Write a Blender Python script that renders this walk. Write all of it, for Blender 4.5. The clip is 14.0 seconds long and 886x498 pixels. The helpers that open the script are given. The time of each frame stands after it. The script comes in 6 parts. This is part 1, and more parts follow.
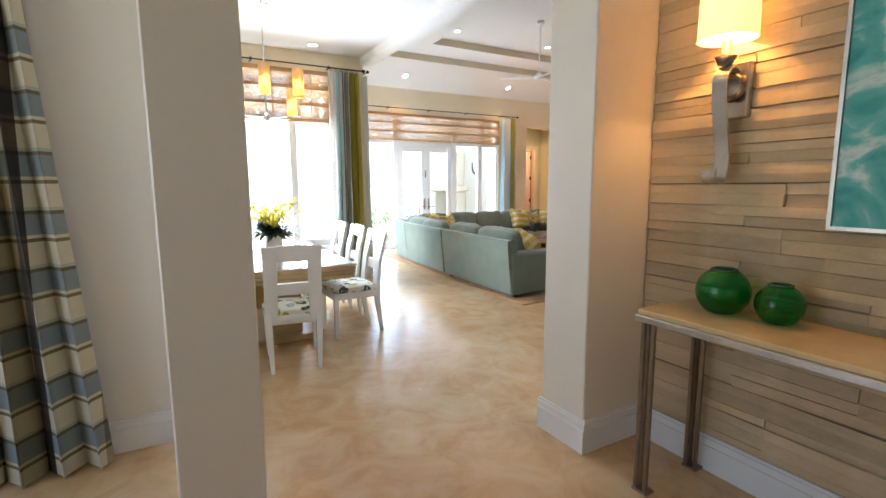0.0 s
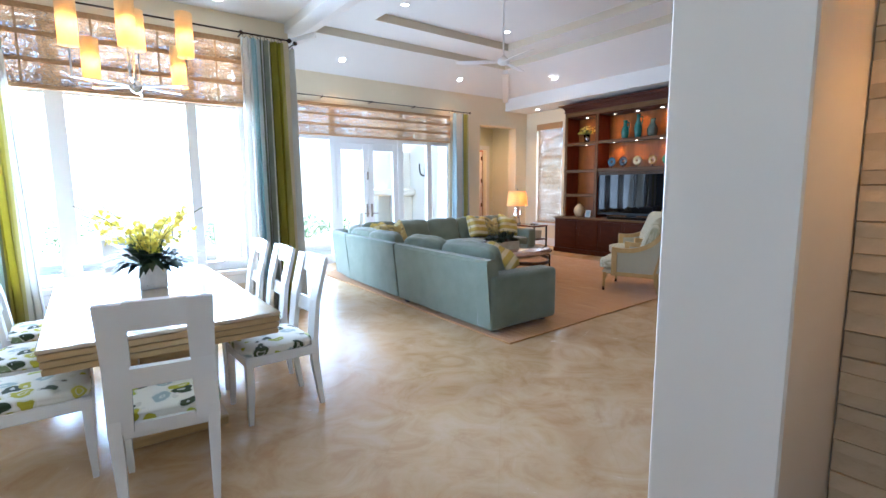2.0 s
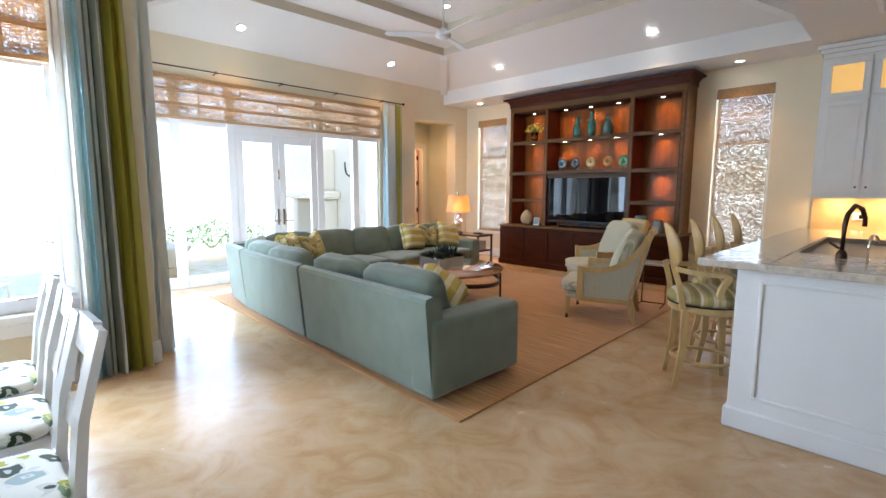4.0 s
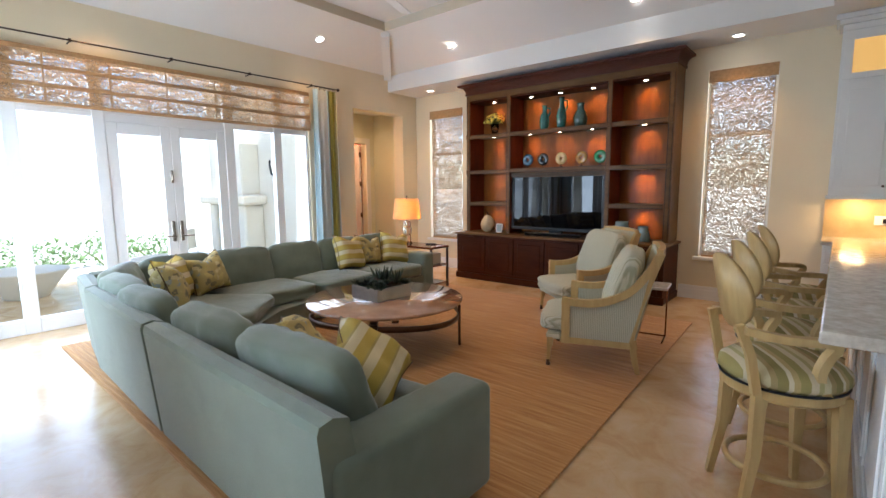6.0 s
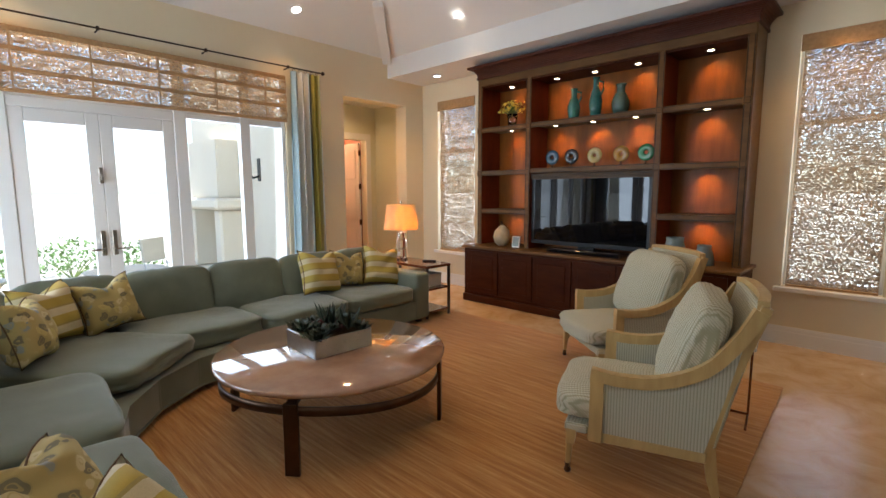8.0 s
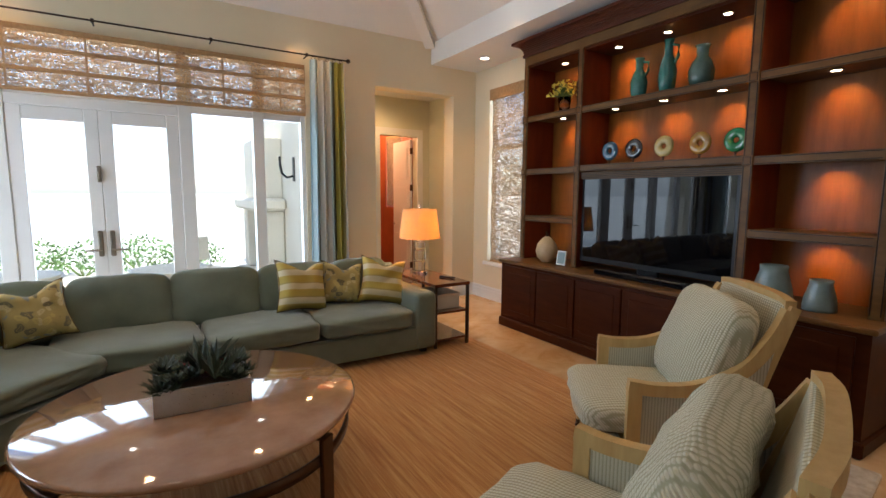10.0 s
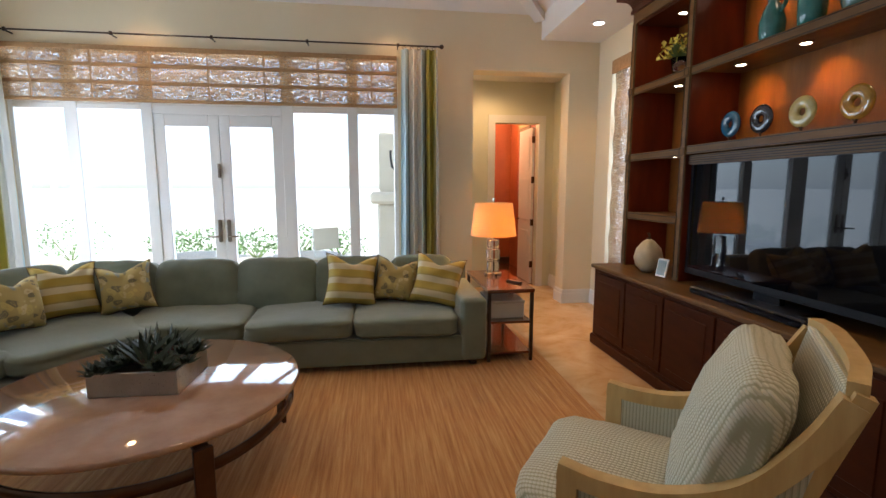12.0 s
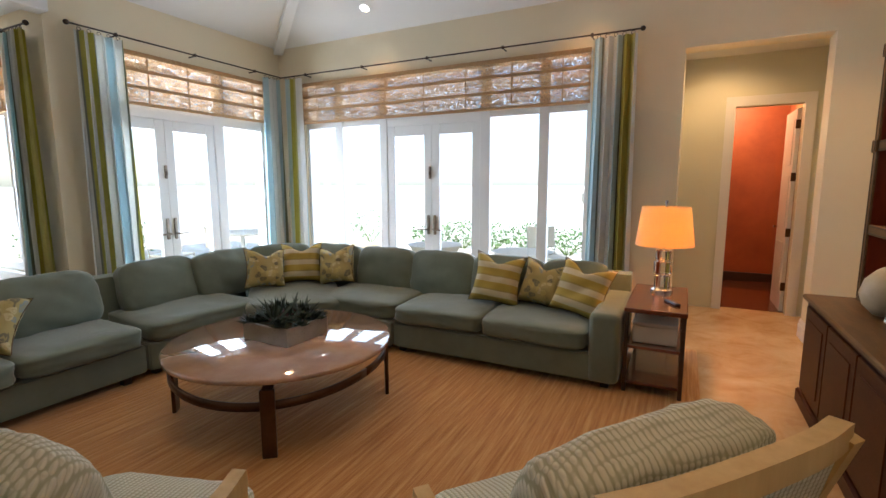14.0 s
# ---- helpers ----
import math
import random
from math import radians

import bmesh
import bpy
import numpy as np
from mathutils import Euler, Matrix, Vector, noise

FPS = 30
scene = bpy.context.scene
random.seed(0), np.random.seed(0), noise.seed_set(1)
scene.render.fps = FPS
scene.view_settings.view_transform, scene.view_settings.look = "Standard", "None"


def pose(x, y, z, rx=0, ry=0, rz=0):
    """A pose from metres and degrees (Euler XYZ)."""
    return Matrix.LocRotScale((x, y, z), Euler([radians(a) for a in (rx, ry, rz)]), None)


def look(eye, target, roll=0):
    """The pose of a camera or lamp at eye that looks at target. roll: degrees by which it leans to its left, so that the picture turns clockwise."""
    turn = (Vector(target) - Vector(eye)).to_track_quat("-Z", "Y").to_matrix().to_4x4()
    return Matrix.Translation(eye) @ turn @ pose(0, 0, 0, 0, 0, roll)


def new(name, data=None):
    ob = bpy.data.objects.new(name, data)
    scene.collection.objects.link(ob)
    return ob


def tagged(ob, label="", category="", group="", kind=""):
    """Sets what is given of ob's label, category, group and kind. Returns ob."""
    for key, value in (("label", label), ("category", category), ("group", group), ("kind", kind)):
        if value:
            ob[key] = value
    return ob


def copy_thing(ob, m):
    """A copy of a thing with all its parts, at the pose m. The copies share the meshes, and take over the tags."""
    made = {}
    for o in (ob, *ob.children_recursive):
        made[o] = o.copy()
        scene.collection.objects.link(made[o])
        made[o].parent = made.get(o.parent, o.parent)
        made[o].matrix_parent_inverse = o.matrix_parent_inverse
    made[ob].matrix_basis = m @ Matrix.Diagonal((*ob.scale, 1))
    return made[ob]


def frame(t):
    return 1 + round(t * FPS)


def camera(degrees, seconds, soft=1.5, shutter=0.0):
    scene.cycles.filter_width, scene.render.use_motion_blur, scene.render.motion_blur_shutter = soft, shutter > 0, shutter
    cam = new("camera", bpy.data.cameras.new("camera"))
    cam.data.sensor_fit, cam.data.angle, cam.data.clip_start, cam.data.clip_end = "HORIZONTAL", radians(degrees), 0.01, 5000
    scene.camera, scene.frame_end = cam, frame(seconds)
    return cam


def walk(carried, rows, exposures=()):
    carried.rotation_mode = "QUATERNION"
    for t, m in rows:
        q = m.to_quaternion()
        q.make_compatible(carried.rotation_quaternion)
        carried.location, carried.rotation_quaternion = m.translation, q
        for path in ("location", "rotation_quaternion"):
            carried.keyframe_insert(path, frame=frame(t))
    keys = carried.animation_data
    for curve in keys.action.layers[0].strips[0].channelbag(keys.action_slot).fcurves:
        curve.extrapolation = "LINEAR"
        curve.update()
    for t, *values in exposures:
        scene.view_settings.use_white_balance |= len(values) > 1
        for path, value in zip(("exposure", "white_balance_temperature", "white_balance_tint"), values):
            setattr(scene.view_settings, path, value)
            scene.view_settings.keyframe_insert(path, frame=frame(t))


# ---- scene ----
cam = camera(86.4, 14.0)
METRES, EYE, TILT, LEAN, TURN = 10.0, 1.43, 0.0, 0.0, -29.4
ROWS = [
    (0.0, 0.0, 0.0, 0.0, -0.03, -7.76, 0.26),
    (0.5, -0.0081, 0.0349, -0.0003, -1.44, -7.72, 0.23),
    (1.0, -0.0167, 0.0711, -0.0003, -3.8, -7.58, 0.46),
    (1.5, -0.0212, 0.1069, -0.0004, -6.11, -7.41, 0.65),
    (2.0, -0.02, 0.1427, -0.0, -7.75, -7.4, 0.46),
    (2.5, -0.0161, 0.177, 0.0009, -9.25, -7.44, 0.11),
    (3.0, -0.0081, 0.2124, -0.0003, -11.1, -7.15, 0.11),
    (3.5, 0.0008, 0.2483, -0.0003, -13.29, -7.05, -0.11),
    (6.0, 0.0663, 0.4189, 0.0084, -20.77, -7.41, 0.49),
    (6.5, 0.0833, 0.4519, 0.0087, -20.82, -7.29, 0.55),
    (7.0, 0.1056, 0.482, 0.0095, -19.93, -7.3, 0.47),
    (7.5, 0.1316, 0.5103, 0.0088, -18.24, -7.08, 0.37),
    (8.0, 0.1521, 0.5391, 0.0082, -16.87, -6.94, 0.12),
    (10.5, 0.314, 0.6398, 0.0084, 3.1, -6.67, -0.24),
    (11.0, 0.3453, 0.6557, 0.007, 8.74, -6.7, 0.01),
    (11.5, 0.3694, 0.673, 0.0069, 14.3, -7.09, 0.03),
    (12.0, 0.3971, 0.6904, 0.0069, 21.4, -7.5, -0.04),
    (12.5, 0.4277, 0.7074, 0.0069, 29.68, -7.71, 0.16),
    (13.0, 0.4501, 0.7259, 0.0069, 37.69, -7.84, -0.03),
    (13.5, 0.4725, 0.7464, 0.0091, 46.57, -7.97, -0.34),
    (14.0, 0.4947, 0.7699, 0.0103, 56.31, -7.86, 0.08),
]
EXPOSURES = [(0.0, 1.88, 6050, 12), (0.8, 1.88, 5650, 12), (1.8, 1.81, 5100, 12), (3.5, 1.71, 5550, 12), (6.0, 1.55, 5750, 12), (8.0, 1.32, 6050, 12), (10.5, 1.29, 5950, 12), (14.0, 1.29, 5850, 12)]
walk(cam, [(t, pose(0, 0, EYE, TILT, LEAN, TURN) @ pose(METRES * x, METRES * y, METRES * z, 90 + pitch, roll, yaw)) for t, x, y, z, yaw, pitch, roll in ROWS],
     exposures=EXPOSURES)
# ---- world and daylight ----
world = bpy.data.worlds.new("world")
world.use_nodes = True
scene.world = world
wn, wl = world.node_tree.nodes, world.node_tree.links
sky = wn.new("ShaderNodeTexSky")
sky.sky_type = "NISHITA"
sky.sun_disc = False
sky.sun_elevation, sky.sun_rotation = radians(58), radians(200)
wn["Background"].inputs["Strength"].default_value = 0.15
wl.new(sky.outputs["Color"], wn["Background"].inputs["Color"])
sun = new("sun", bpy.data.lights.new("sun", "SUN"))
sun.data.energy, sun.data.angle, sun.data.color = 5.0, radians(0.5), (1.0, 0.95, 0.87)
# from the south, high, so that the roof keeps it off the glass walls
sun.matrix_world = look((0, -20, 32), (0, 0, 0))


def lamp(name, kind, where, energy, colour, size=0.03, target=None, cone=100, blend=0.6):
    data = bpy.data.lights.new(name, kind)
    ob = new(name, data)
    data.energy, data.color = energy, colour
    if kind == "AREA":
        data.shape, data.size, data.size_y = "RECTANGLE", size[0], size[1]
    else:
        data.shadow_soft_size = size
    if kind == "SPOT":
        data.spot_size, data.spot_blend = radians(cone), blend
    ob.matrix_world = look(where, target) if target else pose(*where)
    return ob


DAY = (0.74, 0.86, 1.0)
# sky light that enters through the glass walls, just outside the panes
lamp("window_light", "AREA", (5.05, 10.45, 1.6), 66, DAY, (4.2, 2.7), (5.05, 0, 1.0))
lamp("window_light", "AREA", (1.9, 8.4, 1.6), 92, DAY, (1.9, 2.7), (9, 8.3, 1.0))
lamp("window_light", "AREA", (0.95, 7.4, 1.5), 122, DAY, (2.0, 1.7), (0.95, 0, 0.9))
# the hall lamp at x -3.5 stands at an unseen, assumed opening
lamp("window_light", "AREA", (-3.5, 1.4, 1.6), 1.6, DAY, (2.2, 2.3), (0, 1.5, 1.2))
lamp("window_light", "AREA", (10.3, 9.05, 1.8), 22, DAY, (0.8, 2.3), (0, 9.05, 1.6))
lamp("window_light", "AREA", (10.3, 4.34, 1.8), 22, DAY, (0.8, 2.3), (0, 4.34, 1.6))

# ---- materials ----


def shader(name):
    m = bpy.data.materials.new(name)
    m.use_nodes = True
    n, l = m.node_tree.nodes, m.node_tree.links
    return m, n, l, n["Principled BSDF"]


def node(n, kind, **values):
    made = n.new(kind)
    for key, value in values.items():
        made.inputs[key].default_value = value
    return made


def ramp(n, stops, constant=False):
    r = n.new("ShaderNodeValToRGB")
    r.color_ramp.interpolation = "CONSTANT" if constant else "LINEAR"
    while len(r.color_ramp.elements) < len(stops):
        r.color_ramp.elements.new(1.0)
    for e, (at, c) in zip(r.color_ramp.elements, stops):
        e.position, e.color = at, (*c, 1)
    return r


def coords(n, l, scale=(1, 1, 1), rot=(0, 0, 0)):
    tc, mp = n.new("ShaderNodeTexCoord"), n.new("ShaderNodeMapping")
    mp.inputs["Scale"].default_value, mp.inputs["Rotation"].default_value = scale, rot
    l.new(tc.outputs["Object"], mp.inputs["Vector"])
    return mp.outputs["Vector"]


def bump(n, l, b, height, strength, distance=0.01):
    bp = node(n, "ShaderNodeBump", Strength=strength, Distance=distance)
    l.new(height, bp.inputs["Height"])
    l.new(bp.outputs["Normal"], b.inputs["Normal"])


def mat(name, c1, c2=None, scale=3.0, rough=0.5, metal=0.0, bumps=0.1, grain=80.0, stretch=(1, 1, 1), coat=0.0, vary=0.0, spec=0.5, sheen=0.0):
    """A surface of two tones mixed by a broad noise, with fine grain in relief and in gloss."""
    m, n, l, b = shader(name)
    v = coords(n, l, stretch)
    broad = node(n, "ShaderNodeTexNoise", Scale=scale, Detail=6.0, Roughness=0.6)
    fine = node(n, "ShaderNodeTexNoise", Scale=grain, Detail=3.0)
    l.new(v, broad.inputs["Vector"]), l.new(v, fine.inputs["Vector"])
    c2 = c2 or tuple(x * 0.86 for x in c1)
    r = ramp(n, [(0.3, c2), (0.7, c1)])
    l.new(broad.outputs["Fac"], r.inputs["Fac"])
    out = r.outputs["Color"]
    if vary:
        info, hsv = n.new("ShaderNodeObjectInfo"), n.new("ShaderNodeHueSaturation")
        mr = node(n, "ShaderNodeMapRange", **{"To Min": 1 - vary, "To Max": 1 + vary})
        l.new(info.outputs["Random"], mr.inputs["Value"])
        l.new(mr.outputs["Result"], hsv.inputs["Value"]), l.new(out, hsv.inputs["Color"])
        out = hsv.outputs["Color"]
    l.new(out, b.inputs["Base Color"])
    mr = node(n, "ShaderNodeMapRange", **{"To Min": max(rough - 0.07, 0.02), "To Max": min(rough + 0.07, 1)})
    l.new(fine.outputs["Fac"], mr.inputs["Value"]), l.new(mr.outputs["Result"], b.inputs["Roughness"])
    b.inputs["Metallic"].default_value, b.inputs["Coat Weight"].default_value = metal, coat
    b.inputs["Sheen Weight"].default_value, b.inputs["Sheen Roughness"].default_value = sheen, 0.4
    b.inputs["Coat Roughness"].default_value, b.inputs["Specular IOR Level"].default_value = 0.06, spec
    if bumps:
        bump(n, l, b, fine.outputs["Fac"], bumps, 0.004)
    return m


def glow(name, colour, strength):
    m, n, l, b = shader(name)
    b.inputs["Base Color"].default_value = (*colour, 1)
    b.inputs["Emission Color"].default_value, b.inputs["Emission Strength"].default_value = (*colour, 1), strength
    return m


def glassy(name, colour, rough=0.0, ior=1.45, thin=False):
    m, n, l, b = shader(name)
    if thin:
        t, g, mx = n.new("ShaderNodeBsdfTransparent"), n.new("ShaderNodeBsdfGlossy"), n.new("ShaderNodeMixShader")
        g.inputs["Roughness"].default_value = 0.01
        t.inputs["Color"].default_value = (*colour, 1)
        lw, pw, sc = n.new("ShaderNodeLayerWeight"), n.new("ShaderNodeMath"), n.new("ShaderNodeMath")
        pw.operation, sc.operation = "POWER", "MULTIPLY_ADD"
        pw.inputs[1].default_value, sc.inputs[1].default_value, sc.inputs[2].default_value = 5.0, 0.5, 0.03
        l.new(lw.outputs["Facing"], pw.inputs[0]), l.new(pw.outputs[0], sc.inputs[0]), l.new(sc.outputs[0], mx.inputs[0]), l.new(t.outputs[0], mx.inputs[1]), l.new(g.outputs[0], mx.inputs[2])
        l.new(mx.outputs[0], n["Material Output"].inputs["Surface"])
        return m
    b.inputs["Base Color"].default_value = (*colour, 1)
    b.inputs["Transmission Weight"].default_value, b.inputs["Roughness"].default_value, b.inputs["IOR"].default_value = 1.0, rough, ior
    return m


def cloth_through(name, colour, c2, share=0.5, weave=300.0):
    """Cloth or paper that lets part of the light through."""
    m, n, l, b = shader(name)
    v = coords(n, l)
    t = node(n, "ShaderNodeTexNoise", Scale=weave, Detail=2.0)
    l.new(v, t.inputs["Vector"])
    r = ramp(n, [(0.3, c2), (0.7, colour)])
    l.new(t.outputs["Fac"], r.inputs["Fac"]), l.new(r.outputs["Color"], b.inputs["Base Color"])
    tr, mx = n.new("ShaderNodeBsdfTranslucent"), n.new("ShaderNodeMixShader")
    l.new(r.outputs["Color"], tr.inputs["Color"])
    mx.inputs[0].default_value = share
    b.inputs["Roughness"].default_value = 0.9
    l.new(b.outputs[0], mx.inputs[1]), l.new(tr.outputs[0], mx.inputs[2])
    l.new(mx.outputs[0], n["Material Output"].inputs["Surface"])
    return m


def floor_stone():
    m, n, l, b = shader("polished_limestone")
    v = coords(n, l)
    warp = node(n, "ShaderNodeTexNoise", Scale=0.9, Detail=5.0, Distortion=1.2)
    veins = node(n, "ShaderNodeTexNoise", Scale=2.6, Detail=9.0, Roughness=0.65, Distortion=1.6)
    l.new(v, warp.inputs["Vector"]), l.new(v, veins.inputs["Vector"])
    r1 = ramp(n, [(0.33, (0.45, 0.268, 0.112)), (0.5, (0.57, 0.39, 0.20)), (0.68, (0.67, 0.51, 0.33))])
    r2 = ramp(n, [(0.36, (0.47, 0.28, 0.12)), (0.48, (0.59, 0.41, 0.22)), (0.62, (0.66, 0.50, 0.33))])
    l.new(warp.outputs["Fac"], r1.inputs["Fac"]), l.new(veins.outputs["Fac"], r2.inputs["Fac"])
    mx = n.new("ShaderNodeMixRGB")
    mx.inputs[0].default_value = 0.5
    l.new(r1.outputs["Color"], mx.inputs[1]), l.new(r2.outputs["Color"], mx.inputs[2])
    # hairline joints of the large slabs, laid on the diagonal
    vd = coords(n, l, (1, 1, 1), (0, 0, radians(45)))
    bk = node(n, "ShaderNodeTexBrick", Scale=1.0, **{"Mortar Size": 0.0025, "Brick Width": 0.61, "Row Height": 0.61, "Color1": (1, 1, 1, 1), "Color2": (0.97, 0.965, 0.96, 1), "Mortar": (0.94, 0.925, 0.905, 1)})
    bk.offset = 0.0
    l.new(vd, bk.inputs["Vector"])
    mul = n.new("ShaderNodeMixRGB")
    mul.blend_type = "MULTIPLY"
    mul.inputs[0].default_value = 1.0
    l.new(mx.outputs[0], mul.inputs[1]), l.new(bk.outputs["Color"], mul.inputs[2])
    l.new(mul.outputs[0], b.inputs["Base Color"])
    mr = node(n, "ShaderNodeMapRange", **{"To Min": 0.13, "To Max": 0.34})
    l.new(veins.outputs["Fac"], mr.inputs["Value"]), l.new(mr.outputs["Result"], b.inputs["Roughness"])
    bump(n, l, b, veins.outputs["Fac"], 0.04, 0.01)
    return m


def rug_wool():
    m, n, l, b = shader("rug_wool")
    v = coords(n, l, (45, 1.6, 1))
    s = node(n, "ShaderNodeTexNoise", Scale=1.0, Detail=4.0, Roughness=0.7)
    l.new(v, s.inputs["Vector"])
    f = node(n, "ShaderNodeTexNoise", Scale=160.0, Detail=2.0)
    l.new(coords(n, l), f.inputs["Vector"])
    r = ramp(n, [(0.3, (0.33, 0.140, 0.036)), (0.5, (0.47, 0.232, 0.070)), (0.72, (0.63, 0.385, 0.15))])
    l.new(s.outputs["Fac"], r.inputs["Fac"]), l.new(r.outputs["Color"], b.inputs["Base Color"])
    b.inputs["Roughness"].default_value = 0.92
    b.inputs["Sheen Weight"].default_value, b.inputs["Sheen Roughness"].default_value = 0.35, 0.28
    add = n.new("ShaderNodeMath")
    add.operation = "ADD"
    l.new(s.outputs["Fac"], add.inputs[0]), l.new(f.outputs["Fac"], add.inputs[1])
    bump(n, l, b, add.outputs[0], 0.5, 0.006)
    return m


def stripes(name, bands, period, axis=0, rough=0.85, through_share=0.0, wobble=0.0, weave=350.0):
    """Cloth with stripes: bands are (share of the period at which it begins, colour)."""
    m, n, l, b = shader(name)
    v = coords(n, l)
    sep = n.new("ShaderNodeSeparateXYZ")
    l.new(v, sep.inputs[0])
    div, frac = n.new("ShaderNodeMath"), n.new("ShaderNodeMath")
    div.operation, frac.operation = "DIVIDE", "FRACT"
    div.inputs[1].default_value = period
    src = sep.outputs[axis]
    if wobble:
        wob = node(n, "ShaderNodeTexNoise", Scale=3.0)
        mm = n.new("ShaderNodeMath")
        mm.operation = "MULTIPLY_ADD"
        l.new(v, wob.inputs["Vector"]), l.new(wob.outputs["Fac"], mm.inputs[0]), l.new(src, mm.inputs[2])
        mm.inputs[1].default_value = wobble
        src = mm.outputs[0]
    l.new(src, div.inputs[0]), l.new(div.outputs[0], frac.inputs[0])
    r = ramp(n, bands, True)
    l.new(frac.outputs[0], r.inputs["Fac"])
    f = node(n, "ShaderNodeTexNoise", Scale=weave, Detail=2.0)
    l.new(v, f.inputs["Vector"])
    shade = ramp(n, [(0.3, (0.86, 0.86, 0.86)), (0.7, (1, 1, 1))])
    l.new(f.outputs["Fac"], shade.inputs["Fac"])
    mul = n.new("ShaderNodeMixRGB")
    mul.blend_type = "MULTIPLY"
    mul.inputs[0].default_value = 1
    l.new(r.outputs["Color"], mul.inputs[1]), l.new(shade.outputs["Color"], mul.inputs[2])
    l.new(mul.outputs[0], b.inputs["Base Color"])
    b.inputs["Roughness"].default_value = rough
    bump(n, l, b, f.outputs["Fac"], 0.2, 0.002)
    if through_share:
        tr, mx = n.new("ShaderNodeBsdfTranslucent"), n.new("ShaderNodeMixShader")
        l.new(mul.outputs[0], tr.inputs["Color"])
        mx.inputs[0].default_value = through_share
        l.new(b.outputs[0], mx.inputs[1]), l.new(tr.outputs[0], mx.inputs[2])
        l.new(mx.outputs[0], n["Material Output"].inputs["Surface"])
    return m


def plaid(name):
    m, n, l, b = shader(name)
    v = coords(n, l)
    sep = n.new("ShaderNodeSeparateXYZ")
    l.new(v, sep.inputs[0])
    outs = []
    for axis, period, bands in ((2, 0.27, [(0, (0.62, 0.56, 0.40)), (0.30, (0.16, 0.13, 0.05)), (0.36, (0.62, 0.56, 0.40)), (0.42, (0.22, 0.26, 0.26)), (0.78, (0.14, 0.11, 0.05)), (0.84, (0.42, 0.44, 0.36)), (0.9, (0.62, 0.56, 0.40))]),
                                (0, 0.34, [(0, (1, 1, 1)), (0.35, (0.50, 0.46, 0.34)), (0.62, (0.10, 0.08, 0.07)), (0.74, (1, 1, 1))])):
        d, fr = n.new("ShaderNodeMath"), n.new("ShaderNodeMath")
        d.operation, fr.operation = "DIVIDE", "FRACT"
        d.inputs[1].default_value = period
        l.new(sep.outputs[axis], d.inputs[0]), l.new(d.outputs[0], fr.inputs[0])
        r = ramp(n, bands, True)
        l.new(fr.outputs[0], r.inputs["Fac"])
        outs.append(r.outputs["Color"])
    mul = n.new("ShaderNodeMixRGB")
    mul.blend_type = "MULTIPLY"
    mul.inputs[0].default_value = 1
    l.new(outs[0], mul.inputs[1]), l.new(outs[1], mul.inputs[2]), l.new(mul.outputs[0], b.inputs["Base Color"])
    b.inputs["Roughness"].default_value = 0.8
    f = node(n, "ShaderNodeTexNoise", Scale=300.0)
    l.new(v, f.inputs["Vector"])
    bump(n, l, b, f.outputs["Fac"], 0.2, 0.002)
    return m


def floral(name, ground, blots, scale=7.0):
    """Printed cloth: large leaf and flower shapes on a plain ground."""
    m, n, l, b = shader(name)
    v = coords(n, l)
    wob = node(n, "ShaderNodeTexNoise", Scale=9.0, Detail=2.0)
    l.new(v, wob.inputs["Vector"])
    mixv = n.new("ShaderNodeMixRGB")
    mixv.inputs[0].default_value = 0.12
    l.new(v, mixv.inputs[1]), l.new(wob.outputs["Color"], mixv.inputs[2])
    vo = node(n, "ShaderNodeTexVoronoi", Scale=scale)
    l.new(mixv.outputs[0], vo.inputs["Vector"])
    sep = n.new("ShaderNodeSeparateColor")
    l.new(vo.outputs["Color"], sep.inputs[0])
    hue = ramp(n, blots, True)
    l.new(sep.outputs[0], hue.inputs["Fac"])
    ring = ramp(n, [(0.0, (1, 1, 1)), (0.16, (0.35, 0.35, 0.35)), (0.22, (1, 1, 1)), (0.42, (0.2, 0.2, 0.2)), (0.5, (0, 0, 0))], True)
    l.new(vo.outputs["Distance"], ring.inputs["Fac"])
    mx = n.new("ShaderNodeMixRGB")
    mx.inputs[1].default_value = (*ground, 1)
    l.new(ring.outputs["Color"], mx.inputs[0]), l.new(hue.outputs["Color"], mx.inputs[2])
    l.new(mx.outputs[0], b.inputs["Base Color"])
    b.inputs["Roughness"].default_value = 0.85
    f = node(n, "ShaderNodeTexNoise", Scale=350.0)
    l.new(v, f.inputs["Vector"])
    bump(n, l, b, f.outputs["Fac"], 0.2, 0.002)
    return m


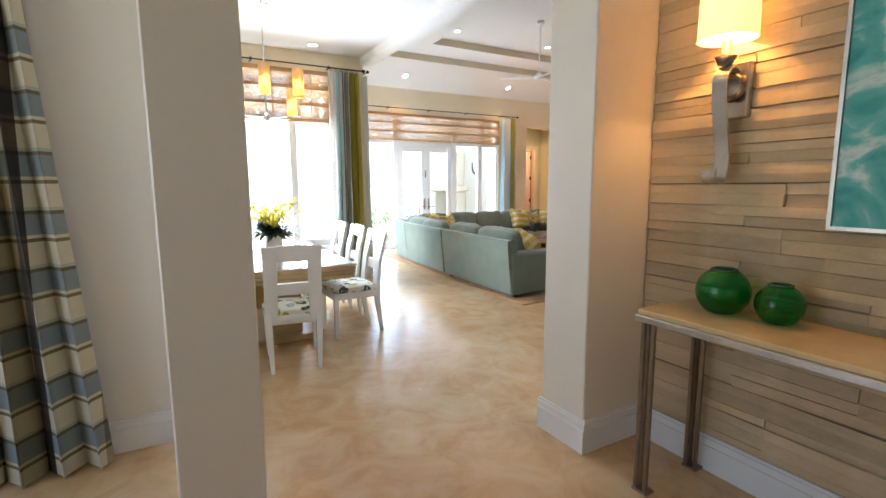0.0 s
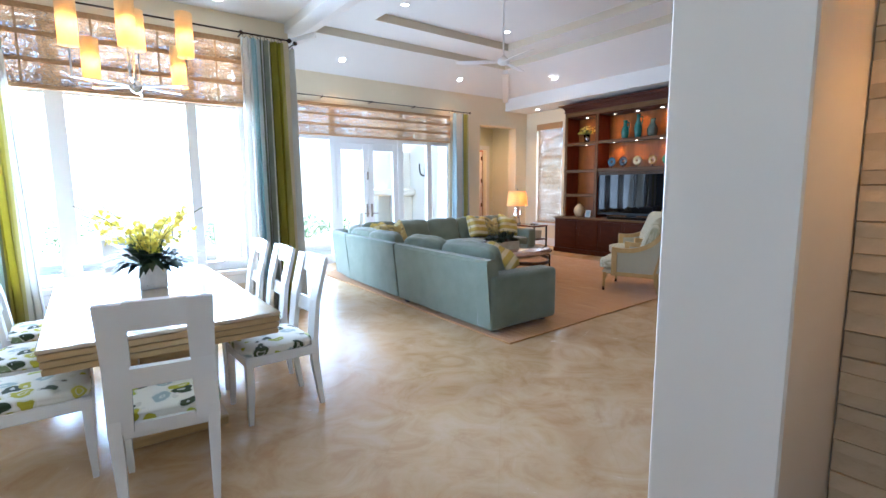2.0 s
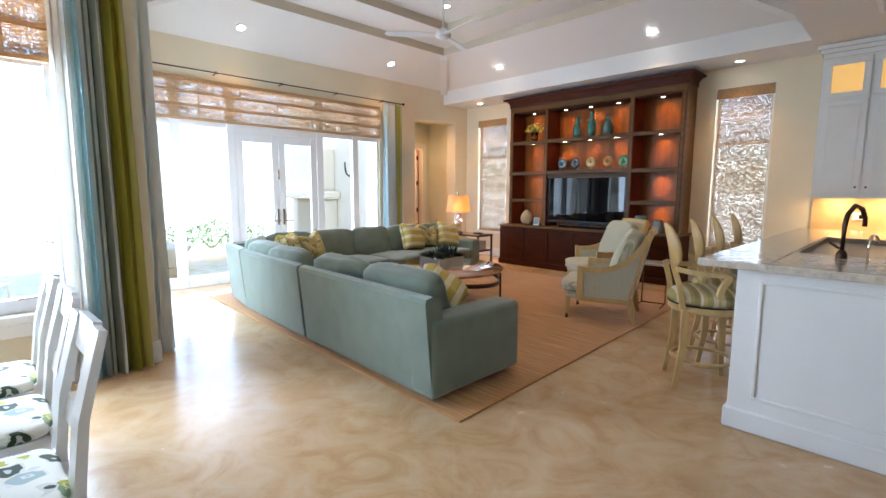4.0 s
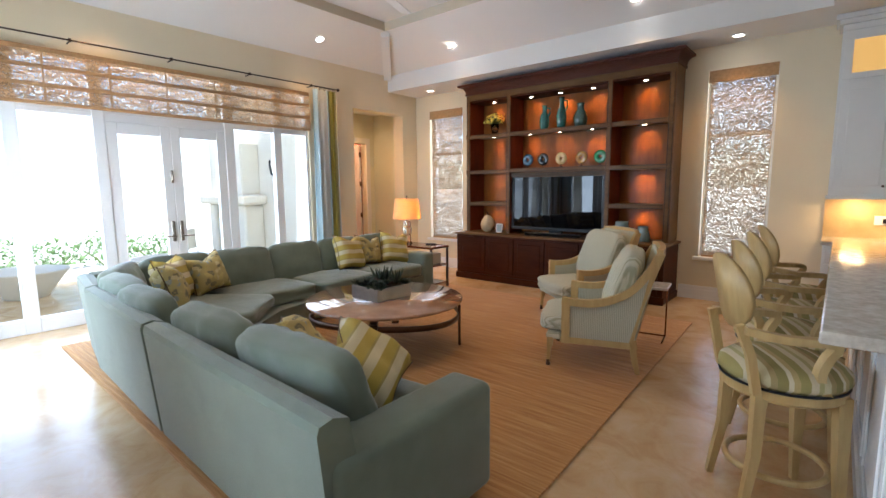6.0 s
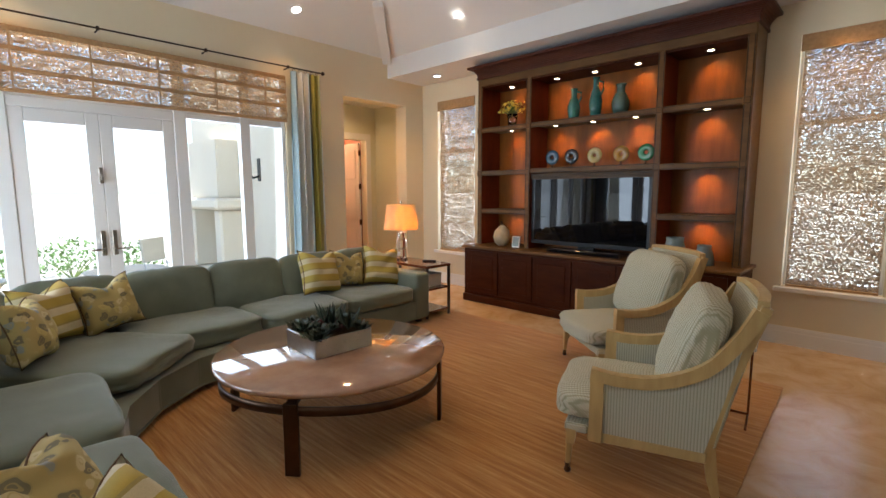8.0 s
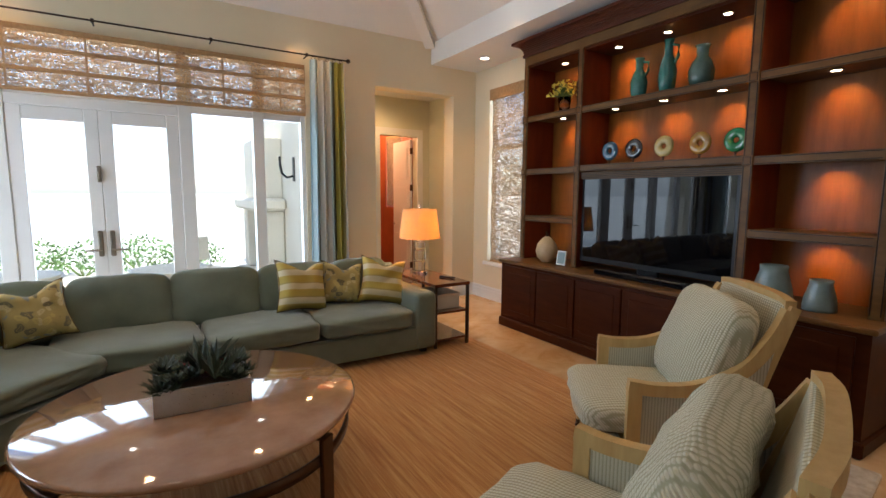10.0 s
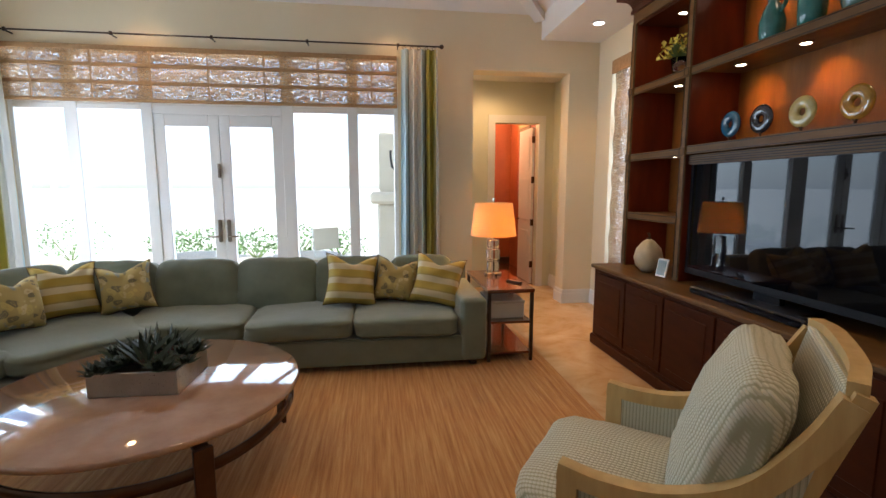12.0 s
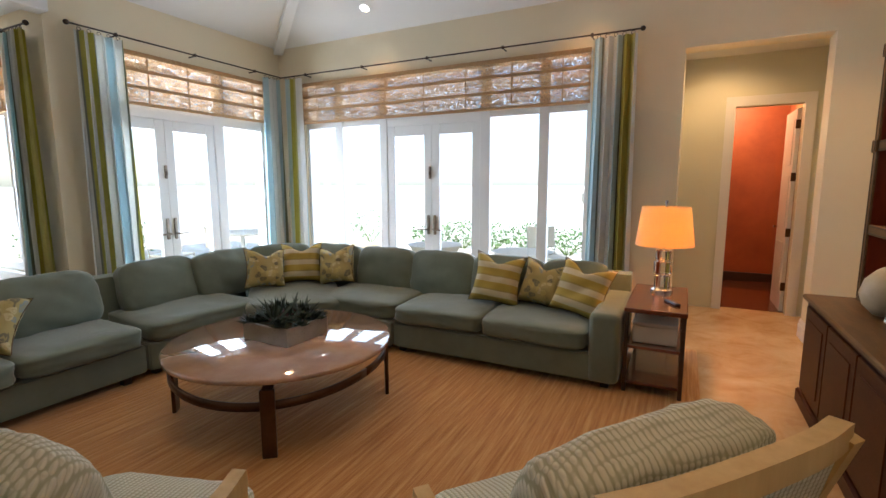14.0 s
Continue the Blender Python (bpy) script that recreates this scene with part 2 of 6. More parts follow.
def woven_reed(name, through_share, soft, tones):
    """Woven reed blind: thin uneven horizontal strands that let light through in the gaps."""
    m, n, l, b = shader(name)
    v1 = coords(n, l, (13, 13, 270))
    v2 = coords(n, l, (62, 62, 60))
    a, c = node(n, "ShaderNodeTexNoise", Scale=1.0, Detail=3.0, Roughness=0.7), node(n, "ShaderNodeTexNoise", Scale=1.0, Detail=3.0)
    l.new(v1, a.inputs["Vector"]), l.new(v2, c.inputs["Vector"])
    r = ramp(n, list(zip((0.3, 0.5, 0.7), tones)))
    l.new(a.outputs["Fac"], r.inputs["Fac"]), l.new(r.outputs["Color"], b.inputs["Base Color"])
    b.inputs["Roughness"].default_value = 0.8
    bump(n, l, b, a.outputs["Fac"], 0.8, 0.006)
    mulm = n.new("ShaderNodeMath")
    mulm.operation = "MULTIPLY"
    l.new(a.outputs["Fac"], mulm.inputs[0]), l.new(c.outputs["Fac"], mulm.inputs[1])
    gap = ramp(n, [(0.225, (0, 0, 0)), (0.32, (1, 1, 1))])
    l.new(mulm.outputs[0], gap.inputs["Fac"])
    tr, tp, m1, m2 = n.new("ShaderNodeBsdfTranslucent"), n.new("ShaderNodeBsdfTransparent"), n.new("ShaderNodeMixShader"), n.new("ShaderNodeMixShader")
    l.new(r.outputs["Color"], tr.inputs["Color"])
    m1.inputs[0].default_value = soft
    l.new(b.outputs[0], m1.inputs[1]), l.new(tr.outputs[0], m1.inputs[2])
    sc = n.new("ShaderNodeMath")
    sc.operation = "MULTIPLY"
    sc.inputs[1].default_value = through_share
    l.new(gap.outputs["Color"], sc.inputs[0]), l.new(sc.outputs[0], m2.inputs[0])
    l.new(m1.outputs[0], m2.inputs[1]), l.new(tp.outputs[0], m2.inputs[2])
    l.new(m2.outputs[0], n["Material Output"].inputs["Surface"])
    return m


def wave(n, l, source, period):
    """A soft wave of 0 to 1 along one coordinate."""
    k, sn, mr = n.new("ShaderNodeMath"), n.new("ShaderNodeMath"), node(n, "ShaderNodeMapRange", **{"From Min": -1.0})
    k.operation, sn.operation = "MULTIPLY", "SINE"
    k.inputs[1].default_value = 6.28318 / period
    l.new(source, k.inputs[0]), l.new(k.outputs[0], sn.inputs[0]), l.new(sn.outputs[0], mr.inputs["Value"])
    return mr.outputs["Result"]


def woven_seat(name, c1, c2, period):
    """A waffle weave: raised pale cells in rows, darker in the hollows."""
    m, n, l, b = shader(name)
    v = coords(n, l)
    wob = node(n, "ShaderNodeTexNoise", Scale=5.0, Detail=2.0)
    l.new(v, wob.inputs["Vector"])
    soft = n.new("ShaderNodeMixRGB")
    soft.inputs[0].default_value = 0.008
    l.new(v, soft.inputs[1]), l.new(wob.outputs["Color"], soft.inputs[2])
    sep = n.new("ShaderNodeSeparateXYZ")
    l.new(soft.outputs[0], sep.inputs[0])
    fall = n.new("ShaderNodeMath")
    fall.operation = "SUBTRACT"
    l.new(sep.outputs[1], fall.inputs[0]), l.new(sep.outputs[2], fall.inputs[1])
    rows, cells = wave(n, l, sep.outputs[0], period), wave(n, l, fall.outputs[0], period * 0.9)
    mul = n.new("ShaderNodeMath")
    mul.operation = "MULTIPLY_ADD"
    mul.inputs[2].default_value = 0.0
    half = node(n, "ShaderNodeMapRange", **{"To Min": 0.15, "To Max": 1.0})
    l.new(cells, half.inputs["Value"]), l.new(half.outputs["Result"], mul.inputs[0]), l.new(rows, mul.inputs[1])
    r = ramp(n, [(0.02, c2), (0.28, c1)])
    l.new(mul.outputs[0], r.inputs["Fac"]), l.new(r.outputs["Color"], b.inputs["Base Color"])
    b.inputs["Roughness"].default_value = 0.9
    bump(n, l, b, mul.outputs[0], 0.7, 0.006)
    return m


def painting_mat():
    m, n, l, b = shader("abstract_paint")
    v = coords(n, l)
    a = node(n, "ShaderNodeTexNoise", Scale=2.4, Detail=7.0, Distortion=2.2)
    l.new(v, a.inputs["Vector"])
    r = ramp(n, [(0.28, (0.01, 0.16, 0.17)), (0.42, (0.02, 0.30, 0.28)), (0.52, (0.10, 0.42, 0.40)), (0.6, (0.55, 0.68, 0.62)), (0.72, (0.02, 0.22, 0.27))])
    l.new(a.outputs["Fac"], r.inputs["Fac"]), l.new(r.outputs["Color"], b.inputs["Base Color"])
    b.inputs["Roughness"].default_value = 0.4
    bump(n, l, b, a.outputs["Fac"], 0.3, 0.004)
    return m


M_FLOOR, M_RUG = floor_stone(), rug_wool()
M_WALL = mat("cream_wall_paint", (0.77, 0.67, 0.48), (0.74, 0.64, 0.45), 1.5, 0.6, bumps=0.06, grain=220)
M_WHITEWALL = mat("warm_white_paint", (0.79, 0.73, 0.64), (0.76, 0.70, 0.61), 1.5, 0.35, bumps=0.05, grain=220)
M_NICHE = mat("pale_sage_paint", (0.70, 0.69, 0.55), (0.67, 0.66, 0.52), 1.5, 0.6, bumps=0.05, grain=220)
M_CEIL = mat("ceiling_paint", (0.77, 0.75, 0.71), (0.75, 0.73, 0.69), 1.2, 0.75, bumps=0.04, grain=200)
M_TRIM = mat("white_gloss_paint", (0.80, 0.79, 0.77), (0.77, 0.76, 0.74), 2.0, 0.3, bumps=0.03, grain=120)
# the darker tan holds the shade on step faces turned from the windows
M_FASCIA = mat("shade_toned_fascia", (0.62, 0.55, 0.42), (0.60, 0.53, 0.40), 1.5, 0.6, bumps=0.04)
M_PAINTED = mat("white_lacquer", (0.82, 0.82, 0.80), (0.79, 0.79, 0.77), 3.0, 0.22, bumps=0.03, grain=90)
M_STONE = mat("split_limestone", (0.60, 0.46, 0.285), (0.45, 0.335, 0.19), 5.0, 0.85, bumps=1.0, grain=34, vary=0.2)
M_MORTAR = mat("tan_joint", (0.26, 0.20, 0.12), None, 10, 0.95)
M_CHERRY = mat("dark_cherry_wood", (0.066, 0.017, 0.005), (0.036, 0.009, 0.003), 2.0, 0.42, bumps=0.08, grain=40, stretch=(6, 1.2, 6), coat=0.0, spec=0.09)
M_CHERRYTRIM = mat("worn_walnut_trim", (0.16, 0.080, 0.022), (0.095, 0.045, 0.012), 4.0, 0.45, bumps=0.1, grain=60, stretch=(5, 1, 5), coat=0.0, spec=0.25)
# back panel lighter and more orange, the shelf lamps' glow put into its colour
M_CHERRYBACK = mat("lamplit_cherry_back", (0.25, 0.092, 0.017), (0.16, 0.055, 0.011), 2.0, 0.33, bumps=0.02, grain=40, stretch=(4, 6, 1), spec=0.2)
M_CORNICE = mat("red_brown_cornice", (0.095, 0.022, 0.008), (0.055, 0.013, 0.005), 2.0, 0.38, bumps=0.05, grain=40, stretch=(4, 1, 4), spec=0.3)
# inner sides of the uprights reddened to imitate lamplight on them
M_CHERRYSIDE = mat("lamplit_cherry_side", (0.20, 0.030, 0.008), (0.11, 0.016, 0.005), 2.0, 0.35, bumps=0.05, grain=40, stretch=(4, 4, 1), spec=0.3)
M_MAHOGANY = mat("mahogany", (0.16, 0.045, 0.018), (0.09, 0.025, 0.01), 3.0, 0.22, bumps=0.06, grain=50, stretch=(1, 6, 6), coat=0.6)
M_BLEACHED = mat("bleached_wood", (0.57, 0.40, 0.165), (0.45, 0.295, 0.105), 3.0, 0.42, bumps=0.12, grain=70, stretch=(7, 7, 1))
M_TABLETOP = mat("pale_oak_top", (0.60, 0.49, 0.33), (0.52, 0.41, 0.26), 3.0, 0.16, bumps=0.05, grain=60, stretch=(7, 0.8, 7), coat=0.5)
M_TABLEEDGE = mat("tan_oak_edge", (0.48, 0.33, 0.15), (0.38, 0.25, 0.10), 4.0, 0.4, bumps=0.1, grain=70, stretch=(1, 1, 8))
M_GROOVE = mat("dark_groove", (0.14, 0.08, 0.03), None, 5, 0.7)
M_SOFA = mat("sage_chenille", (0.185, 0.220, 0.168), (0.145, 0.173, 0.130), 5.0, 0.9, bumps=0.35, grain=420, sheen=0.45)
M_DARKWOOD = mat("espresso_wood", (0.035, 0.018, 0.010), None, 6, 0.35, bumps=0.08, grain=60)
M_BRONZE = mat("dark_bronze", (0.11, 0.06, 0.035), (0.07, 0.038, 0.022), 6.0, 0.33, metal=0.85, bumps=0.06)
M_COPPERTOP = mat("polished_travertine_top", (0.43, 0.24, 0.14), (0.29, 0.15, 0.08), 5.0, 0.05, bumps=0.02, grain=30, coat=1.0, spec=0.9)
M_SILVER = mat("brushed_silver", (0.62, 0.60, 0.56), (0.48, 0.46, 0.42), 9.0, 0.3, metal=1.0, bumps=0.08, grain=150)
M_STEEL = mat("brushed_pewter", (0.30, 0.25, 0.20), (0.22, 0.18, 0.14), 9.0, 0.35, metal=0.9, bumps=0.06)
M_CHROME = mat("chrome", (0.75, 0.75, 0.75), None, 4, 0.08, metal=1.0, bumps=0)
M_BLACK = mat("black_plastic", (0.010, 0.010, 0.012), None, 8, 0.3, bumps=0.03, spec=0.3)
M_SCREEN = mat("tv_glass", (0.004, 0.004, 0.006), (0.002, 0.002, 0.003), 2, -0.05, bumps=0, spec=0.3)
M_ROD = mat("oiled_bronze_rod", (0.05, 0.03, 0.02), None, 12, 0.4, metal=0.7)
M_COUNTER = mat("pale_granite", (0.66, 0.60, 0.50), (0.42, 0.36, 0.29), 22.0, 0.12, bumps=0.02, grain=200, coat=0.3)
M_CONSTOP = mat("travertine_slab", (0.60, 0.43, 0.21), (0.50, 0.34, 0.15), 6.0, 0.2, bumps=0.0)
M_CHAIRWEAVE = woven_seat("cream_basket_weave", (0.60, 0.57, 0.43), (0.36, 0.35, 0.23), 0.018)
M_FLORAL = floral("leaf_print_cotton", (0.78, 0.77, 0.68), [(0.0, (0.44, 0.42, 0.03)), (0.2, (0.03, 0.05, 0.02)), (0.36, (0.40, 0.44, 0.05)), (0.5, (0.36, 0.44, 0.42)), (0.62, (0.05, 0.07, 0.03)), (0.76, (0.56, 0.50, 0.06)), (0.88, (0.22, 0.28, 0.14))], 11.5)
M_PILLOWLEAF = floral("leaf_print_pillow", (0.46, 0.37, 0.14), [(0.0, (0.62, 0.54, 0.28)), (0.3, (0.20, 0.18, 0.10)), (0.55, (0.30, 0.33, 0.28)), (0.8, (0.56, 0.46, 0.16))], 17.0)
M_PILLOWSTRIPE = stripes("striped_pillow", [(0.0, (0.52, 0.38, 0.07)), (0.48, (0.68, 0.59, 0.36)), (0.9, (0.42, 0.33, 0.10))], 0.125, 2, 0.8)
M_STOOLCLOTH = stripes("striped_seat_cloth", [(0.0, (0.62, 0.52, 0.34)), (0.14, (0.34, 0.28, 0.09)), (0.32, (0.50, 0.36, 0.15)), (0.42, (0.68, 0.58, 0.40)), (0.50, (0.27, 0.22, 0.07)), (0.66, (0.38, 0.27, 0.11)), (0.76, (0.58, 0.49, 0.28)), (0.90, (0.42, 0.36, 0.15))], 0.21, 1, 0.8, 0.0, 0.03)
M_CURTAIN = stripes("striped_drape", [(0.0, (0.62, 0.76, 0.79)), (0.20, (0.30, 0.32, 0.24)), (0.225, (0.86, 0.85, 0.81)), (0.48, (0.60, 0.73, 0.75)), (0.57, (0.26, 0.27, 0.17)), (0.60, (0.56, 0.50, 0.11)), (0.76, (0.66, 0.61, 0.28)), (0.80, (0.86, 0.85, 0.81))], 0.54, 0, 0.85, 0.4)
M_CURTAINFINE = stripes("striped_drape_gathered", [(0.0, (0.56, 0.52, 0.12)), (0.09, (0.26, 0.26, 0.18)), (0.13, (0.84, 0.83, 0.78)), (0.42, (0.56, 0.68, 0.70)), (0.56, (0.84, 0.83, 0.78)), (0.76, (0.28, 0.29, 0.22)), (0.79, (0.56, 0.52, 0.12)), (0.86, (0.84, 0.83, 0.78))], 0.40, 0, 0.85, 0.4)
W, K = (0.88, 0.87, 0.83), (0.24, 0.25, 0.17)
M_CURTAINWIDE = stripes("striped_drape_wide", [(0.0, W), (0.27, (0.56, 0.74, 0.76)), (0.38, W), (0.43, K), (0.455, W), (0.51, K), (0.53, (0.48, 0.51, 0.40)), (0.59, W), (0.64, K), (0.66, (0.52, 0.47, 0.07)), (0.86, (0.64, 0.59, 0.22)), (0.95, W)], 0.52, 0, 0.85, 0.68)
# dark strips set proud, in place of recessed grooves and their shade
M_GROOVESHADE = mat("groove_shade_line", (0.018, 0.008, 0.004), None, 8, 0.4, bumps=0.03, spec=0.2)
M_RIB = stripes("ribbed_chair_cloth", [(0.0, (0.57, 0.55, 0.42)), (0.55, (0.36, 0.36, 0.26)), (0.75, (0.47, 0.46, 0.34))], 0.014, 1, 0.9)
M_PLAID = plaid("plaid_drape")
M_REED, M_REEDLONG = woven_reed("woven_reed_shade", 0.8, 0.5, ((0.19, 0.10, 0.042), (0.52, 0.33, 0.17), (0.76, 0.58, 0.38))), woven_reed("woven_reed_long_shade", 0.8, 0.3, ((0.12, 0.065, 0.03), (0.38, 0.25, 0.14), (0.70, 0.54, 0.36)))
M_REEDTAPE = mat("reed_valance_tape", (0.46, 0.27, 0.12), (0.34, 0.19, 0.08), 30, 0.8, bumps=0.4)
M_GLASS = glassy("window_glass", (0.97, 0.99, 0.99), thin=True)
M_CRYSTAL = glassy("crystal", (0.97, 0.97, 0.95))
M_GREENGLASS = glassy("emerald_glass", (0.05, 0.66, 0.20), ior=1.4)
M_SHADE = cloth_through("lamp_shade_linen", (0.84, 0.64, 0.37), (0.78, 0.58, 0.33), 0.6)
M_SHADEPALE = cloth_through("white_linen_shade", (0.90, 0.87, 0.80), (0.86, 0.82, 0.74), 0.5)
M_AMBER = cloth_through("amber_glass_shade", (0.92, 0.74, 0.46), (0.90, 0.70, 0.40), 0.75, 60)
M_CAN = glow("lamp_lens", (1.0, 0.93, 0.80), 8.0)
M_PUCK = glow("puck_lens", (1.0, 0.80, 0.50), 10.0)
# cabinet panes emit by themselves, in place of lamps behind the glass
M_CABGLOW = glow("glowing_cabinet_glass", (1.0, 0.58, 0.16), 0.16)
M_TEAL = mat("teal_glaze", (0.02, 0.13, 0.11), (0.05, 0.20, 0.17), 9.0, 0.2, bumps=0.05, coat=0.6)
M_BLUEGREY = mat("blue_grey_crackle_glaze", (0.20, 0.27, 0.27), (0.14, 0.20, 0.20), 12, 0.35, bumps=0.2, coat=0.3)
M_GOURD = mat("cream_gourd_glaze", (0.60, 0.47, 0.29), (0.48, 0.36, 0.20), 10, 0.4, bumps=0.15)
M_LEAF = mat("dark_green_leaf", (0.022, 0.05, 0.018), (0.012, 0.03, 0.012), 14, 0.45, bumps=0.1)
M_SUCC = mat("grey_green_succulent", (0.035, 0.06, 0.032), (0.018, 0.032, 0.018), 14, 0.5)
M_REDLEAF = mat("dark_red_succulent", (0.14, 0.03, 0.03), (0.08, 0.02, 0.02), 14, 0.5)
M_YELLOW = mat("yellow_petal", (0.80, 0.62, 0.05), (0.70, 0.58, 0.12), 20, 0.6)
M_PETAL = cloth_through("orchid_petal", (0.86, 0.74, 0.16), (0.78, 0.66, 0.10), 0.5, 40)
M_STEM = mat("green_stem", (0.14, 0.20, 0.05), None, 20, 0.6)
M_REDWALL = mat("burnt_orange_plaster", (0.40, 0.10, 0.025), (0.27, 0.06, 0.016), 2.5, 0.5, bumps=0.1)
M_PATIO = mat("pale_patio_stone", (0.62, 0.57, 0.49), (0.54, 0.49, 0.41), 2.0, 0.7, bumps=0.2)
M_STUCCO = mat("cream_stucco", (0.72, 0.66, 0.55), (0.67, 0.61, 0.50), 3.0, 0.9, bumps=0.3, grain=60)
M_SHRUB = mat("shrub_leaf", (0.12, 0.22, 0.06), (0.08, 0.15, 0.04), 6, 0.6)
# pale in place of lawn green, so that it burns out white outdoors
M_LAWN = mat("glare_pale_ground", (0.60, 0.58, 0.50), (0.50, 0.50, 0.40), 0.05, 0.9, bumps=0.2, grain=6)

# ---- mesh helpers ----


def mesh_of(bm, name, material, smooth=False):
    me = bpy.data.meshes.new(name)
    bmesh.ops.recalc_face_normals(bm, faces=bm.faces)
    bm.to_mesh(me)
    bm.free()
    me.materials.append(material)
    if smooth:
        for p in me.polygons:
            p.use_smooth = True
    return me


def part(name, bm, material, parent=None, label="", smooth=False):
    """One bmesh as one mesh object, under a thing or a part."""
    ob = new(name, mesh_of(bm, name, material, smooth))
    if parent:
        ob.parent = parent
    if label:
        tagged(ob, label)
    return ob


def thing(name, x, y, z, rz=0, label="", category="", group="", kind=""):
    ob = new(name)
    ob.empty_display_size = 0.1
    ob.matrix_basis = pose(x, y, z, 0, 0, rz)
    return tagged(ob, label, category, group, kind)


def box(x0, y0, z0, x1, y1, z1, bevel=0.0, bm=None, segments=1):
    one = bmesh.new()
    bmesh.ops.create_cube(one, size=1)
    for v in one.verts:
        v.co = ((x0 + x1) / 2 + v.co.x * (x1 - x0), (y0 + y1) / 2 + v.co.y * (y1 - y0), (z0 + z1) / 2 + v.co.z * (z1 - z0))
    if bevel:
        bmesh.ops.bevel(one, geom=one.edges[:], offset=bevel, segments=segments, affect="EDGES", profile=0.5)
    return join(bm, one)


def join(bm, one):
    if bm is None:
        return one
    me = bpy.data.meshes.new("tmp")
    one.to_mesh(me)
    one.free()
    bm.from_mesh(me)
    bpy.data.meshes.remove(me)
    return bm


def moved(bm, m):
    bmesh.ops.transform(bm, matrix=m, verts=bm.verts)
    return bm


def prism(outline, z0, z1, bevel=0.0, bm=None):
    """A flat outline (x, y), counter-clockwise, raised from z0 to z1."""
    one = bmesh.new()
    low = [one.verts.new((x, y, z0)) for x, y in outline]
    high = [one.verts.new((x, y, z1)) for x, y in outline]
    one.faces.new(low[::-1]), one.faces.new(high)
    k = len(outline)
    for i in range(k):
        one.faces.new((low[i], low[(i + 1) % k], high[(i + 1) % k], high[i]))
    if bevel:
        bmesh.ops.bevel(one, geom=one.edges[:], offset=bevel, segments=2, affect="EDGES")
    return join(bm, one)


def lathe(profile, steps=28, bm=None, cx=0.0, cy=0.0):
    """Turns a profile of (radius, z) round the upright axis."""
    one = bmesh.new()
    rings = []
    for r, z in profile:
        if r < 1e-5:
            rings.append([one.verts.new((cx, cy, z))])
        else:
            rings.append([one.verts.new((cx + r * math.cos(6.28318 * i / steps), cy + r * math.sin(6.28318 * i / steps), z)) for i in range(steps)])
    for a, b in zip(rings, rings[1:]):
        for i in range(steps):
            j = (i + 1) % steps
            if len(a) == 1 and len(b) == 1:
                continue
            if len(a) == 1:
                one.faces.new((a[0], b[j], b[i]))
            elif len(b) == 1:
                one.faces.new((a[i], a[j], b[0]))
            else:
                one.faces.new((a[i], a[j], b[j], b[i]))
    return join(bm, one)


def tube(points, radius, steps=8, bm=None, close=False, flat=1.0):
    """A round bar along points; radius may be one number or one for each point."""
    one = bmesh.new()
    pts = [Vector(p) for p in points]
    rad = radius if isinstance(radius, (list, tuple)) else [radius] * len(pts)
    rings = []
    for i, p in enumerate(pts):
        if close:
            d = pts[(i + 1) % len(pts)] - pts[i - 1]
        else:
            d = pts[min(i + 1, len(pts) - 1)] - pts[max(i - 1, 0)]
        d.normalize()
        side = d.cross(Vector((0, 0, 1)))
        if side.length < 0.05:
            side = d.cross(Vector((0, 1, 0)))
        side.normalize()
        up = side.cross(d)
        rings.append([one.verts.new(p + rad[i] * (math.cos(6.28318 * k / steps) * side * flat + math.sin(6.28318 * k / steps) * up)) for k in range(steps)])
    pairs = list(zip(rings, rings[1:]))
    if close:
        pairs.append((rings[-1], rings[0]))
    for a, b in pairs:
        for k in range(steps):
            one.faces.new((a[k], a[(k + 1) % steps], b[(k + 1) % steps], b[k]))
    if not close:
        one.faces.new(rings[0][::-1]), one.faces.new(rings[-1])
    return join(bm, one)


def strip(points, wide, thick, axis, bm=None):
    """A flat bar of wide x thick along points in a plane whose normal is axis (its wide side lies along axis)."""
    one = bmesh.new()
    pts, ax = [Vector(p) for p in points], Vector(axis)
    rings = []
    for i, p in enumerate(pts):
        d = (pts[min(i + 1, len(pts) - 1)] - pts[max(i - 1, 0)]).normalized()
        s = d.cross(ax).normalized()
        w = wide[i] if isinstance(wide, list) else wide
        t = thick[i] if isinstance(thick, list) else thick
        rings.append([one.verts.new(p + a * ax * w / 2 + c * s * t / 2) for a, c in ((1, 1), (-1, 1), (-1, -1), (1, -1))])
    for a, b in zip(rings, rings[1:]):
        for k in range(4):
            one.faces.new((a[k], a[(k + 1) % 4], b[(k + 1) % 4], b[k]))
    one.faces.new(rings[0][::-1]), one.faces.new(rings[-1])
    return join(bm, one)


def curve(points, n=5):
    """A smooth line through the points."""
    p = [Vector(q) for q in points]
    p = [2 * p[0] - p[1]] + p + [2 * p[-1] - p[-2]]
    out = []
    for a, b, c, d in zip(p, p[1:], p[2:], p[3:]):
        for i in range(n):
            t = i / n
            out.append(0.5 * (2 * b + (c - a) * t + (2 * a - 5 * b + 4 * c - d) * t * t + (3 * b - a - 3 * c + d) * t ** 3))
    return out + [p[-2]]


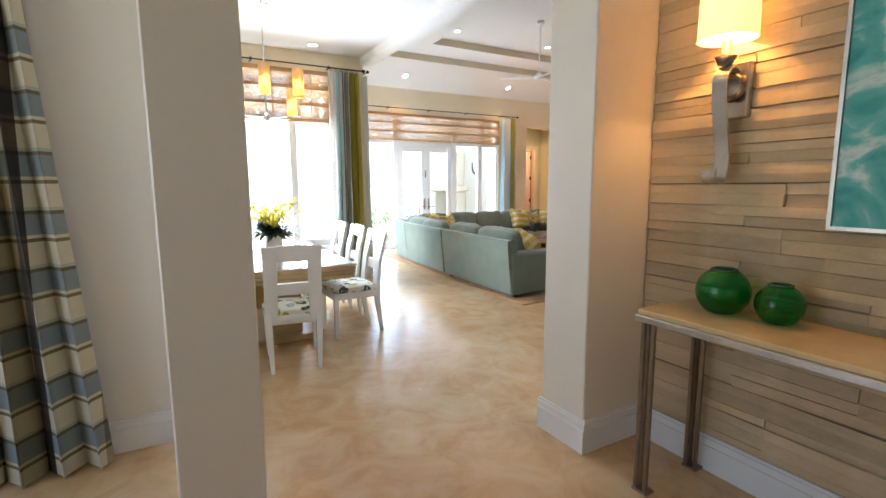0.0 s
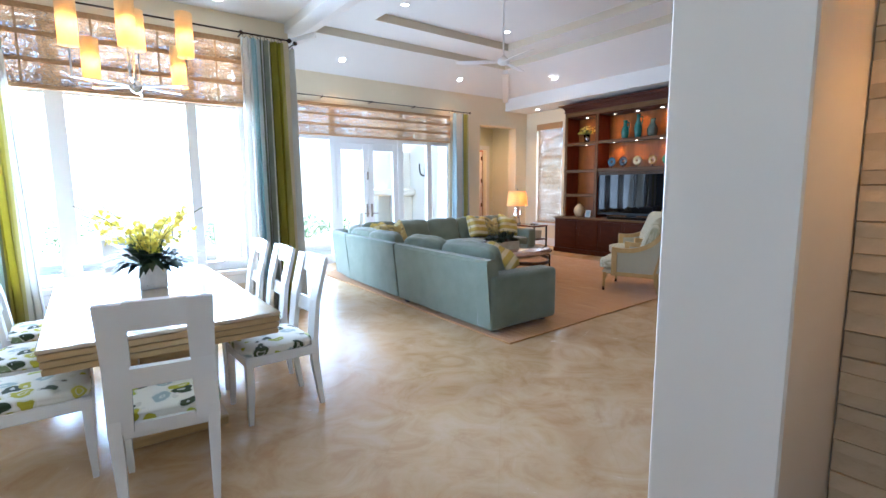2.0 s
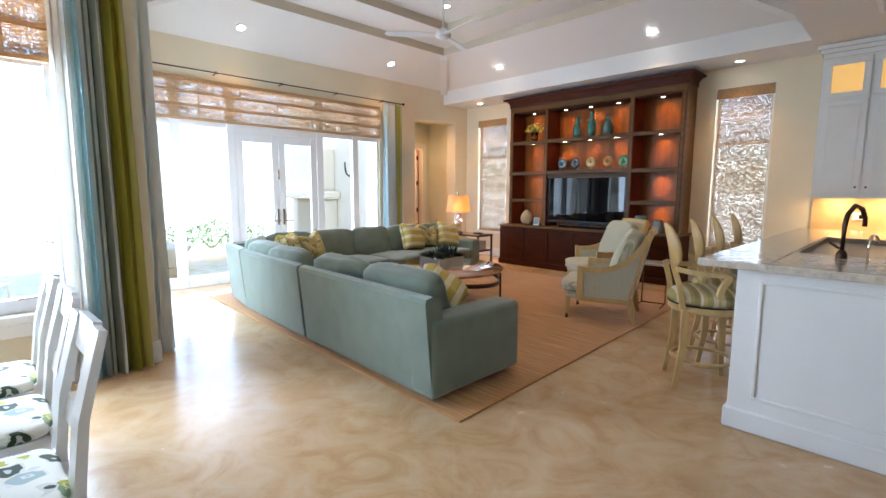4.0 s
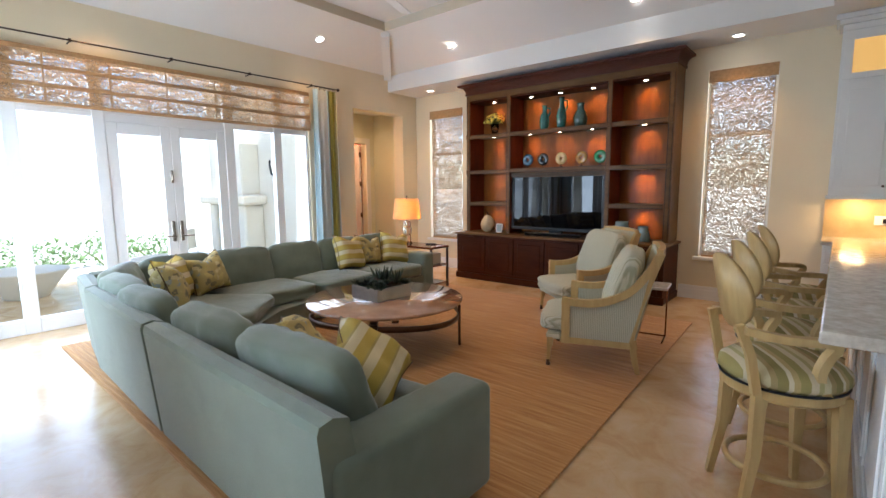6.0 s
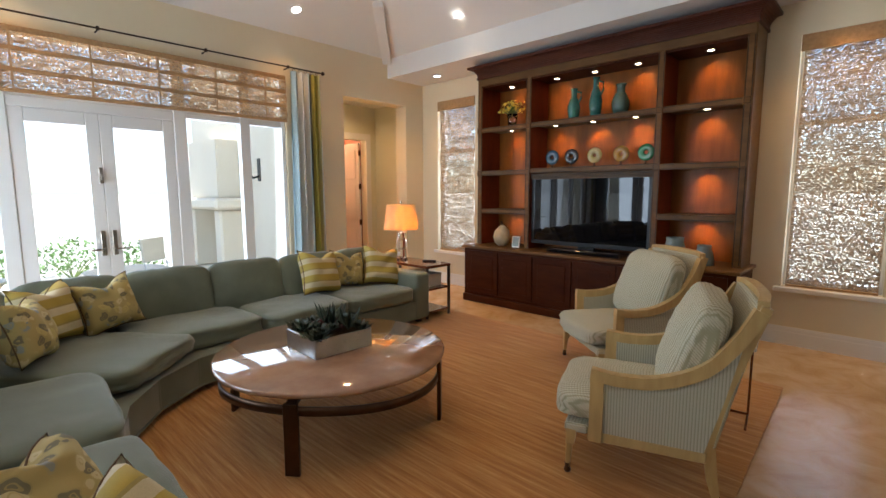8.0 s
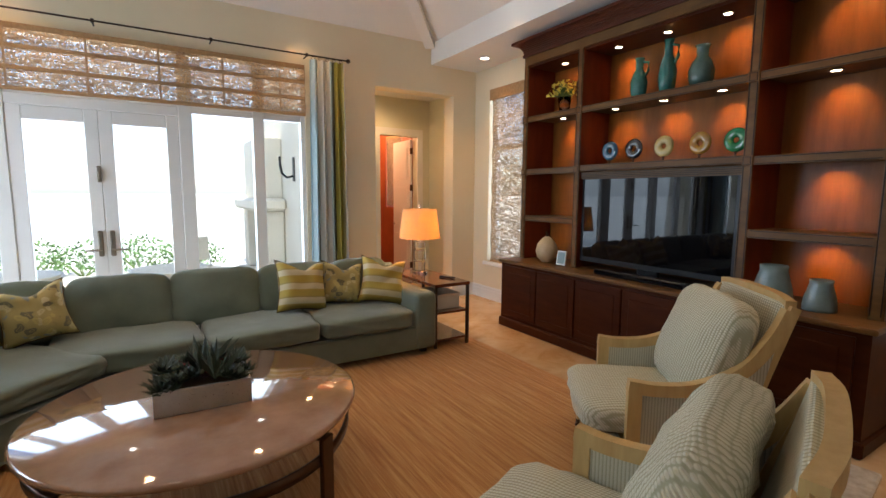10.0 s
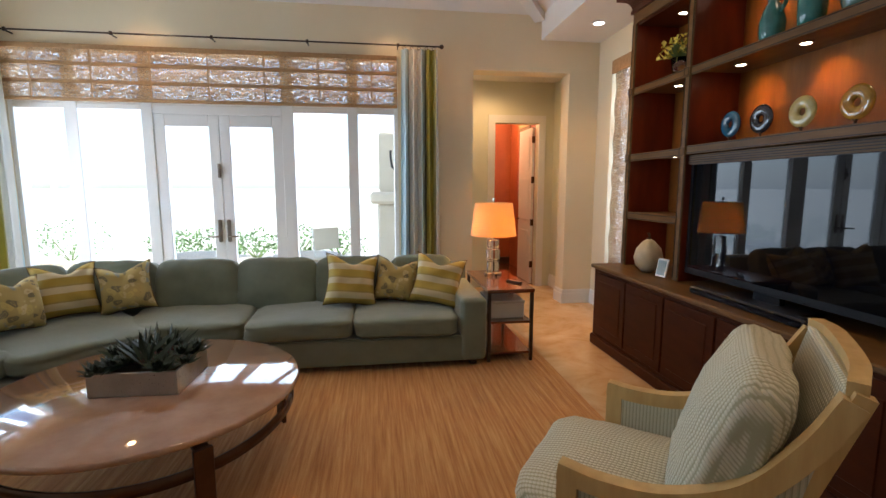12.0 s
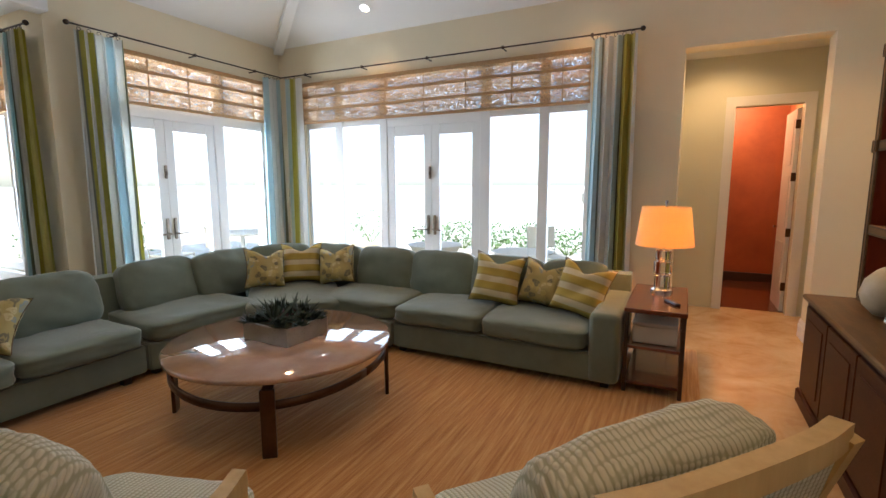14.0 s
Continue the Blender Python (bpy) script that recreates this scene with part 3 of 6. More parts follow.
def cushion(w, d, h, square=8.0, swell=0.24, seed=0, bm=None):
    """A stuffed cushion w x d x h, centred: soft-edged box, swollen across its thin side, a little uneven."""
    one = bmesh.new()
    bmesh.ops.create_cube(one, size=2)
    bmesh.ops.subdivide_edges(one, edges=one.edges[:], cuts=13, use_grid_fill=True)
    dims = (w, d, h)
    thin = dims.index(min(dims))
    for v in one.verts:
        c = [math.copysign(abs(a) ** 0.82, a) for a in v.co]
        k = sum(abs(a) ** square for a in c) ** (-1 / square)
        c = [a * k for a in c]
        u, q = [c[i] for i in range(3) if i != thin]
        puff = (1 - swell) + swell * (1 - u * u) * (1 - q * q)
        crease = (1 - abs(u)) * noise.noise(Vector((u * 9 + seed * 3.1, q * 3.0 + u * 3, seed * 1.7))) if thin != 2 else 0.0
        wob = 0.085 * crease + 0.05 * noise.noise(Vector((c[0] * 1.7 + seed * 7.1, c[1] * 1.7, c[2] * 1.7))) + 0.03 * noise.noise(Vector((c[0] * 4 + seed, c[1] * 4, c[2] * 4))) - 0.03 * abs(noise.noise(Vector((c[0] * 3 + seed * 2.3, c[1] * 7, c[2] * 2))))
        out = [c[i] * dims[i] / 2 * (1 + wob * (2.2 if i == thin else 0.5)) for i in range(3)]
        out[thin] *= puff
        v.co = out
    return join(bm, one)


def pillow(size, thick, seed=0):
    """A square throw pillow with drawn-out corners and a dent on top, standing in its x-z plane."""
    bm = bmesh.new()
    n = 14
    grid = []
    for s in (1, -1):
        rows = []
        for j in range(n + 1):
            row = []
            for i in range(n + 1):
                u, v = 2 * i / n - 1, 2 * j / n - 1
                pinch = 1 - 0.15 * (1 - v * v) * abs(u) ** 3
                pinch2 = 1 - 0.13 * (1 - u * u) * abs(v) ** 3
                t = max(0, (1 - u ** 4)) ** 0.55 * max(0, (1 - v ** 4)) ** 0.55
                w = noise.noise(Vector((u * 2.3 + seed * 3.7, v * 2.3, s)))
                dent = 0.36 * math.exp(-(u * 2.4) ** 2) * max(0, v) ** 2
                row.append(bm.verts.new((u * size / 2 * pinch, s * thick / 2 * t * (1 + 0.25 * w), (v * pinch2 - dent) * size / 2 + size / 2)))
            rows.append(row)
        grid.append(rows)
    for k, rows in enumerate(grid):
        for j in range(n):
            for i in range(n):
                f = (rows[j][i], rows[j][i + 1], rows[j + 1][i + 1], rows[j + 1][i])
                bm.faces.new(f if k else f[::-1])
    bmesh.ops.remove_doubles(bm, verts=bm.verts, dist=1e-4)
    return bm


def fold_sheet(width, height, folds, depth, flare=1.0, seed=0):
    """A hanging pleated cloth in the x-z plane, its top at height, gathered at the top."""
    one = bmesh.new()
    nx, nz = folds * 8, 14
    for s in (0.0, 0.006):
        rows = []
        for j in range(nz + 1):
            z = height * j / nz
            k = 1 - j / nz
            row = []
            for i in range(nx + 1):
                u = i / nx
                a = 6.28318 * folds * u + 0.5 * math.sin(6 * u + seed) + 0.35 * k * noise.noise(Vector((u * 5, k * 2, seed)))
                x = (u - 0.5) * width * (1 + (flare - 1) * k) + 0.25 * depth * math.sin(2 * a) * (0.4 + 0.6 * k)
                row.append(one.verts.new((x, depth * (0.55 + 0.45 * k) * math.sin(a) + s, z)))
            rows.append(row)
        for j in range(nz):
            for i in range(nx):
                one.faces.new((rows[j][i], rows[j][i + 1], rows[j + 1][i + 1], rows[j + 1][i]))
    return one


def wall_boxes(bm, axis, at, thick, span, height, holes):
    """A wall along x or y, from span[0] to span[1], with openings (from, to, low, high) right through it."""
    cuts = sorted(holes)
    pos = span[0]
    def put(a, b, z0, z1):
        if b - a < 1e-4 or z1 - z0 < 1e-4:
            return
        if axis == "x":
            box(a, at, z0, b, at + thick, z1, 0, bm)
        else:
            box(at, a, z0, at + thick, b, z1, 0, bm)
    for a, b, z0, z1 in cuts:
        put(pos, a, 0, height)
        put(a, b, 0, z0)
        put(a, b, z1, height)
        pos = b
    put(pos, span[1], 0, height)
    return bm

# ---- the setting ----
FLAT, EAVE = 3.25, 3.53


def structure(name, bm, material, label, category="", smooth=False):
    return tagged(part(name, bm, material, None, "", smooth), label, category or name.split("_")[0], "", "structure")


structure("floor", box(-3.2, -3.0, -0.2, 10.4, 14.2, 0), M_FLOOR, "polished beige limestone floor with soft clouding")
structure("wall_north", wall_boxes(bmesh.new(), "x", 9.8, 0.25, (2.25, 9.6), 3.75, [(2.98, 7.12, 0, 2.98), (8.02, 9.22, 0, 2.88)]), M_WALL, "cream painted wall with glazed doors and a niche")
structure("wall_west", wall_boxes(bmesh.new(), "y", 2.25, 0.25, (7.05, 9.8), 3.75, [(7.26, 9.47, 0, 2.98)]), M_WALL, "cream painted wall with glazed garden doors")
structure("wall_dining", wall_boxes(bmesh.new(), "x", 6.8, 0.25, (-1.6, 2.5), 3.75, [(-0.08, 1.98, 0.56, 2.98)]), M_WALL, "cream dining wall round a wide window")
structure("wall_east", wall_boxes(bmesh.new(), "y", 9.6, 0.25, (-3.0, 10.05), 3.75, [(3.97, 4.71, 0.58, 2.95), (8.66, 9.45, 0.55, 2.95)]), M_WALL, "cream painted wall with two tall narrow windows")
structure("wall_dining_west", box(-1.85, 2.95, 0, -1.6, 7.05, 3.75), M_WALL, "plain cream dining wall")
structure("wall_hall", box(-1.6, 2.95, 0, -0.06, 3.12, 3.25), M_WHITEWALL, "off-white hall wall behind a plaid drape")
# opening out of view, assumed so that daylight reaches the pillars
structure("wall_hall_west", wall_boxes(bmesh.new(), "y", -3.2, 0.2, (-3.0, 3.12), 3.25, [(0.3, 2.5, 0.4, 2.7)]), M_WHITEWALL, "off-white hall wall with an assumed window opening, out of view")
structure("wall_hall_north", box(-3.0, 2.95, 0, -1.85, 3.12, 3.25), M_WHITEWALL, "plain off-white hall wall")
structure("wall_south", box(-3.2, -3.2, 0, 9.85, -3.0, 3.25), M_WHITEWALL, "plain off-white wall")
structure("pillar_left", box(-0.06, 1.70, 0, 0.218, 2.09, FLAT, 0.006), M_WHITEWALL, "off-white square plastered pillar", "pillar")
structure("pillar_right", box(1.81, 1.70, 0, 2.42, 2.026, FLAT, 0.006), M_WHITEWALL, "off-white square plastered pillar", "pillar")
stone_wall = structure("wall_stone", box(2.262, -2.98, 0, 2.42, 1.70, FLAT), M_MORTAR, "wall clad in rough split limestone strips")

# niche with the powder room behind it
structure("wall_niche", wall_boxes(bmesh.new(), "x", 10.9, 0.14, (7.9, 9.6), 3.0, [(8.57, 9.23, 0, 2.42)]), M_NICHE, "pale sage lobby wall round a doorway")
structure("wall_niche_west", box(7.9, 10.05, 0, 8.02, 10.9, 3.0), M_NICHE, "pale sage lobby side wall", "wall")
structure("wall_niche_east", box(9.46, 10.05, 0, 9.6, 10.9, 3.0), M_NICHE, "pale sage lobby side wall", "wall")
structure("ceiling_niche", box(7.9, 10.05, 3.0, 9.6, 11.04, 3.1), M_CEIL, "white lobby ceiling")
bm = box(8.1, 13.0, 0, 10.4, 13.15, 3.0)
box(7.95, 11.04, 0, 8.1, 13.15, 3.0, 0, bm), box(9.42, 11.04, 0, 9.57, 11.8, 3.0, 0, bm), box(9.42, 12.5, 0, 9.57, 13.0, 3.0, 0, bm)
box(9.42, 11.8, 0, 9.57, 12.5, 1.25, 0, bm), box(9.42, 11.8, 2.6, 9.57, 12.5, 3.0, 0, bm)
structure("wall_powder_room", bm, M_REDWALL, "burnt orange plastered powder room wall")
structure("ceiling_powder_room", box(7.95, 11.04, 3.0, 10.0, 13.15, 3.1), M_CEIL, "white powder room ceiling")

# ceilings: flat round a stepped, sloping vault
bm = box(-3.2, -3.2, FLAT, 10.0, 3.5, FLAT + 0.5)
box(-3.2, 3.5, FLAT, 2.46, 7.05, FLAT + 0.5, 0, bm)
box(8.85, 3.5, FLAT, 10.0, 9.8, FLAT + 0.5, 0, bm)
structure("ceiling_flat", bm, M_CEIL, "flat off-white ceiling with recessed lamps")
structure("beam", box(2.46, 3.5, 3.15, 2.64, 6.8, FLAT + 0.5, 0.004), M_CEIL, "white ceiling beam between dining and living space")
R0, R1, R2 = (2.50, 3.5, 8.85, 9.8), (3.72, 4.40, 7.98, 8.93), (4.42, 5.00, 7.36, 8.22)


def ring(bm, a, za, b, zb):
    """The four faces between two level rectangles."""
    def corners(r, z):
        return [bm.verts.new(p) for p in ((r[0], r[1], z), (r[2], r[1], z), (r[2], r[3], z), (r[0], r[3], z))]
    p, q = corners(a, za), corners(b, zb)
    for i in range(4):
        bm.faces.new((p[i], p[(i + 1) % 4], q[(i + 1) % 4], q[i]))


def grown(r, d):
    return (r[0] - d, r[1] - d, r[2] + d, r[3] + d)


bm = bmesh.new()
ring(bm, R0, EAVE, R1, 3.93)
ring(bm, grown(R1, 0.003), 4.06, R2, 4.06)
bm.faces.new([bm.verts.new(p) for p in ((R2[0], R2[1], 4.19), (R2[2], R2[1], 4.19), (R2[2], R2[3], 4.19), (R2[0], R2[3], 4.19))])
structure("ceiling_vault", bm, M_CEIL, "white sloping tray ceiling in two steps")
bm = bmesh.new()
ring(bm, R1, 3.93, R1, 4.06), ring(bm, R2, 4.06, R2, 4.19)
structure("trim_tray", bm, M_FASCIA, "fascia of the ceiling steps, toned tan for shade", "trim")
# roof and parapet are never in view, added to block sun and sky
structure("roof", box(-3.4, -3.4, 4.4, 10.6, 10.2, 4.6), M_STUCCO, "unseen flat roof added above the ceilings to keep the sun out")
bm = box(-3.4, -3.4, 3.7, 10.6, -3.2, 4.4)
box(-3.4, -3.2, 3.7, -3.2, 10.2, 4.4, 0, bm), box(10.0, -3.2, 3.7, 10.2, 10.2, 4.4, 0, bm), box(-3.2, 10.0, 3.7, 10.0, 10.2, 4.4, 0, bm)
structure("wall_attic", bm, M_STUCCO, "unseen plain parapet added to close the roof space against light")
for (x0, y0), (x1, y1) in (((2.54, 9.76), (R1[0], R1[3])), ((8.81, 9.76), (R1[2], R1[3])), ((2.54, 3.54), (R1[0], R1[1])), ((8.81, 3.54), (R1[2], R1[1]))):
    d = Vector((x1 - x0, y1 - y0, 0.40))
    across = Vector((-d.y, d.x, 0)).normalized() * 0.065
    down = Vector((0, 0, -0.10))
    bm = bmesh.new()
    a, b = Vector((x0, y0, EAVE + 0.015)), Vector((x1, y1, 3.945))
    vs = [bm.verts.new(p) for p in (a - across, a + across, a + across + down, a - across + down, b - across, b + across, b + across + down, b - across + down)]
    for f in ((0, 1, 2, 3), (7, 6, 5, 4), (0, 4, 5, 1), (1, 5, 6, 2), (2, 6, 7, 3), (3, 7, 4, 0)):
        bm.faces.new([vs[i] for i in f])
    structure("hip_beam", bm, M_CEIL, "white hip rib of the tray ceiling", "beam")

# skirtings
def baseboard(x0, y0, x1, y1, side):
    """A moulded skirting from one point to another along a wall, standing out by its depth to the given side (x, y)."""
    sx, sy = side
    bm = bmesh.new()
    for depth, z0, z1 in ((0.022, 0.0, 0.13), (0.015, 0.13, 0.165), (0.009, 0.165, 0.18)):
        box(min(x0, x1, x0 + sx * depth), min(y0, y1, y0 + sy * depth), z0, max(x0, x1, x0 + sx * depth, x1 + sx * depth), max(y0, y1, y0 + sy * depth, y1 + sy * depth), z1, 0, bm)
    structure("baseboard", bm, M_TRIM, "white moulded skirting board", "baseboard")


baseboard(9.6, 3.45, 9.6, 4.93, (-1, 0)), baseboard(9.6, 8.24, 9.6, 9.8, (-1, 0))
baseboard(9.22, 9.8, 9.6, 9.8, (0, -1)), baseboard(9.22, 9.778, 9.22, 10.05, (-1, 0)), baseboard(7.14, 9.8, 8.02, 9.8, (0, -1))
baseboard(2.25, -2.5, 2.25, 1.70, (-1, 0)), baseboard(1.81, 1.70, 2.25, 1.70, (0, -1)), baseboard(1.81, 1.678, 1.81, 2.042, (-1, 0)), baseboard(1.81, 2.02, 2.42, 2.02, (0, 1))
baseboard(-1.6, 2.95, -0.06, 2.95, (0, -1)), baseboard(-0.06, 1.70, 0.218, 1.70, (0, -1)), baseboard(0.218, 1.70, 0.218, 2.09, (1, 0))
baseboard(-1.6, 6.8, -0.1, 6.8, (0, -1)), baseboard(2.0, 6.8, 2.5, 6.8, (0, -1)), baseboard(2.5, 6.8, 2.5, 7.26, (1, 0))
baseboard(8.02, 10.05, 8.02, 10.9, (1, 0)), baseboard(9.46, 10.05, 9.46, 10.9, (-1, 0)), baseboard(-0.08, 6.8, 1.98, 6.8, (0, -1))


# windows: local x along the wall, z up, the inner face at y = 0 looking to -y
def bar(parent, name, x0, z0, x1, z1, y0=0.03, y1=0.12, material=None):
    return part(name, box(x0, y0, z0, x1, y1, z1, 0.006), material or M_TRIM, parent)


def pane(parent, x0, z0, x1, z1, y=0.08):
    ob = part("pane", box(x0, y, z0, x1, y + 0.006, z1), M_GLASS, parent)
    ob.visible_shadow = False
    return ob


def french_door(parent, x0, x1, z1, handle_side):
    d = part("door_leaf", box(x0, 0.04, 0.02, x0 + 0.115, 0.10, z1, 0.006), M_TRIM, parent)
    bar(d, "stile", x1 - 0.115, 0.02, x1, z1, 0.04, 0.10)
    bar(d, "top_rail", x0 + 0.115, z1 - 0.13, x1 - 0.115, z1, 0.042, 0.098)
    bar(d, "bottom_rail", x0 + 0.115, 0.02, x1 - 0.115, 0.27, 0.042, 0.098)
    pane(d, x0 + 0.115, 0.27, x1 - 0.115, z1 - 0.13, 0.066)
    hx = x1 - 0.05 if handle_side > 0 else x0 + 0.05
    bm = box(hx - 0.022, 0.022, 0.86, hx + 0.022, 0.04, 1.12, 0.008)
    tube([(hx, 0.03, 0.93), (hx, -0.03, 0.93), (hx - handle_side * 0.03, -0.04, 0.93), (hx - handle_side * 0.12, -0.04, 0.93)], 0.010, 8, bm)
    part("lever_handle", bm, M_STEEL, d, "brushed metal lever on a long plate")
    if handle_side > 0:
        bm = box(hx + 0.01, 0.02, 1.60, hx + 0.045, 0.04, 1.76, 0.006)
        box(hx + 0.02, 0.0, 1.64, hx + 0.035, 0.022, 1.70, 0.004, bm)
        part("deadbolt", bm, M_STEEL, d, "brushed metal door bolt")


win = thing("window_1", 2.98, 9.8, 0, 0, "white-framed glass doors between fixed side panes", "window", kind="structure")
ZT = 2.40
for a, b in ((0, 0.05), (0.54, 0.67), (1.31, 1.43), (2.81, 2.94), (3.55, 3.67), (4.09, 4.14)):
    bar(win, "mullion", a, 0.0, b, 2.98)
bar(win, "head", 0, 2.93, 4.14, 2.98, 0.05, 0.14)
bar(win, "transom", 0, ZT, 4.14, ZT + 0.06, 0.05, 0.14)
pane(win, 0.02, ZT + 0.06, 4.12, 2.93, 0.09)
for a, b in ((0.05, 0.54), (0.67, 1.31), (2.94, 3.55), (3.67, 4.09)):
    bar(win, "sill_rail", a, 0.0, b, 0.16, 0.035, 0.115)
    bar(win, "head_rail", a, 2.34, b, ZT, 0.035, 0.115)
    pane(win, a, 0.16, b, 2.34)
bar(win, "head_rail", 1.43, 2.30, 2.81, ZT, 0.035, 0.115)
french_door(win, 1.43, 2.12, 2.30, 1), french_door(win, 2.12, 2.81, 2.30, -1)

win = thing("window_2", 2.5, 7.47, 0, 90, "white-framed glass garden doors beside a fixed pane", "window", kind="structure")
for a, b in ((-0.21, -0.20), (1.17, 1.31), (1.95, 2.0)):
    bar(win, "mullion", a, 0, b, 2.96)
bar(win, "head", -0.21, 2.93, 2.0, 2.98, 0.05, 0.14)
bar(win, "transom", -0.21, ZT, 2.0, ZT + 0.06, 0.05, 0.14)
pane(win, -0.19, ZT + 0.06, 1.98, 2.93, 0.09)
bar(win, "head_rail", -0.20, 2.30, 1.95, ZT, 0.035, 0.115)
bar(win, "sill_rail", 1.31, 0, 1.95, 0.16, 0.035, 0.115)
pane(win, 1.31, 0.16, 1.95, 2.30)
french_door(win, -0.20, 0.48, 2.30, 1), french_door(win, 0.48, 1.16, 2.30, -1)

win = thing("window_3", -0.08, 6.8, 0, 0, "wide white three-part dining window", "window", kind="structure")
for a, b in ((0, 0.06), (0.40, 0.54), (1.50, 1.60), (2.0, 2.06)):
    bar(win, "mullion", a, 0.56, b, 2.98)
bar(win, "head", 0, 2.93, 2.06, 2.98, 0.05, 0.14)
bar(win, "transom", 0, 2.28, 2.06, 2.36, 0.05, 0.14)
pane(win, 0.02, 2.36, 2.04, 2.93, 0.09)
bar(win, "sill_rail", 0, 0.56, 2.06, 0.66, 0.035, 0.115)
for a, b in ((0.06, 0.40), (0.54, 1.50), (1.60, 2.0)):
    pane(win, a, 0.66, b, 2.28)
part("window_sill", box(-0.06, -0.05, 0.50, 2.12, 0.03, 0.56, 0.008), M_TRIM, win)
part("apron", box(0.0, -0.018, 0.40, 2.06, 0.0, 0.50, 0.004), M_TRIM, win)
part("crank_handle", tube([(1.75, 0.02, 0.66), (1.75, -0.02, 0.67), (1.88, -0.02, 0.675)], 0.007), M_STEEL, win)

for k, (y0, y1, z0) in enumerate(((3.97, 4.71, 0.58), (8.66, 9.45, 0.55))):
    win = thing("window_%d" % (4 + k), 9.6, y1, 0, -90, "tall narrow white-framed window behind a reed blind", "window", kind="structure")
    w = y1 - y0
    bar(win, "frame_side", 0, z0, 0.05, 2.95, 0.10, 0.18), bar(win, "frame_side", w - 0.05, z0, w, 2.95, 0.10, 0.18)
    bar(win, "frame_head", 0.05, 2.89, w - 0.05, 2.95, 0.10, 0.18), bar(win, "frame_foot", 0.05, z0, w - 0.05, z0 + 0.06, 0.10, 0.18)
    bar(win, "mid_rail", 0.05, 2.12, w - 0.05, 2.18, 0.10, 0.18)
    pane(win, 0.05, z0 + 0.06, w - 0.05, 2.12, 0.14), pane(win, 0.05, 2.18, w - 0.05, 2.89, 0.14)
    part("window_sill", box(-0.06, -0.05, z0 - 0.05, w + 0.06, 0.10, z0 - 0.003, 0.008), M_TRIM, win)
    # the blind hangs in the reveal
    sh = thing("woven_shade", 9.6, y1, 0, -90, "full-length woven reed blind, lowered in its window", "blind", "tall reed blinds")
    part("valance", box(0.005, -0.012, 2.80, w - 0.005, 0.012, 2.948, 0.003), M_REEDTAPE, sh)
    bm = bmesh.new()
    n = 46
    cols = []
    for s in (0.0, 0.005):
        col = []
        for j in range(n + 1):
            z = z0 + 0.02 + (2.93 - z0 - 0.02) * j / n
            off = 0.03 + 0.008 * math.sin(j * 6.28 / 7.6) + 0.004 * noise.noise(Vector((j * 0.7, k, 0)))
            col.append([bm.verts.new((x, off + s, z)) for x in (0.03, w / 2, w - 0.03)])
        for j in range(n):
            for i in range(2):
                bm.faces.new((col[j][i], col[j][i + 1], col[j + 1][i + 1], col[j + 1][i]))
    part("reed_panel", bm, M_REEDLONG, sh)
    part("bottom_bar", box(0.03, 0.02, z0, w - 0.03, 0.045, z0 + 0.022, 0.003), M_REEDTAPE, sh)

# doorway trim and the open door of the powder room
bm = box(8.47, 10.878, 0, 8.57, 10.898, 2.42)
box(9.23, 10.878, 0, 9.33, 10.898, 2.42, 0, bm), box(8.47, 10.878, 2.42, 9.33, 10.898, 2.53, 0, bm)
structure("trim_doorway", bm, M_TRIM, "white moulded door casing", "trim")
door = thing("door_1", 9.21, 11.06, 0.006, 90, "open white panelled door swung into the powder room", "door", kind="structure")
part("leaf", box(0.0, -0.02, 0, 0.64, 0.02, 2.38, 0.003), M_TRIM, door)
for z0, z1 in ((0.18, 0.82), (0.98, 1.62), (1.74, 2.26)):
    part("panel", box(0.10, 0.02, z0, 0.54, 0.028, z1, 0.006), M_TRIM, door)
for z in (0.25, 0.90, 1.55, 2.15):
    part("hinge", box(-0.012, -0.022, z, 0.004, 0.026, z + 0.10, 0.002), M_BRONZE, door)
part("handle", tube([(0.58, 0.02, 0.98), (0.58, 0.065, 0.98), (0.49, 0.07, 0.98)], 0.008, 6), M_BRONZE, door)

# ---- outdoors ----
structure("ground", box(-400, -400, -0.6, 400, 400, -0.32), M_LAWN, "wide ground coloured pale for sun glare, reaching the horizon")
bm = box(-6.0, 7.05, -0.3, 2.25, 16.0, -0.06)
box(2.25, 10.05, -0.3, 7.9, 16.0, -0.06, 0, bm)
structure("pavement", bm, M_PATIO, "pale stone terrace outside the glass doors")
bm = box(7.25, 10.06, -0.06, 7.88, 13.6, 4.2)
structure("wall_terrace", bm, M_STUCCO, "cream stucco terrace wall")
fp = thing("outdoor_fireplace", 6.75, 12.2, -0.06, 0, "cream carved stone outdoor fireplace against the terrace wall", "fireplace")
part("hearth", box(0.0, -0.75, 0, 0.5, 0.75, 0.30, 0.02), M_STUCCO, fp)
part("jamb", box(0.12, -0.7, 0.3, 0.5, -0.45, 1.30, 0.03), M_STUCCO, fp)
part("jamb", box(0.12, 0.45, 0.3, 0.5, 0.7, 1.30, 0.03), M_STUCCO, fp)
part("mantel", box(0.0, -0.85, 1.30, 0.5, 0.85, 1.48, 0.04), M_STUCCO, fp)
part("hood", prism([(0.15, -0.6), (0.5, -0.6), (0.5, 0.6), (0.15, 0.6)], 1.48, 2.4, 0.02), M_STUCCO, fp)
sc = thing("outdoor_wall_lamp", 7.25, 10.9, 1.75, 0, "black iron lantern bracket on the terrace wall", "lamp")
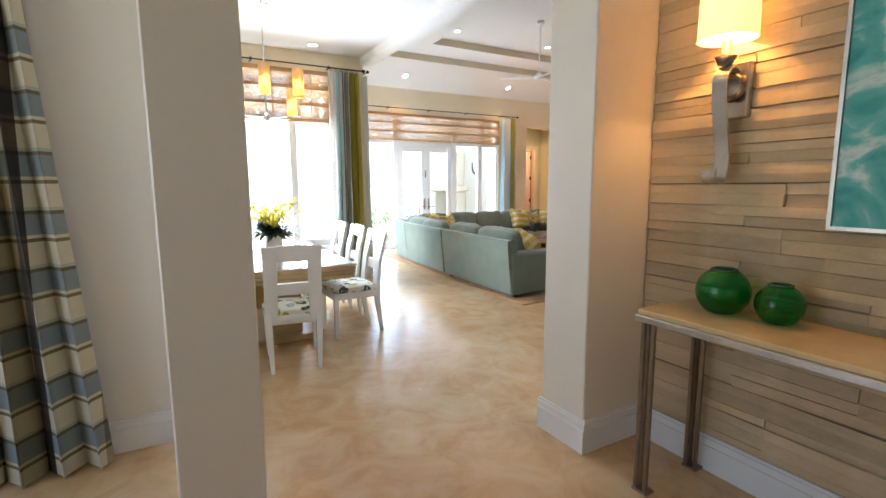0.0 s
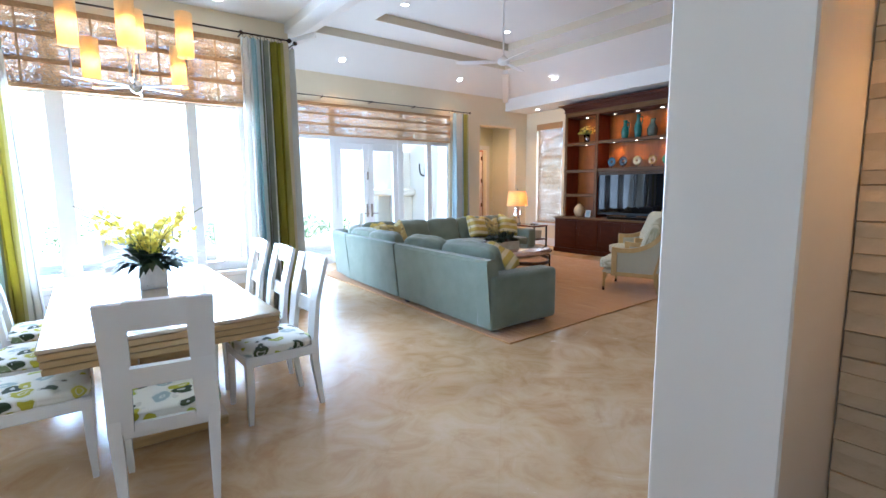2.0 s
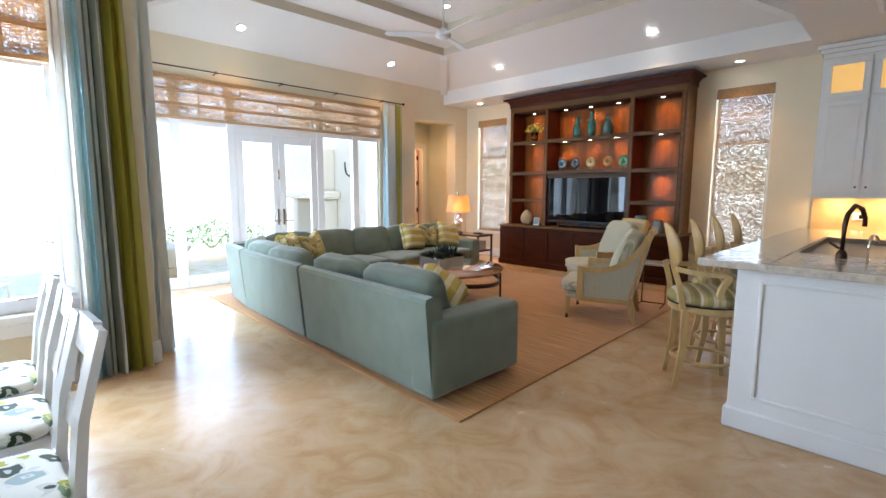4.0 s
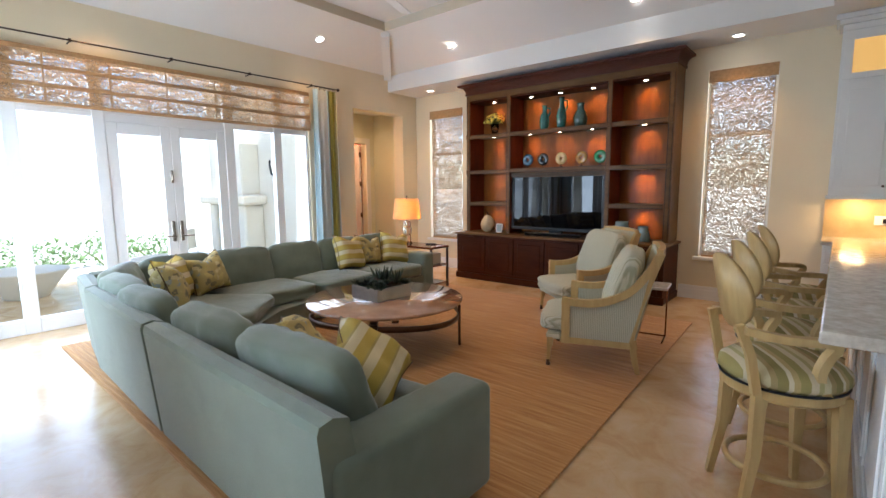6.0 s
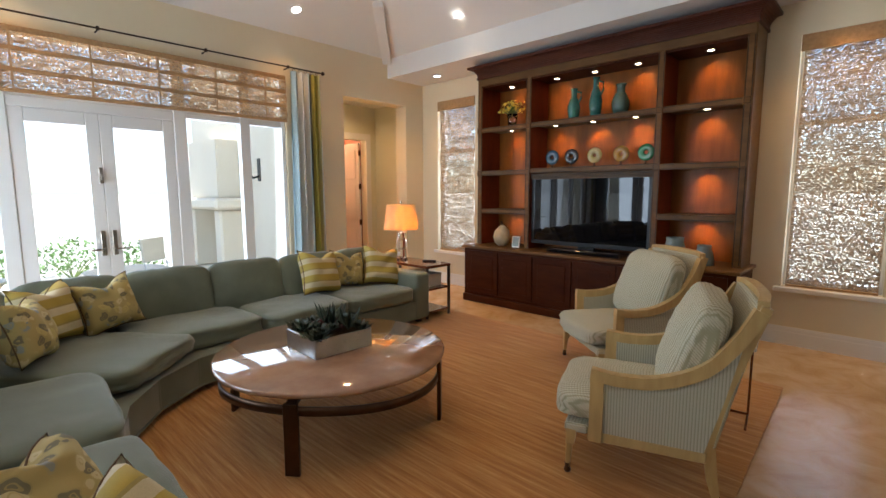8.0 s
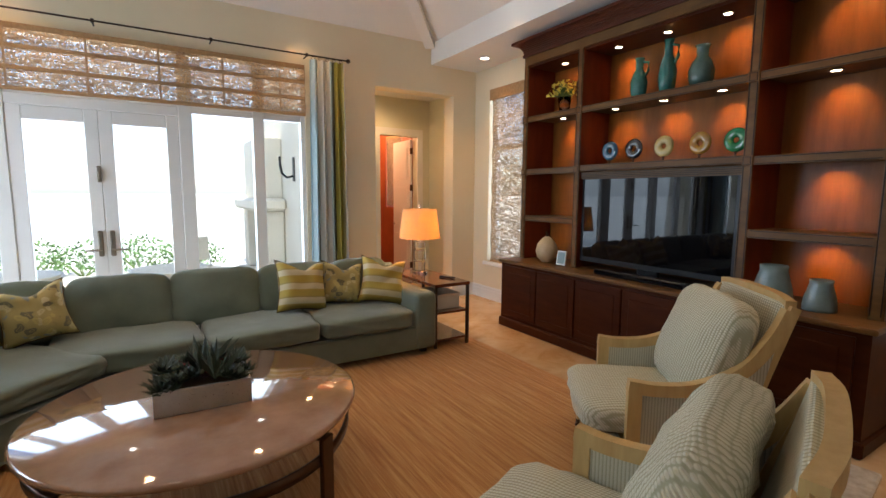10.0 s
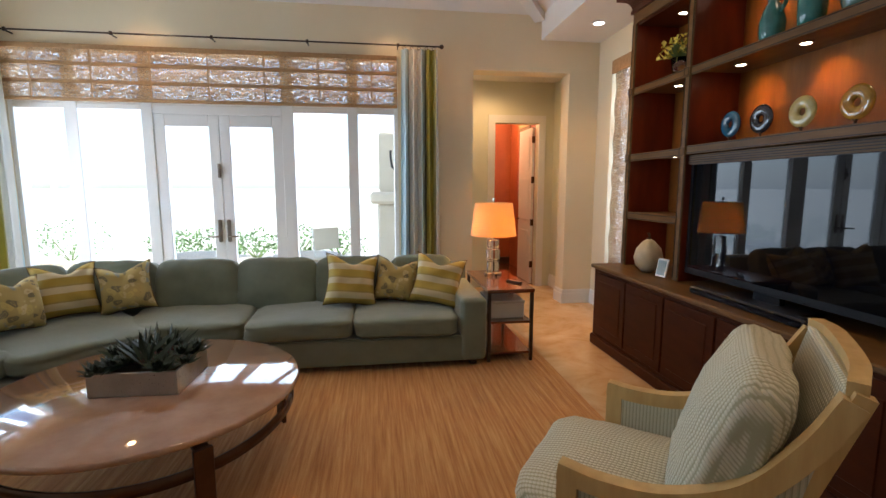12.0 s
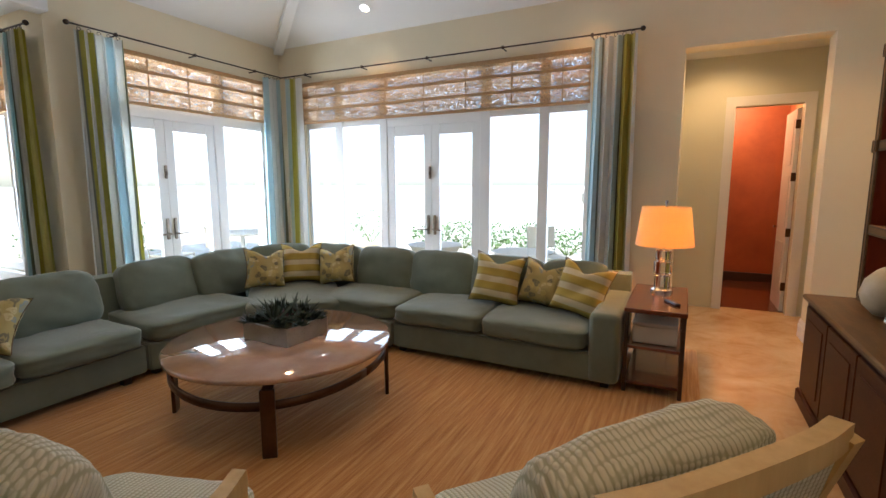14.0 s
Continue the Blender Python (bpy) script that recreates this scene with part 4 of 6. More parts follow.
part("bracket", tube([(0, 0, 0.0), (-0.10, 0, -0.03), (-0.17, 0, 0.03), (-0.19, 0, 0.14), (-0.19, 0, 0.26)], 0.018, 6), M_BLACK, sc)
part("plate", box(-0.012, -0.05, -0.08, 0, 0.05, 0.26, 0.004), M_BLACK, sc)


def shrub(x, y, z, r, h, seed, label="low clipped green shrub in the garden bed"):
    rnd = random.Random(seed)
    t = thing("shrub", x, y, z, 0, label, "shrub", "garden shrubs")
    bm = bmesh.new()
    for _ in range(420):
        a, b = rnd.uniform(0, 6.283), rnd.uniform(0.05, 1)
        rr = r * math.sqrt(rnd.random()) * (0.75 + 0.35 * noise.noise(Vector((math.cos(a) * 2, math.sin(a) * 2, seed))))
        p = Vector((rr * math.cos(a) * 1.6, rr * math.sin(a), 0.06 + h * b * (1 - 0.6 * (rr / r) ** 2)))
        u = Vector((rnd.uniform(-1, 1), rnd.uniform(-1, 1), rnd.uniform(-0.3, 1))).normalized() * rnd.uniform(0.04, 0.09)
        w = u.cross(Vector((rnd.uniform(-1, 1), rnd.uniform(-1, 1), rnd.uniform(-1, 1)))).normalized() * 0.022
        bm.faces.new([bm.verts.new(q) for q in (p - w * 0.3, p + u * 0.5 + w, p + u, p + u * 0.5 - w)])
    part("leaves", bm, M_SHRUB, t)
    bm = bmesh.new()
    for k in range(7):
        a = 6.283 * k / 7
        tube([(0, 0, -0.05), (0.5 * r * math.cos(a), 0.35 * r * math.sin(a), h * 0.3), (r * math.cos(a), 0.6 * r * math.sin(a), h * 0.6)], [0.014, 0.01, 0.004], 5, bm)
    part("stems", bm, M_STEM, t)


structure("planting_bed", box(2.6, 13.2, -0.06, 6.6, 14.2, 0.12, 0.02), M_PATIO, "raised stone-edged planting bed", "bed")
for k, x in enumerate((3.0, 3.8, 4.5, 5.3, 6.1)):
    shrub(x, 13.7, 0.12, 0.42, 0.5 + 0.1 * (k % 2), k)
for k, (x, y) in enumerate(((-3.4, 9.2), (-3.3, 10.6), (-2.2, 14.5), (0.4, 15.0))):
    shrub(x, y, -0.06, 0.6, 0.9, 10 + k, "loose green garden shrub beside the terrace")
for x, y in ((3.9, 12.2), (5.7, 12.0)):
    b = thing("garden_bowl", x, y, -0.06, 0, "wide white stone bowl on the terrace", "bowl", "terrace bowls")
    part("bowl", lathe([(0, 0), (0.2, 0), (0.24, 0.05), (0.5, 0.42), (0.53, 0.45), (0.48, 0.45), (0.2, 0.12), (0, 0.1)], 24), M_STUCCO, b, smooth=True)


def garden_chair(x, y, rz):
    c = thing("garden_chair", x, y, -0.06, rz, "light metal garden chair on the terrace", "chair", "terrace chairs")
    for sx in (-0.24, 0.24):
        part("leg", tube([(sx, -0.25, 0), (sx, -0.22, 0.42)], 0.012, 6), M_SILVER, c)
        part("leg", tube([(sx, 0.27, 0), (sx, 0.22, 0.42), (sx, 0.30, 0.9)], 0.012, 6), M_SILVER, c)
    part("seat", box(-0.26, -0.24, 0.41, 0.26, 0.24, 0.44, 0.01), M_STUCCO, c)
    part("backrest", box(-0.24, 0.25, 0.55, 0.24, 0.29, 0.9, 0.01), M_STUCCO, c)


garden_chair(6.2, 11.7, 40), garden_chair(1.4, 9.6, 160), garden_chair(0.5, 9.2, 200)
gt = thing("garden_table", 0.9, 10.3, -0.06, 0, "round pale terrace table", "table")
part("tabletop", lathe([(0, 0.70), (0.55, 0.70), (0.57, 0.715), (0.55, 0.73), (0, 0.73)], 28), M_STUCCO, gt)
part("pedestal", lathe([(0, 0), (0.28, 0), (0.28, 0.03), (0.05, 0.06), (0.04, 0.7), (0, 0.7)], 16), M_SILVER, gt)

# ---- blinds, rods and drapes ----


def roman_shade(x, y, rz, width, z0, z1, tapes, label):
    """A raised woven blind: three soft folds, darker bars between them and upright tapes. Local x along the wall."""
    s = thing("roman_shade", x, y, 0, rz, label, "blind", "raised woven blinds")
    folds = 3
    h = (z1 - z0) / folds
    for k in range(folds):
        bm = bmesh.new()
        n = 6
        for off in (0.0, 0.006):
            rows = []
            for j in range(n + 1):
                u = j / n
                bulge = -0.035 * math.sin(math.pi * u) - 0.012 * (1 - u)
                rows.append([bm.verts.new((xx, bulge - off + 0.003 * math.sin(9 * xx + k), z0 + h * (k + u))) for xx in [width * i / 12 for i in range(13)]])
            for a, b in zip(rows, rows[1:]):
                for i in range(12):
                    bm.faces.new((a[i], a[i + 1], b[i + 1], b[i]))
        part("fold", bm, M_REED, s, smooth=True)
        part("batten", box(0, -0.034, z0 + h * k - 0.012, width, 0.004, z0 + h * k + 0.022, 0.005), M_REEDTAPE, s)
    for i in range(tapes):
        xx = width * (i + 0.5) / tapes
        part("tape", box(xx - 0.008, -0.060, z0 + 0.01, xx + 0.008, -0.057, z1 - 0.01), M_REEDTAPE, s)
    part("head_rail", box(0, -0.03, z1 - 0.03, width, 0.0, z1 + 0.02, 0.004), M_REEDTAPE, s)


def curtain_rod(x0, y0, x1, y1, z, normal, brackets, label, ends=(1, 1)):
    r = thing("curtain_rod", x0, y0, z, 0, label, "curtain rod")
    d = Vector((x1 - x0, y1 - y0, 0))
    part("pole", tube([(0, 0, 0), d / 2, d], 0.009, 8), M_ROD, r)
    for e, p in zip(ends, (Vector((0, 0, 0)), d)):
        if e:
            part("finial", moved(lathe([(0, -0.028), (0.02, -0.018), (0.028, 0), (0.02, 0.018), (0, 0.028)], 12), Matrix.Translation(p)), M_ROD, r, smooth=True)
    n = Vector(normal)
    for k in range(brackets):
        p = d * ((k + 0.5) / brackets)
        bm = tube([p, p + n * 0.05 + Vector((0, 0, -0.012)), p + n * 0.118 + Vector((0, 0, -0.012))], 0.008, 6)
        join(bm, moved(lathe([(0, -0.018), (0.014, -0.018), (0.014, 0.018), (0, 0.018)], 10), Matrix.Translation(p)))
        part("bracket", bm, M_ROD, r)


def drape(x, y, rz, width, height, folds, label, material=None, flare=1.15, seed=0, depth=0.06, shift=0.0):
    c = thing("curtain", x, y, 0.012, rz, label, "curtain", "drapes")
    cloth = part("cloth", moved(fold_sheet(width, height, folds, depth, flare, seed), Matrix.Translation((shift, 0, 0))), material or M_CURTAIN, c, smooth=True)
    cloth.matrix_basis = pose(-shift, 0, 0)
    for k in range(folds):
        part("curtain_ring", moved(tube([(0.018 * math.cos(a), 0, 0.018 * math.sin(a)) for a in [6.283 * i / 10 for i in range(10)]], 0.003, 5, None, True), Matrix.Translation((width * ((k + 0.5) / folds - 0.5), 0, height + 0.012))), M_ROD, c)


STRIPED = "white, pale blue and moss green striped drape"
roman_shade(3.0, 9.775, 0, 4.11, 2.42, 2.97, 7, "raised woven reed blind above the garden doors")
roman_shade(2.525, 7.49, 90, 1.95, 2.43, 2.98, 4, "raised woven reed blind above the side doors")
roman_shade(-0.06, 6.775, 0, 2.03, 2.31, 2.97, 4, "raised woven reed blind above the dining window")
curtain_rod(2.63, 9.68, 7.62, 9.68, 3.09, (0, 1, 0), 5, "thin dark bronze rod across the garden doors", (0, 1))
curtain_rod(2.63, 6.94, 2.63, 9.68, 3.10, (-1, 0, 0), 3, "thin dark bronze rod across the side doors", (1, 0))
curtain_rod(-0.55, 6.68, 2.47, 6.68, 3.04, (0, 1, 0), 3, "thin dark bronze rod across the dining window")
drape(7.36, 9.68, 0, 0.42, 3.04, 5, STRIPED + " beside the garden doors", seed=1, shift=0.24)
drape(2.88, 9.67, 0, 0.32, 3.04, 4, STRIPED + " in the corner", seed=2, shift=0.36)
drape(2.63, 9.52, 90, 0.30, 3.04, 4, STRIPED + " in the corner", seed=3, shift=0.18)
drape(2.63, 7.23, 90, 0.46, 3.04, 5, STRIPED + " beside the side doors", M_CURTAINFINE, seed=4, shift=0.5)
drape(2.18, 6.68, 0, 0.44, 2.99, 6, STRIPED + " beside the dining window", M_CURTAINWIDE, seed=5, shift=0.26)
drape(-0.12, 6.68, 0, 0.42, 2.99, 5, STRIPED + " beside the dining window", seed=6, flare=1.5, shift=0.25)
drape(-0.86, 2.84, 0, 0.52, 3.05, 6, "heavy plaid drape in cream, grey-blue and brown", M_PLAID, 1.85, 7, 0.07)
curtain_rod(-1.4, 2.84, -0.28, 2.84, 3.10, (0, 1, 0), 2, "dark bronze rod of the plaid drape")

# ---- hall: console, vases, wall lamp, painting ----
con = thing("console_table", 1.99, 0.35, 0, 0, "slim pewter console table with a travertine top", "table")
part("top", box(-0.20, -1.05, 0.845, 0.22, 1.03, 0.87, 0.004), M_CONSTOP, con)
part("frame_rail", box(-0.21, -1.06, 0.815, 0.23, 1.04, 0.845, 0.004), M_SILVER, con, "brushed silver rim")
for y in (-1.04, 1.00):
    for x in (-0.19, 0.19):
        for dx, dy in ((0, 0), (0.035, 0), (0.0, -0.05 if y > 0 else 0.05)):
            part("leg", box(x + dx - 0.009, y + dy - 0.009, 0, x + dx + 0.009, y + dy + 0.009, 0.815, 0.002), M_STEEL, con)
        part("foot", box(x - 0.014, y - (0.062 if y > 0 else 0.014), 0.0, x + 0.05, y + (0.014 if y > 0 else 0.062), 0.012, 0.002), M_STEEL, con)


def round_vase(x, y, r, label):
    v = thing("glass_vase", x, y, 0.871, 0, label, "vase", "green vases")
    h = r * 1.75
    arc = [-1.05 + (1.11 + 1.05) * i / 14 for i in range(15)]
    low, high = math.sin(-1.05), math.sin(1.11)
    outer = [(r * math.cos(q), h * (math.sin(q) - low) / (high - low)) for q in arc]
    inner = [(max(q - 0.006, 0.001), 0.006 + w * (h - 0.010) / h) for q, w in outer]
    prof = [(0, 0.0)] + outer + inner[::-1] + [(0, 0.009)]
    part("body", lathe(prof, 36), M_GREENGLASS, v, smooth=True)
    part("rim", moved(tube([(r * 0.45 * math.cos(a), r * 0.45 * math.sin(a), h) for a in [6.283 * i / 28 for i in range(28)]], 0.007, 6, None, True), Matrix.Identity(4)), mat("dark_glass_rim", (0.01, 0.07, 0.03), None, 5, 0.1, bumps=0), v, smooth=True)


round_vase(2.05, 1.155, 0.108, "squat emerald green glass vase on the console")
round_vase(2.08, 0.945, 0.088, "smaller squat emerald green glass vase on the console")

sco = thing("wall_sconce", 2.225, 1.26, 1.80, 0, "silver scroll wall lamp with a lit linen shade", "lamp")
part("backplate", box(-0.022, -0.06, -0.08, 0.03, 0.06, 0.16, 0.006), M_SILVER, sco)
part("mount_ring", moved(tube([(-0.05, 0.05 * math.cos(a), 0.05 * math.sin(a)) for a in [6.283 * i / 20 for i in range(20)]], 0.014, 8, None, True), Matrix.Translation((0, 0, 0.05))), M_STEEL, sco, smooth=True)
pts = [(-0.03, 0, 0.12), (-0.09, 0, 0.13), (-0.13, 0, 0.08), (-0.13, 0, 0.0), (-0.11, 0, -0.10), (-0.085, 0, -0.20), (-0.075, 0, -0.28), (-0.09, 0, -0.345), (-0.13, 0, -0.365), (-0.165, 0, -0.345), (-0.165, 0, -0.315)]
part("scroll_arm", strip(curve(pts), 0.062, 0.010, (0, 1, 0)), M_SILVER, sco, smooth=False)
part("candle_cup", lathe([(0, 0.13), (0.03, 0.14), (0.045, 0.175), (0.02, 0.185), (0.02, 0.24), (0, 0.24)], 16, None, -0.10, 0), M_STEEL, sco, smooth=True)
part("shade", lathe([(0.118, 0.245), (0.112, 0.50), (0.109, 0.50), (0.115, 0.245)], 32, None, -0.10, 0), M_SHADEPALE, sco, "white linen drum shade", True)
lamp("sconce_bulb", "POINT", (2.125, 1.26, 2.16), 5.5, (1.0, 0.46, 0.11), 0.03)
pic = thing("painting", 2.235, 0.32, 1.25, 0, "large abstract painting in teal and sea green", "painting")
part("canvas", box(-0.024, -0.53, 0.012, 0.0, 0.53, 0.98), painting_mat(), pic)
for a in ((-0.035, -0.545, 0.0, 0.0, 0.545, 0.014), (-0.035, -0.545, 0.978, 0.0, 0.545, 0.992), (-0.035, -0.545, 0.014, 0.0, -0.531, 0.978), (-0.035, 0.531, 0.014, 0.0, 0.545, 0.978)):
    part("frame_bar", box(*a), M_SILVER, pic)

# ---- dining ----
dt = thing("dining_table", 0.83, 5.05, 0, 0, "pale oak dining table with a thick banded edge", "table")
part("tabletop", box(-0.53, -1.08, 0.725, 0.53, 1.08, 0.745, 0.004), M_TABLETOP, dt)
for k, z in enumerate((0.690, 0.655, 0.620)):
    part("edge_band", box(-0.525 + 0.004 * k, -1.075 + 0.004 * k, z, 0.525 - 0.004 * k, 1.075 - 0.004 * k, z + 0.030, 0.004), M_TABLEEDGE, dt, "tan oak band")
    part("groove", box(-0.51, -1.06, z + 0.029, 0.51, 1.06, z + 0.0355), M_GROOVE, dt)
for y in (-0.55, 0.55):
    part("pedestal", prism([(-0.13, y - 0.10), (0.13, y - 0.10), (0.13, y + 0.10), (-0.13, y + 0.10)], 0.06, 0.62, 0.008), M_TABLEEDGE, dt)
    part("pedestal_wing", prism([(-0.34, y - 0.06), (0.34, y - 0.06), (0.34, y + 0.06), (-0.34, y + 0.06)], 0.56, 0.62, 0.006), M_TABLEEDGE, dt)
part("plinth", box(-0.30, -0.72, 0.0, 0.30, 0.72, 0.06, 0.01), M_TABLEEDGE, dt)


def dining_chair(x, y, rz, label):
    """Faces +y before it is turned."""
    c = thing("dining_chair", x, y, 0, rz, label, "chair", "chairs round the dining table")
    for s in (-1, 1):
        part("front_leg", strip([(s * 0.198, 0.215, 0.42), (s * 0.198, 0.215, 0.2), (s * 0.19, 0.22, 0)], [0.045, 0.04, 0.026], [0.045, 0.04, 0.026], (1, 0, 0)), M_PAINTED, c)
        part("back_leg", strip([(s * 0.19, -0.20, 0.46), (s * 0.185, -0.205, 0.3), (s * 0.175, -0.25, 0)], [0.05, 0.048, 0.028], [0.05, 0.045, 0.028], (1, 0, 0)), M_PAINTED, c)
        part("back_post", strip([(s * 0.168, -0.20, 0.40), (s * 0.160, -0.235, 0.7), (s * 0.160, -0.305, 0.985)], [0.095, 0.10, 0.11], [0.034, 0.03, 0.026], (1, 0, 0)), M_PAINTED, c)
    part("apron", box(-0.215, -0.20, 0.365, 0.215, 0.235, 0.43, 0.006), M_PAINTED, c)
    for z0, z1 in ((0.40, 0.44), (0.61, 0.70), (0.87, 0.992)):
        y0, y1 = -0.20 - 0.10 * max(0, z0 - 0.44) / 0.52, -0.20 - 0.10 * max(0, z1 - 0.44) / 0.52
        part("back_rail", strip([(0, y0 - 0.006, z0), (0, y1 - 0.006, z1)], 0.225, 0.027, (1, 0, 0)), M_PAINTED, c)
    part("seat", moved(cushion(0.455, 0.44, 0.085, 6.0, 0.3, 3), Matrix.Translation((0, 0.02, 0.455))), M_FLORAL, c, "leaf-print padded seat", True)
    return c


first = dining_chair(0.765, 3.86, -8, "white lacquered dining chair with leaf-print seat, at the table's end")
side = dining_chair(1.44, 4.42, 92, "white lacquered dining chair with leaf-print seat, drawn up to the table")
copy_thing(side, pose(1.46, 5.06, 0, 0, 0, 90)), copy_thing(side, pose(1.46, 5.68, 0, 0, 0, 89))
for y in (4.36, 5.02, 5.66):
    copy_thing(side, pose(0.24, y, 0, 0, 0, -90))
copy_thing(first, pose(0.83, 6.24, 0, 0, 0, 180))

ch = thing("chandelier", 0.87, 5.2, 0, 0, "polished chrome chandelier with amber glass tubes, lit", "chandelier")
part("ceiling_rose", lathe([(0, 3.25), (0.07, 3.25), (0.07, 3.225), (0.02, 3.21), (0, 3.21)], 20), M_CHROME, ch)
part("rod", tube([(0, 0, 2.12), (0, 0, 2.6), (0, 0, 3.22)], 0.009, 8), M_CHROME, ch)
part("hub", lathe([(0, 2.07), (0.03, 2.09), (0.045, 2.12), (0.03, 2.15), (0, 2.17)], 16), M_CHROME, ch, smooth=True)
for k in range(6):
    a = 6.283 * k / 6 + 0.35
    r, z = (0.36, 2.30) if k % 2 else (0.30, 2.16)
    z += 0.14 if k in (1, 4) else 0
    cx, cy = r * math.cos(a), r * math.sin(a)
    part("arm", tube([(0, 0, 2.12), (cx * 0.6, cy * 0.6, 2.12), (cx, cy, 2.12), (cx, cy, z)], 0.007, 6), M_CHROME, ch)
    part("shade", lathe([(0.012, z), (0.052, z), (0.052, z + 0.28), (0.049, z + 0.28), (0.049, z + 0.006), (0.012, z + 0.006)], 20, None, cx, cy), M_AMBER, ch, "amber glass tube", True)
    lamp("chandelier_bulb", "POINT", (0.87 + cx, 5.2 + cy, z + 0.13), 2.0, (1.0, 0.62, 0.28), 0.02)

vs = thing("flower_vase", 0.87, 5.22, 0.746, 0, "silver square-cut vase of yellow orchids and dark leaves", "flowers")
part("vase", prism([(-0.085, -0.085), (0.085, -0.085), (0.085, 0.085), (-0.085, 0.085)], 0, 0.16, 0.006), M_SILVER, vs)
rnd = random.Random(5)
leaves, stems, petals = bmesh.new(), bmesh.new(), bmesh.new()
for k in range(150):
    a, e = rnd.uniform(0, 6.283), rnd.uniform(0.0, 1.0)
    L = rnd.uniform(0.18, 0.36)
    d = Vector((math.cos(a) * math.cos(e), math.sin(a) * math.cos(e), math.sin(e)))
    p0 = Vector((0.04 * math.cos(a), 0.04 * math.sin(a), 0.15))
    w = d.cross(Vector((0, 0, 1))).normalized() * rnd.uniform(0.018, 0.034)
    p1, p2 = p0 + d * L * 0.55 + Vector((0, 0, 0.02)), p0 + d * L + Vector((0, 0, -0.05))
    vv = [leaves.verts.new(q) for q in (p0, p1 + w, p2, p1 - w)]
    leaves.faces.new(vv)
for k in range(19):
    a, L = rnd.uniform(0, 6.283), rnd.uniform(0.28, 0.54)
    lean = rnd.uniform(0.2, 0.95)
    pts = [Vector((0.03 * math.cos(a), 0.03 * math.sin(a), 0.14)) + Vector((math.cos(a) * lean * L * u * u, math.sin(a) * lean * L * u * u, L * u * (1 - 0.15 * u))) for u in (0, 0.25, 0.5, 0.75, 1)]
    tube(pts, 0.003, 4, stems)
    for j in range(6):
        u = rnd.uniform(0.35, 1)
        i = min(3, int(u * 4))
        p = pts[i].lerp(pts[i + 1], u * 4 - i) + Vector((rnd.uniform(-1, 1), rnd.uniform(-1, 1), rnd.uniform(-1, 1))) * 0.03
        for q in range(4):
            ax = Vector((rnd.uniform(-1, 1), rnd.uniform(-1, 1), rnd.uniform(-1, 1))).normalized()
            s = rnd.uniform(0.026, 0.042)
            w = ax.cross(Vector((rnd.uniform(-1, 1), rnd.uniform(-1, 1), rnd.uniform(-1, 1)))).normalized() * s * 0.6
            petals.faces.new([petals.verts.new(t) for t in (p, p + ax * s * 0.6 + w, p + ax * s, p + ax * s * 0.6 - w)])
part("leaves", leaves, M_LEAF, vs), part("stems", stems, M_STEM, vs), part("blossoms", petals, M_PETAL, vs)

# ---- living: rug, sofa, tables ----
RUG_Z = 0.014
structure_rug = tagged(part("area_rug", prism([(3.52, 4.30), (8.29, 4.46), (8.28, 9.05), (3.65, 9.05)], 0.0005, RUG_Z, 0.004), M_RUG), "large tan striated wool rug on the stone floor", "rug")


def sofa_back(parent, a, b, height, lean, thick, name="back_panel"):
    """An upholstered back from floor point a to b, leaning out by lean at the top."""
    a, b = Vector((*a, 0)), Vector((*b, 0))
    d = (b - a).normalized()
    out = Vector((-d.y, d.x, 0))
    one = bmesh.new()
    prof = [(0.0, 0.05), (lean, height - 0.03), (lean - 0.01, height), (lean - thick * 0.5, height + 0.012), (lean - thick, height - 0.01), (-thick * 1.1, 0.30), (-thick * 1.2, 0.05)]
    n = 6
    rows = [[one.verts.new(a + (b - a) * (i / n) + out * o + Vector((0, 0, z))) for o, z in prof] for i in range(n + 1)]
    k = len(prof)
    for p, q in zip(rows, rows[1:]):
        for i in range(k):
            one.faces.new((p[i], p[(i + 1) % k], q[(i + 1) % k], q[i]))
    one.faces.new(rows[0][::-1]), one.faces.new(rows[-1])
    bmesh.ops.bevel(one, geom=[e for e in one.edges if len(e.link_faces) == 2 and e.calc_face_angle(0) > 0.7], offset=0.026, segments=3, affect="EDGES")
    return part(name, one, M_SOFA, parent, smooth=False)


def arm(parent, x0, y0, x1, y1, h):
    bm = box(x0, y0, 0.05, x1, y1, h, 0.045, None, 4)
    return part("arm", bm, M_SOFA, parent, smooth=True)


Z0 = RUG_Z
sw = thing("sofa", 0, 0, Z0, 0, "sage green sectional sofa part, its back to the dining space", "sofa", "sectional sofa")
part("base", prism([(3.66, 4.60), (4.40, 4.60), (4.40, 6.40), (3.66, 6.40)], 0.05, 0.27, 0.012), M_SOFA, sw)
sofa_back(sw, (3.53, 4.56), (3.60, 6.33), 0.73, 0.06, 0.13)
arm(sw, 3.52, 4.53, 4.45, 4.78, 0.58)
for k, (y, d) in enumerate(((5.20, 0.78), (5.98, 0.78))):
    part("seat_cushion", moved(cushion(0.80, d, 0.20, 9.0, 0.22, k), Matrix.Translation((4.08, y, 0.355))), M_SOFA, sw, smooth=True)
for k, (y, d) in enumerate(((5.17, 0.86), (5.98, 0.80))):
    part("back_cushion", moved(cushion(0.27, d, 0.46, 5.0, 0.30, 5 + k), pose(3.82, y, 0.615, 0, -20, 0)), M_SOFA, sw, smooth=True)
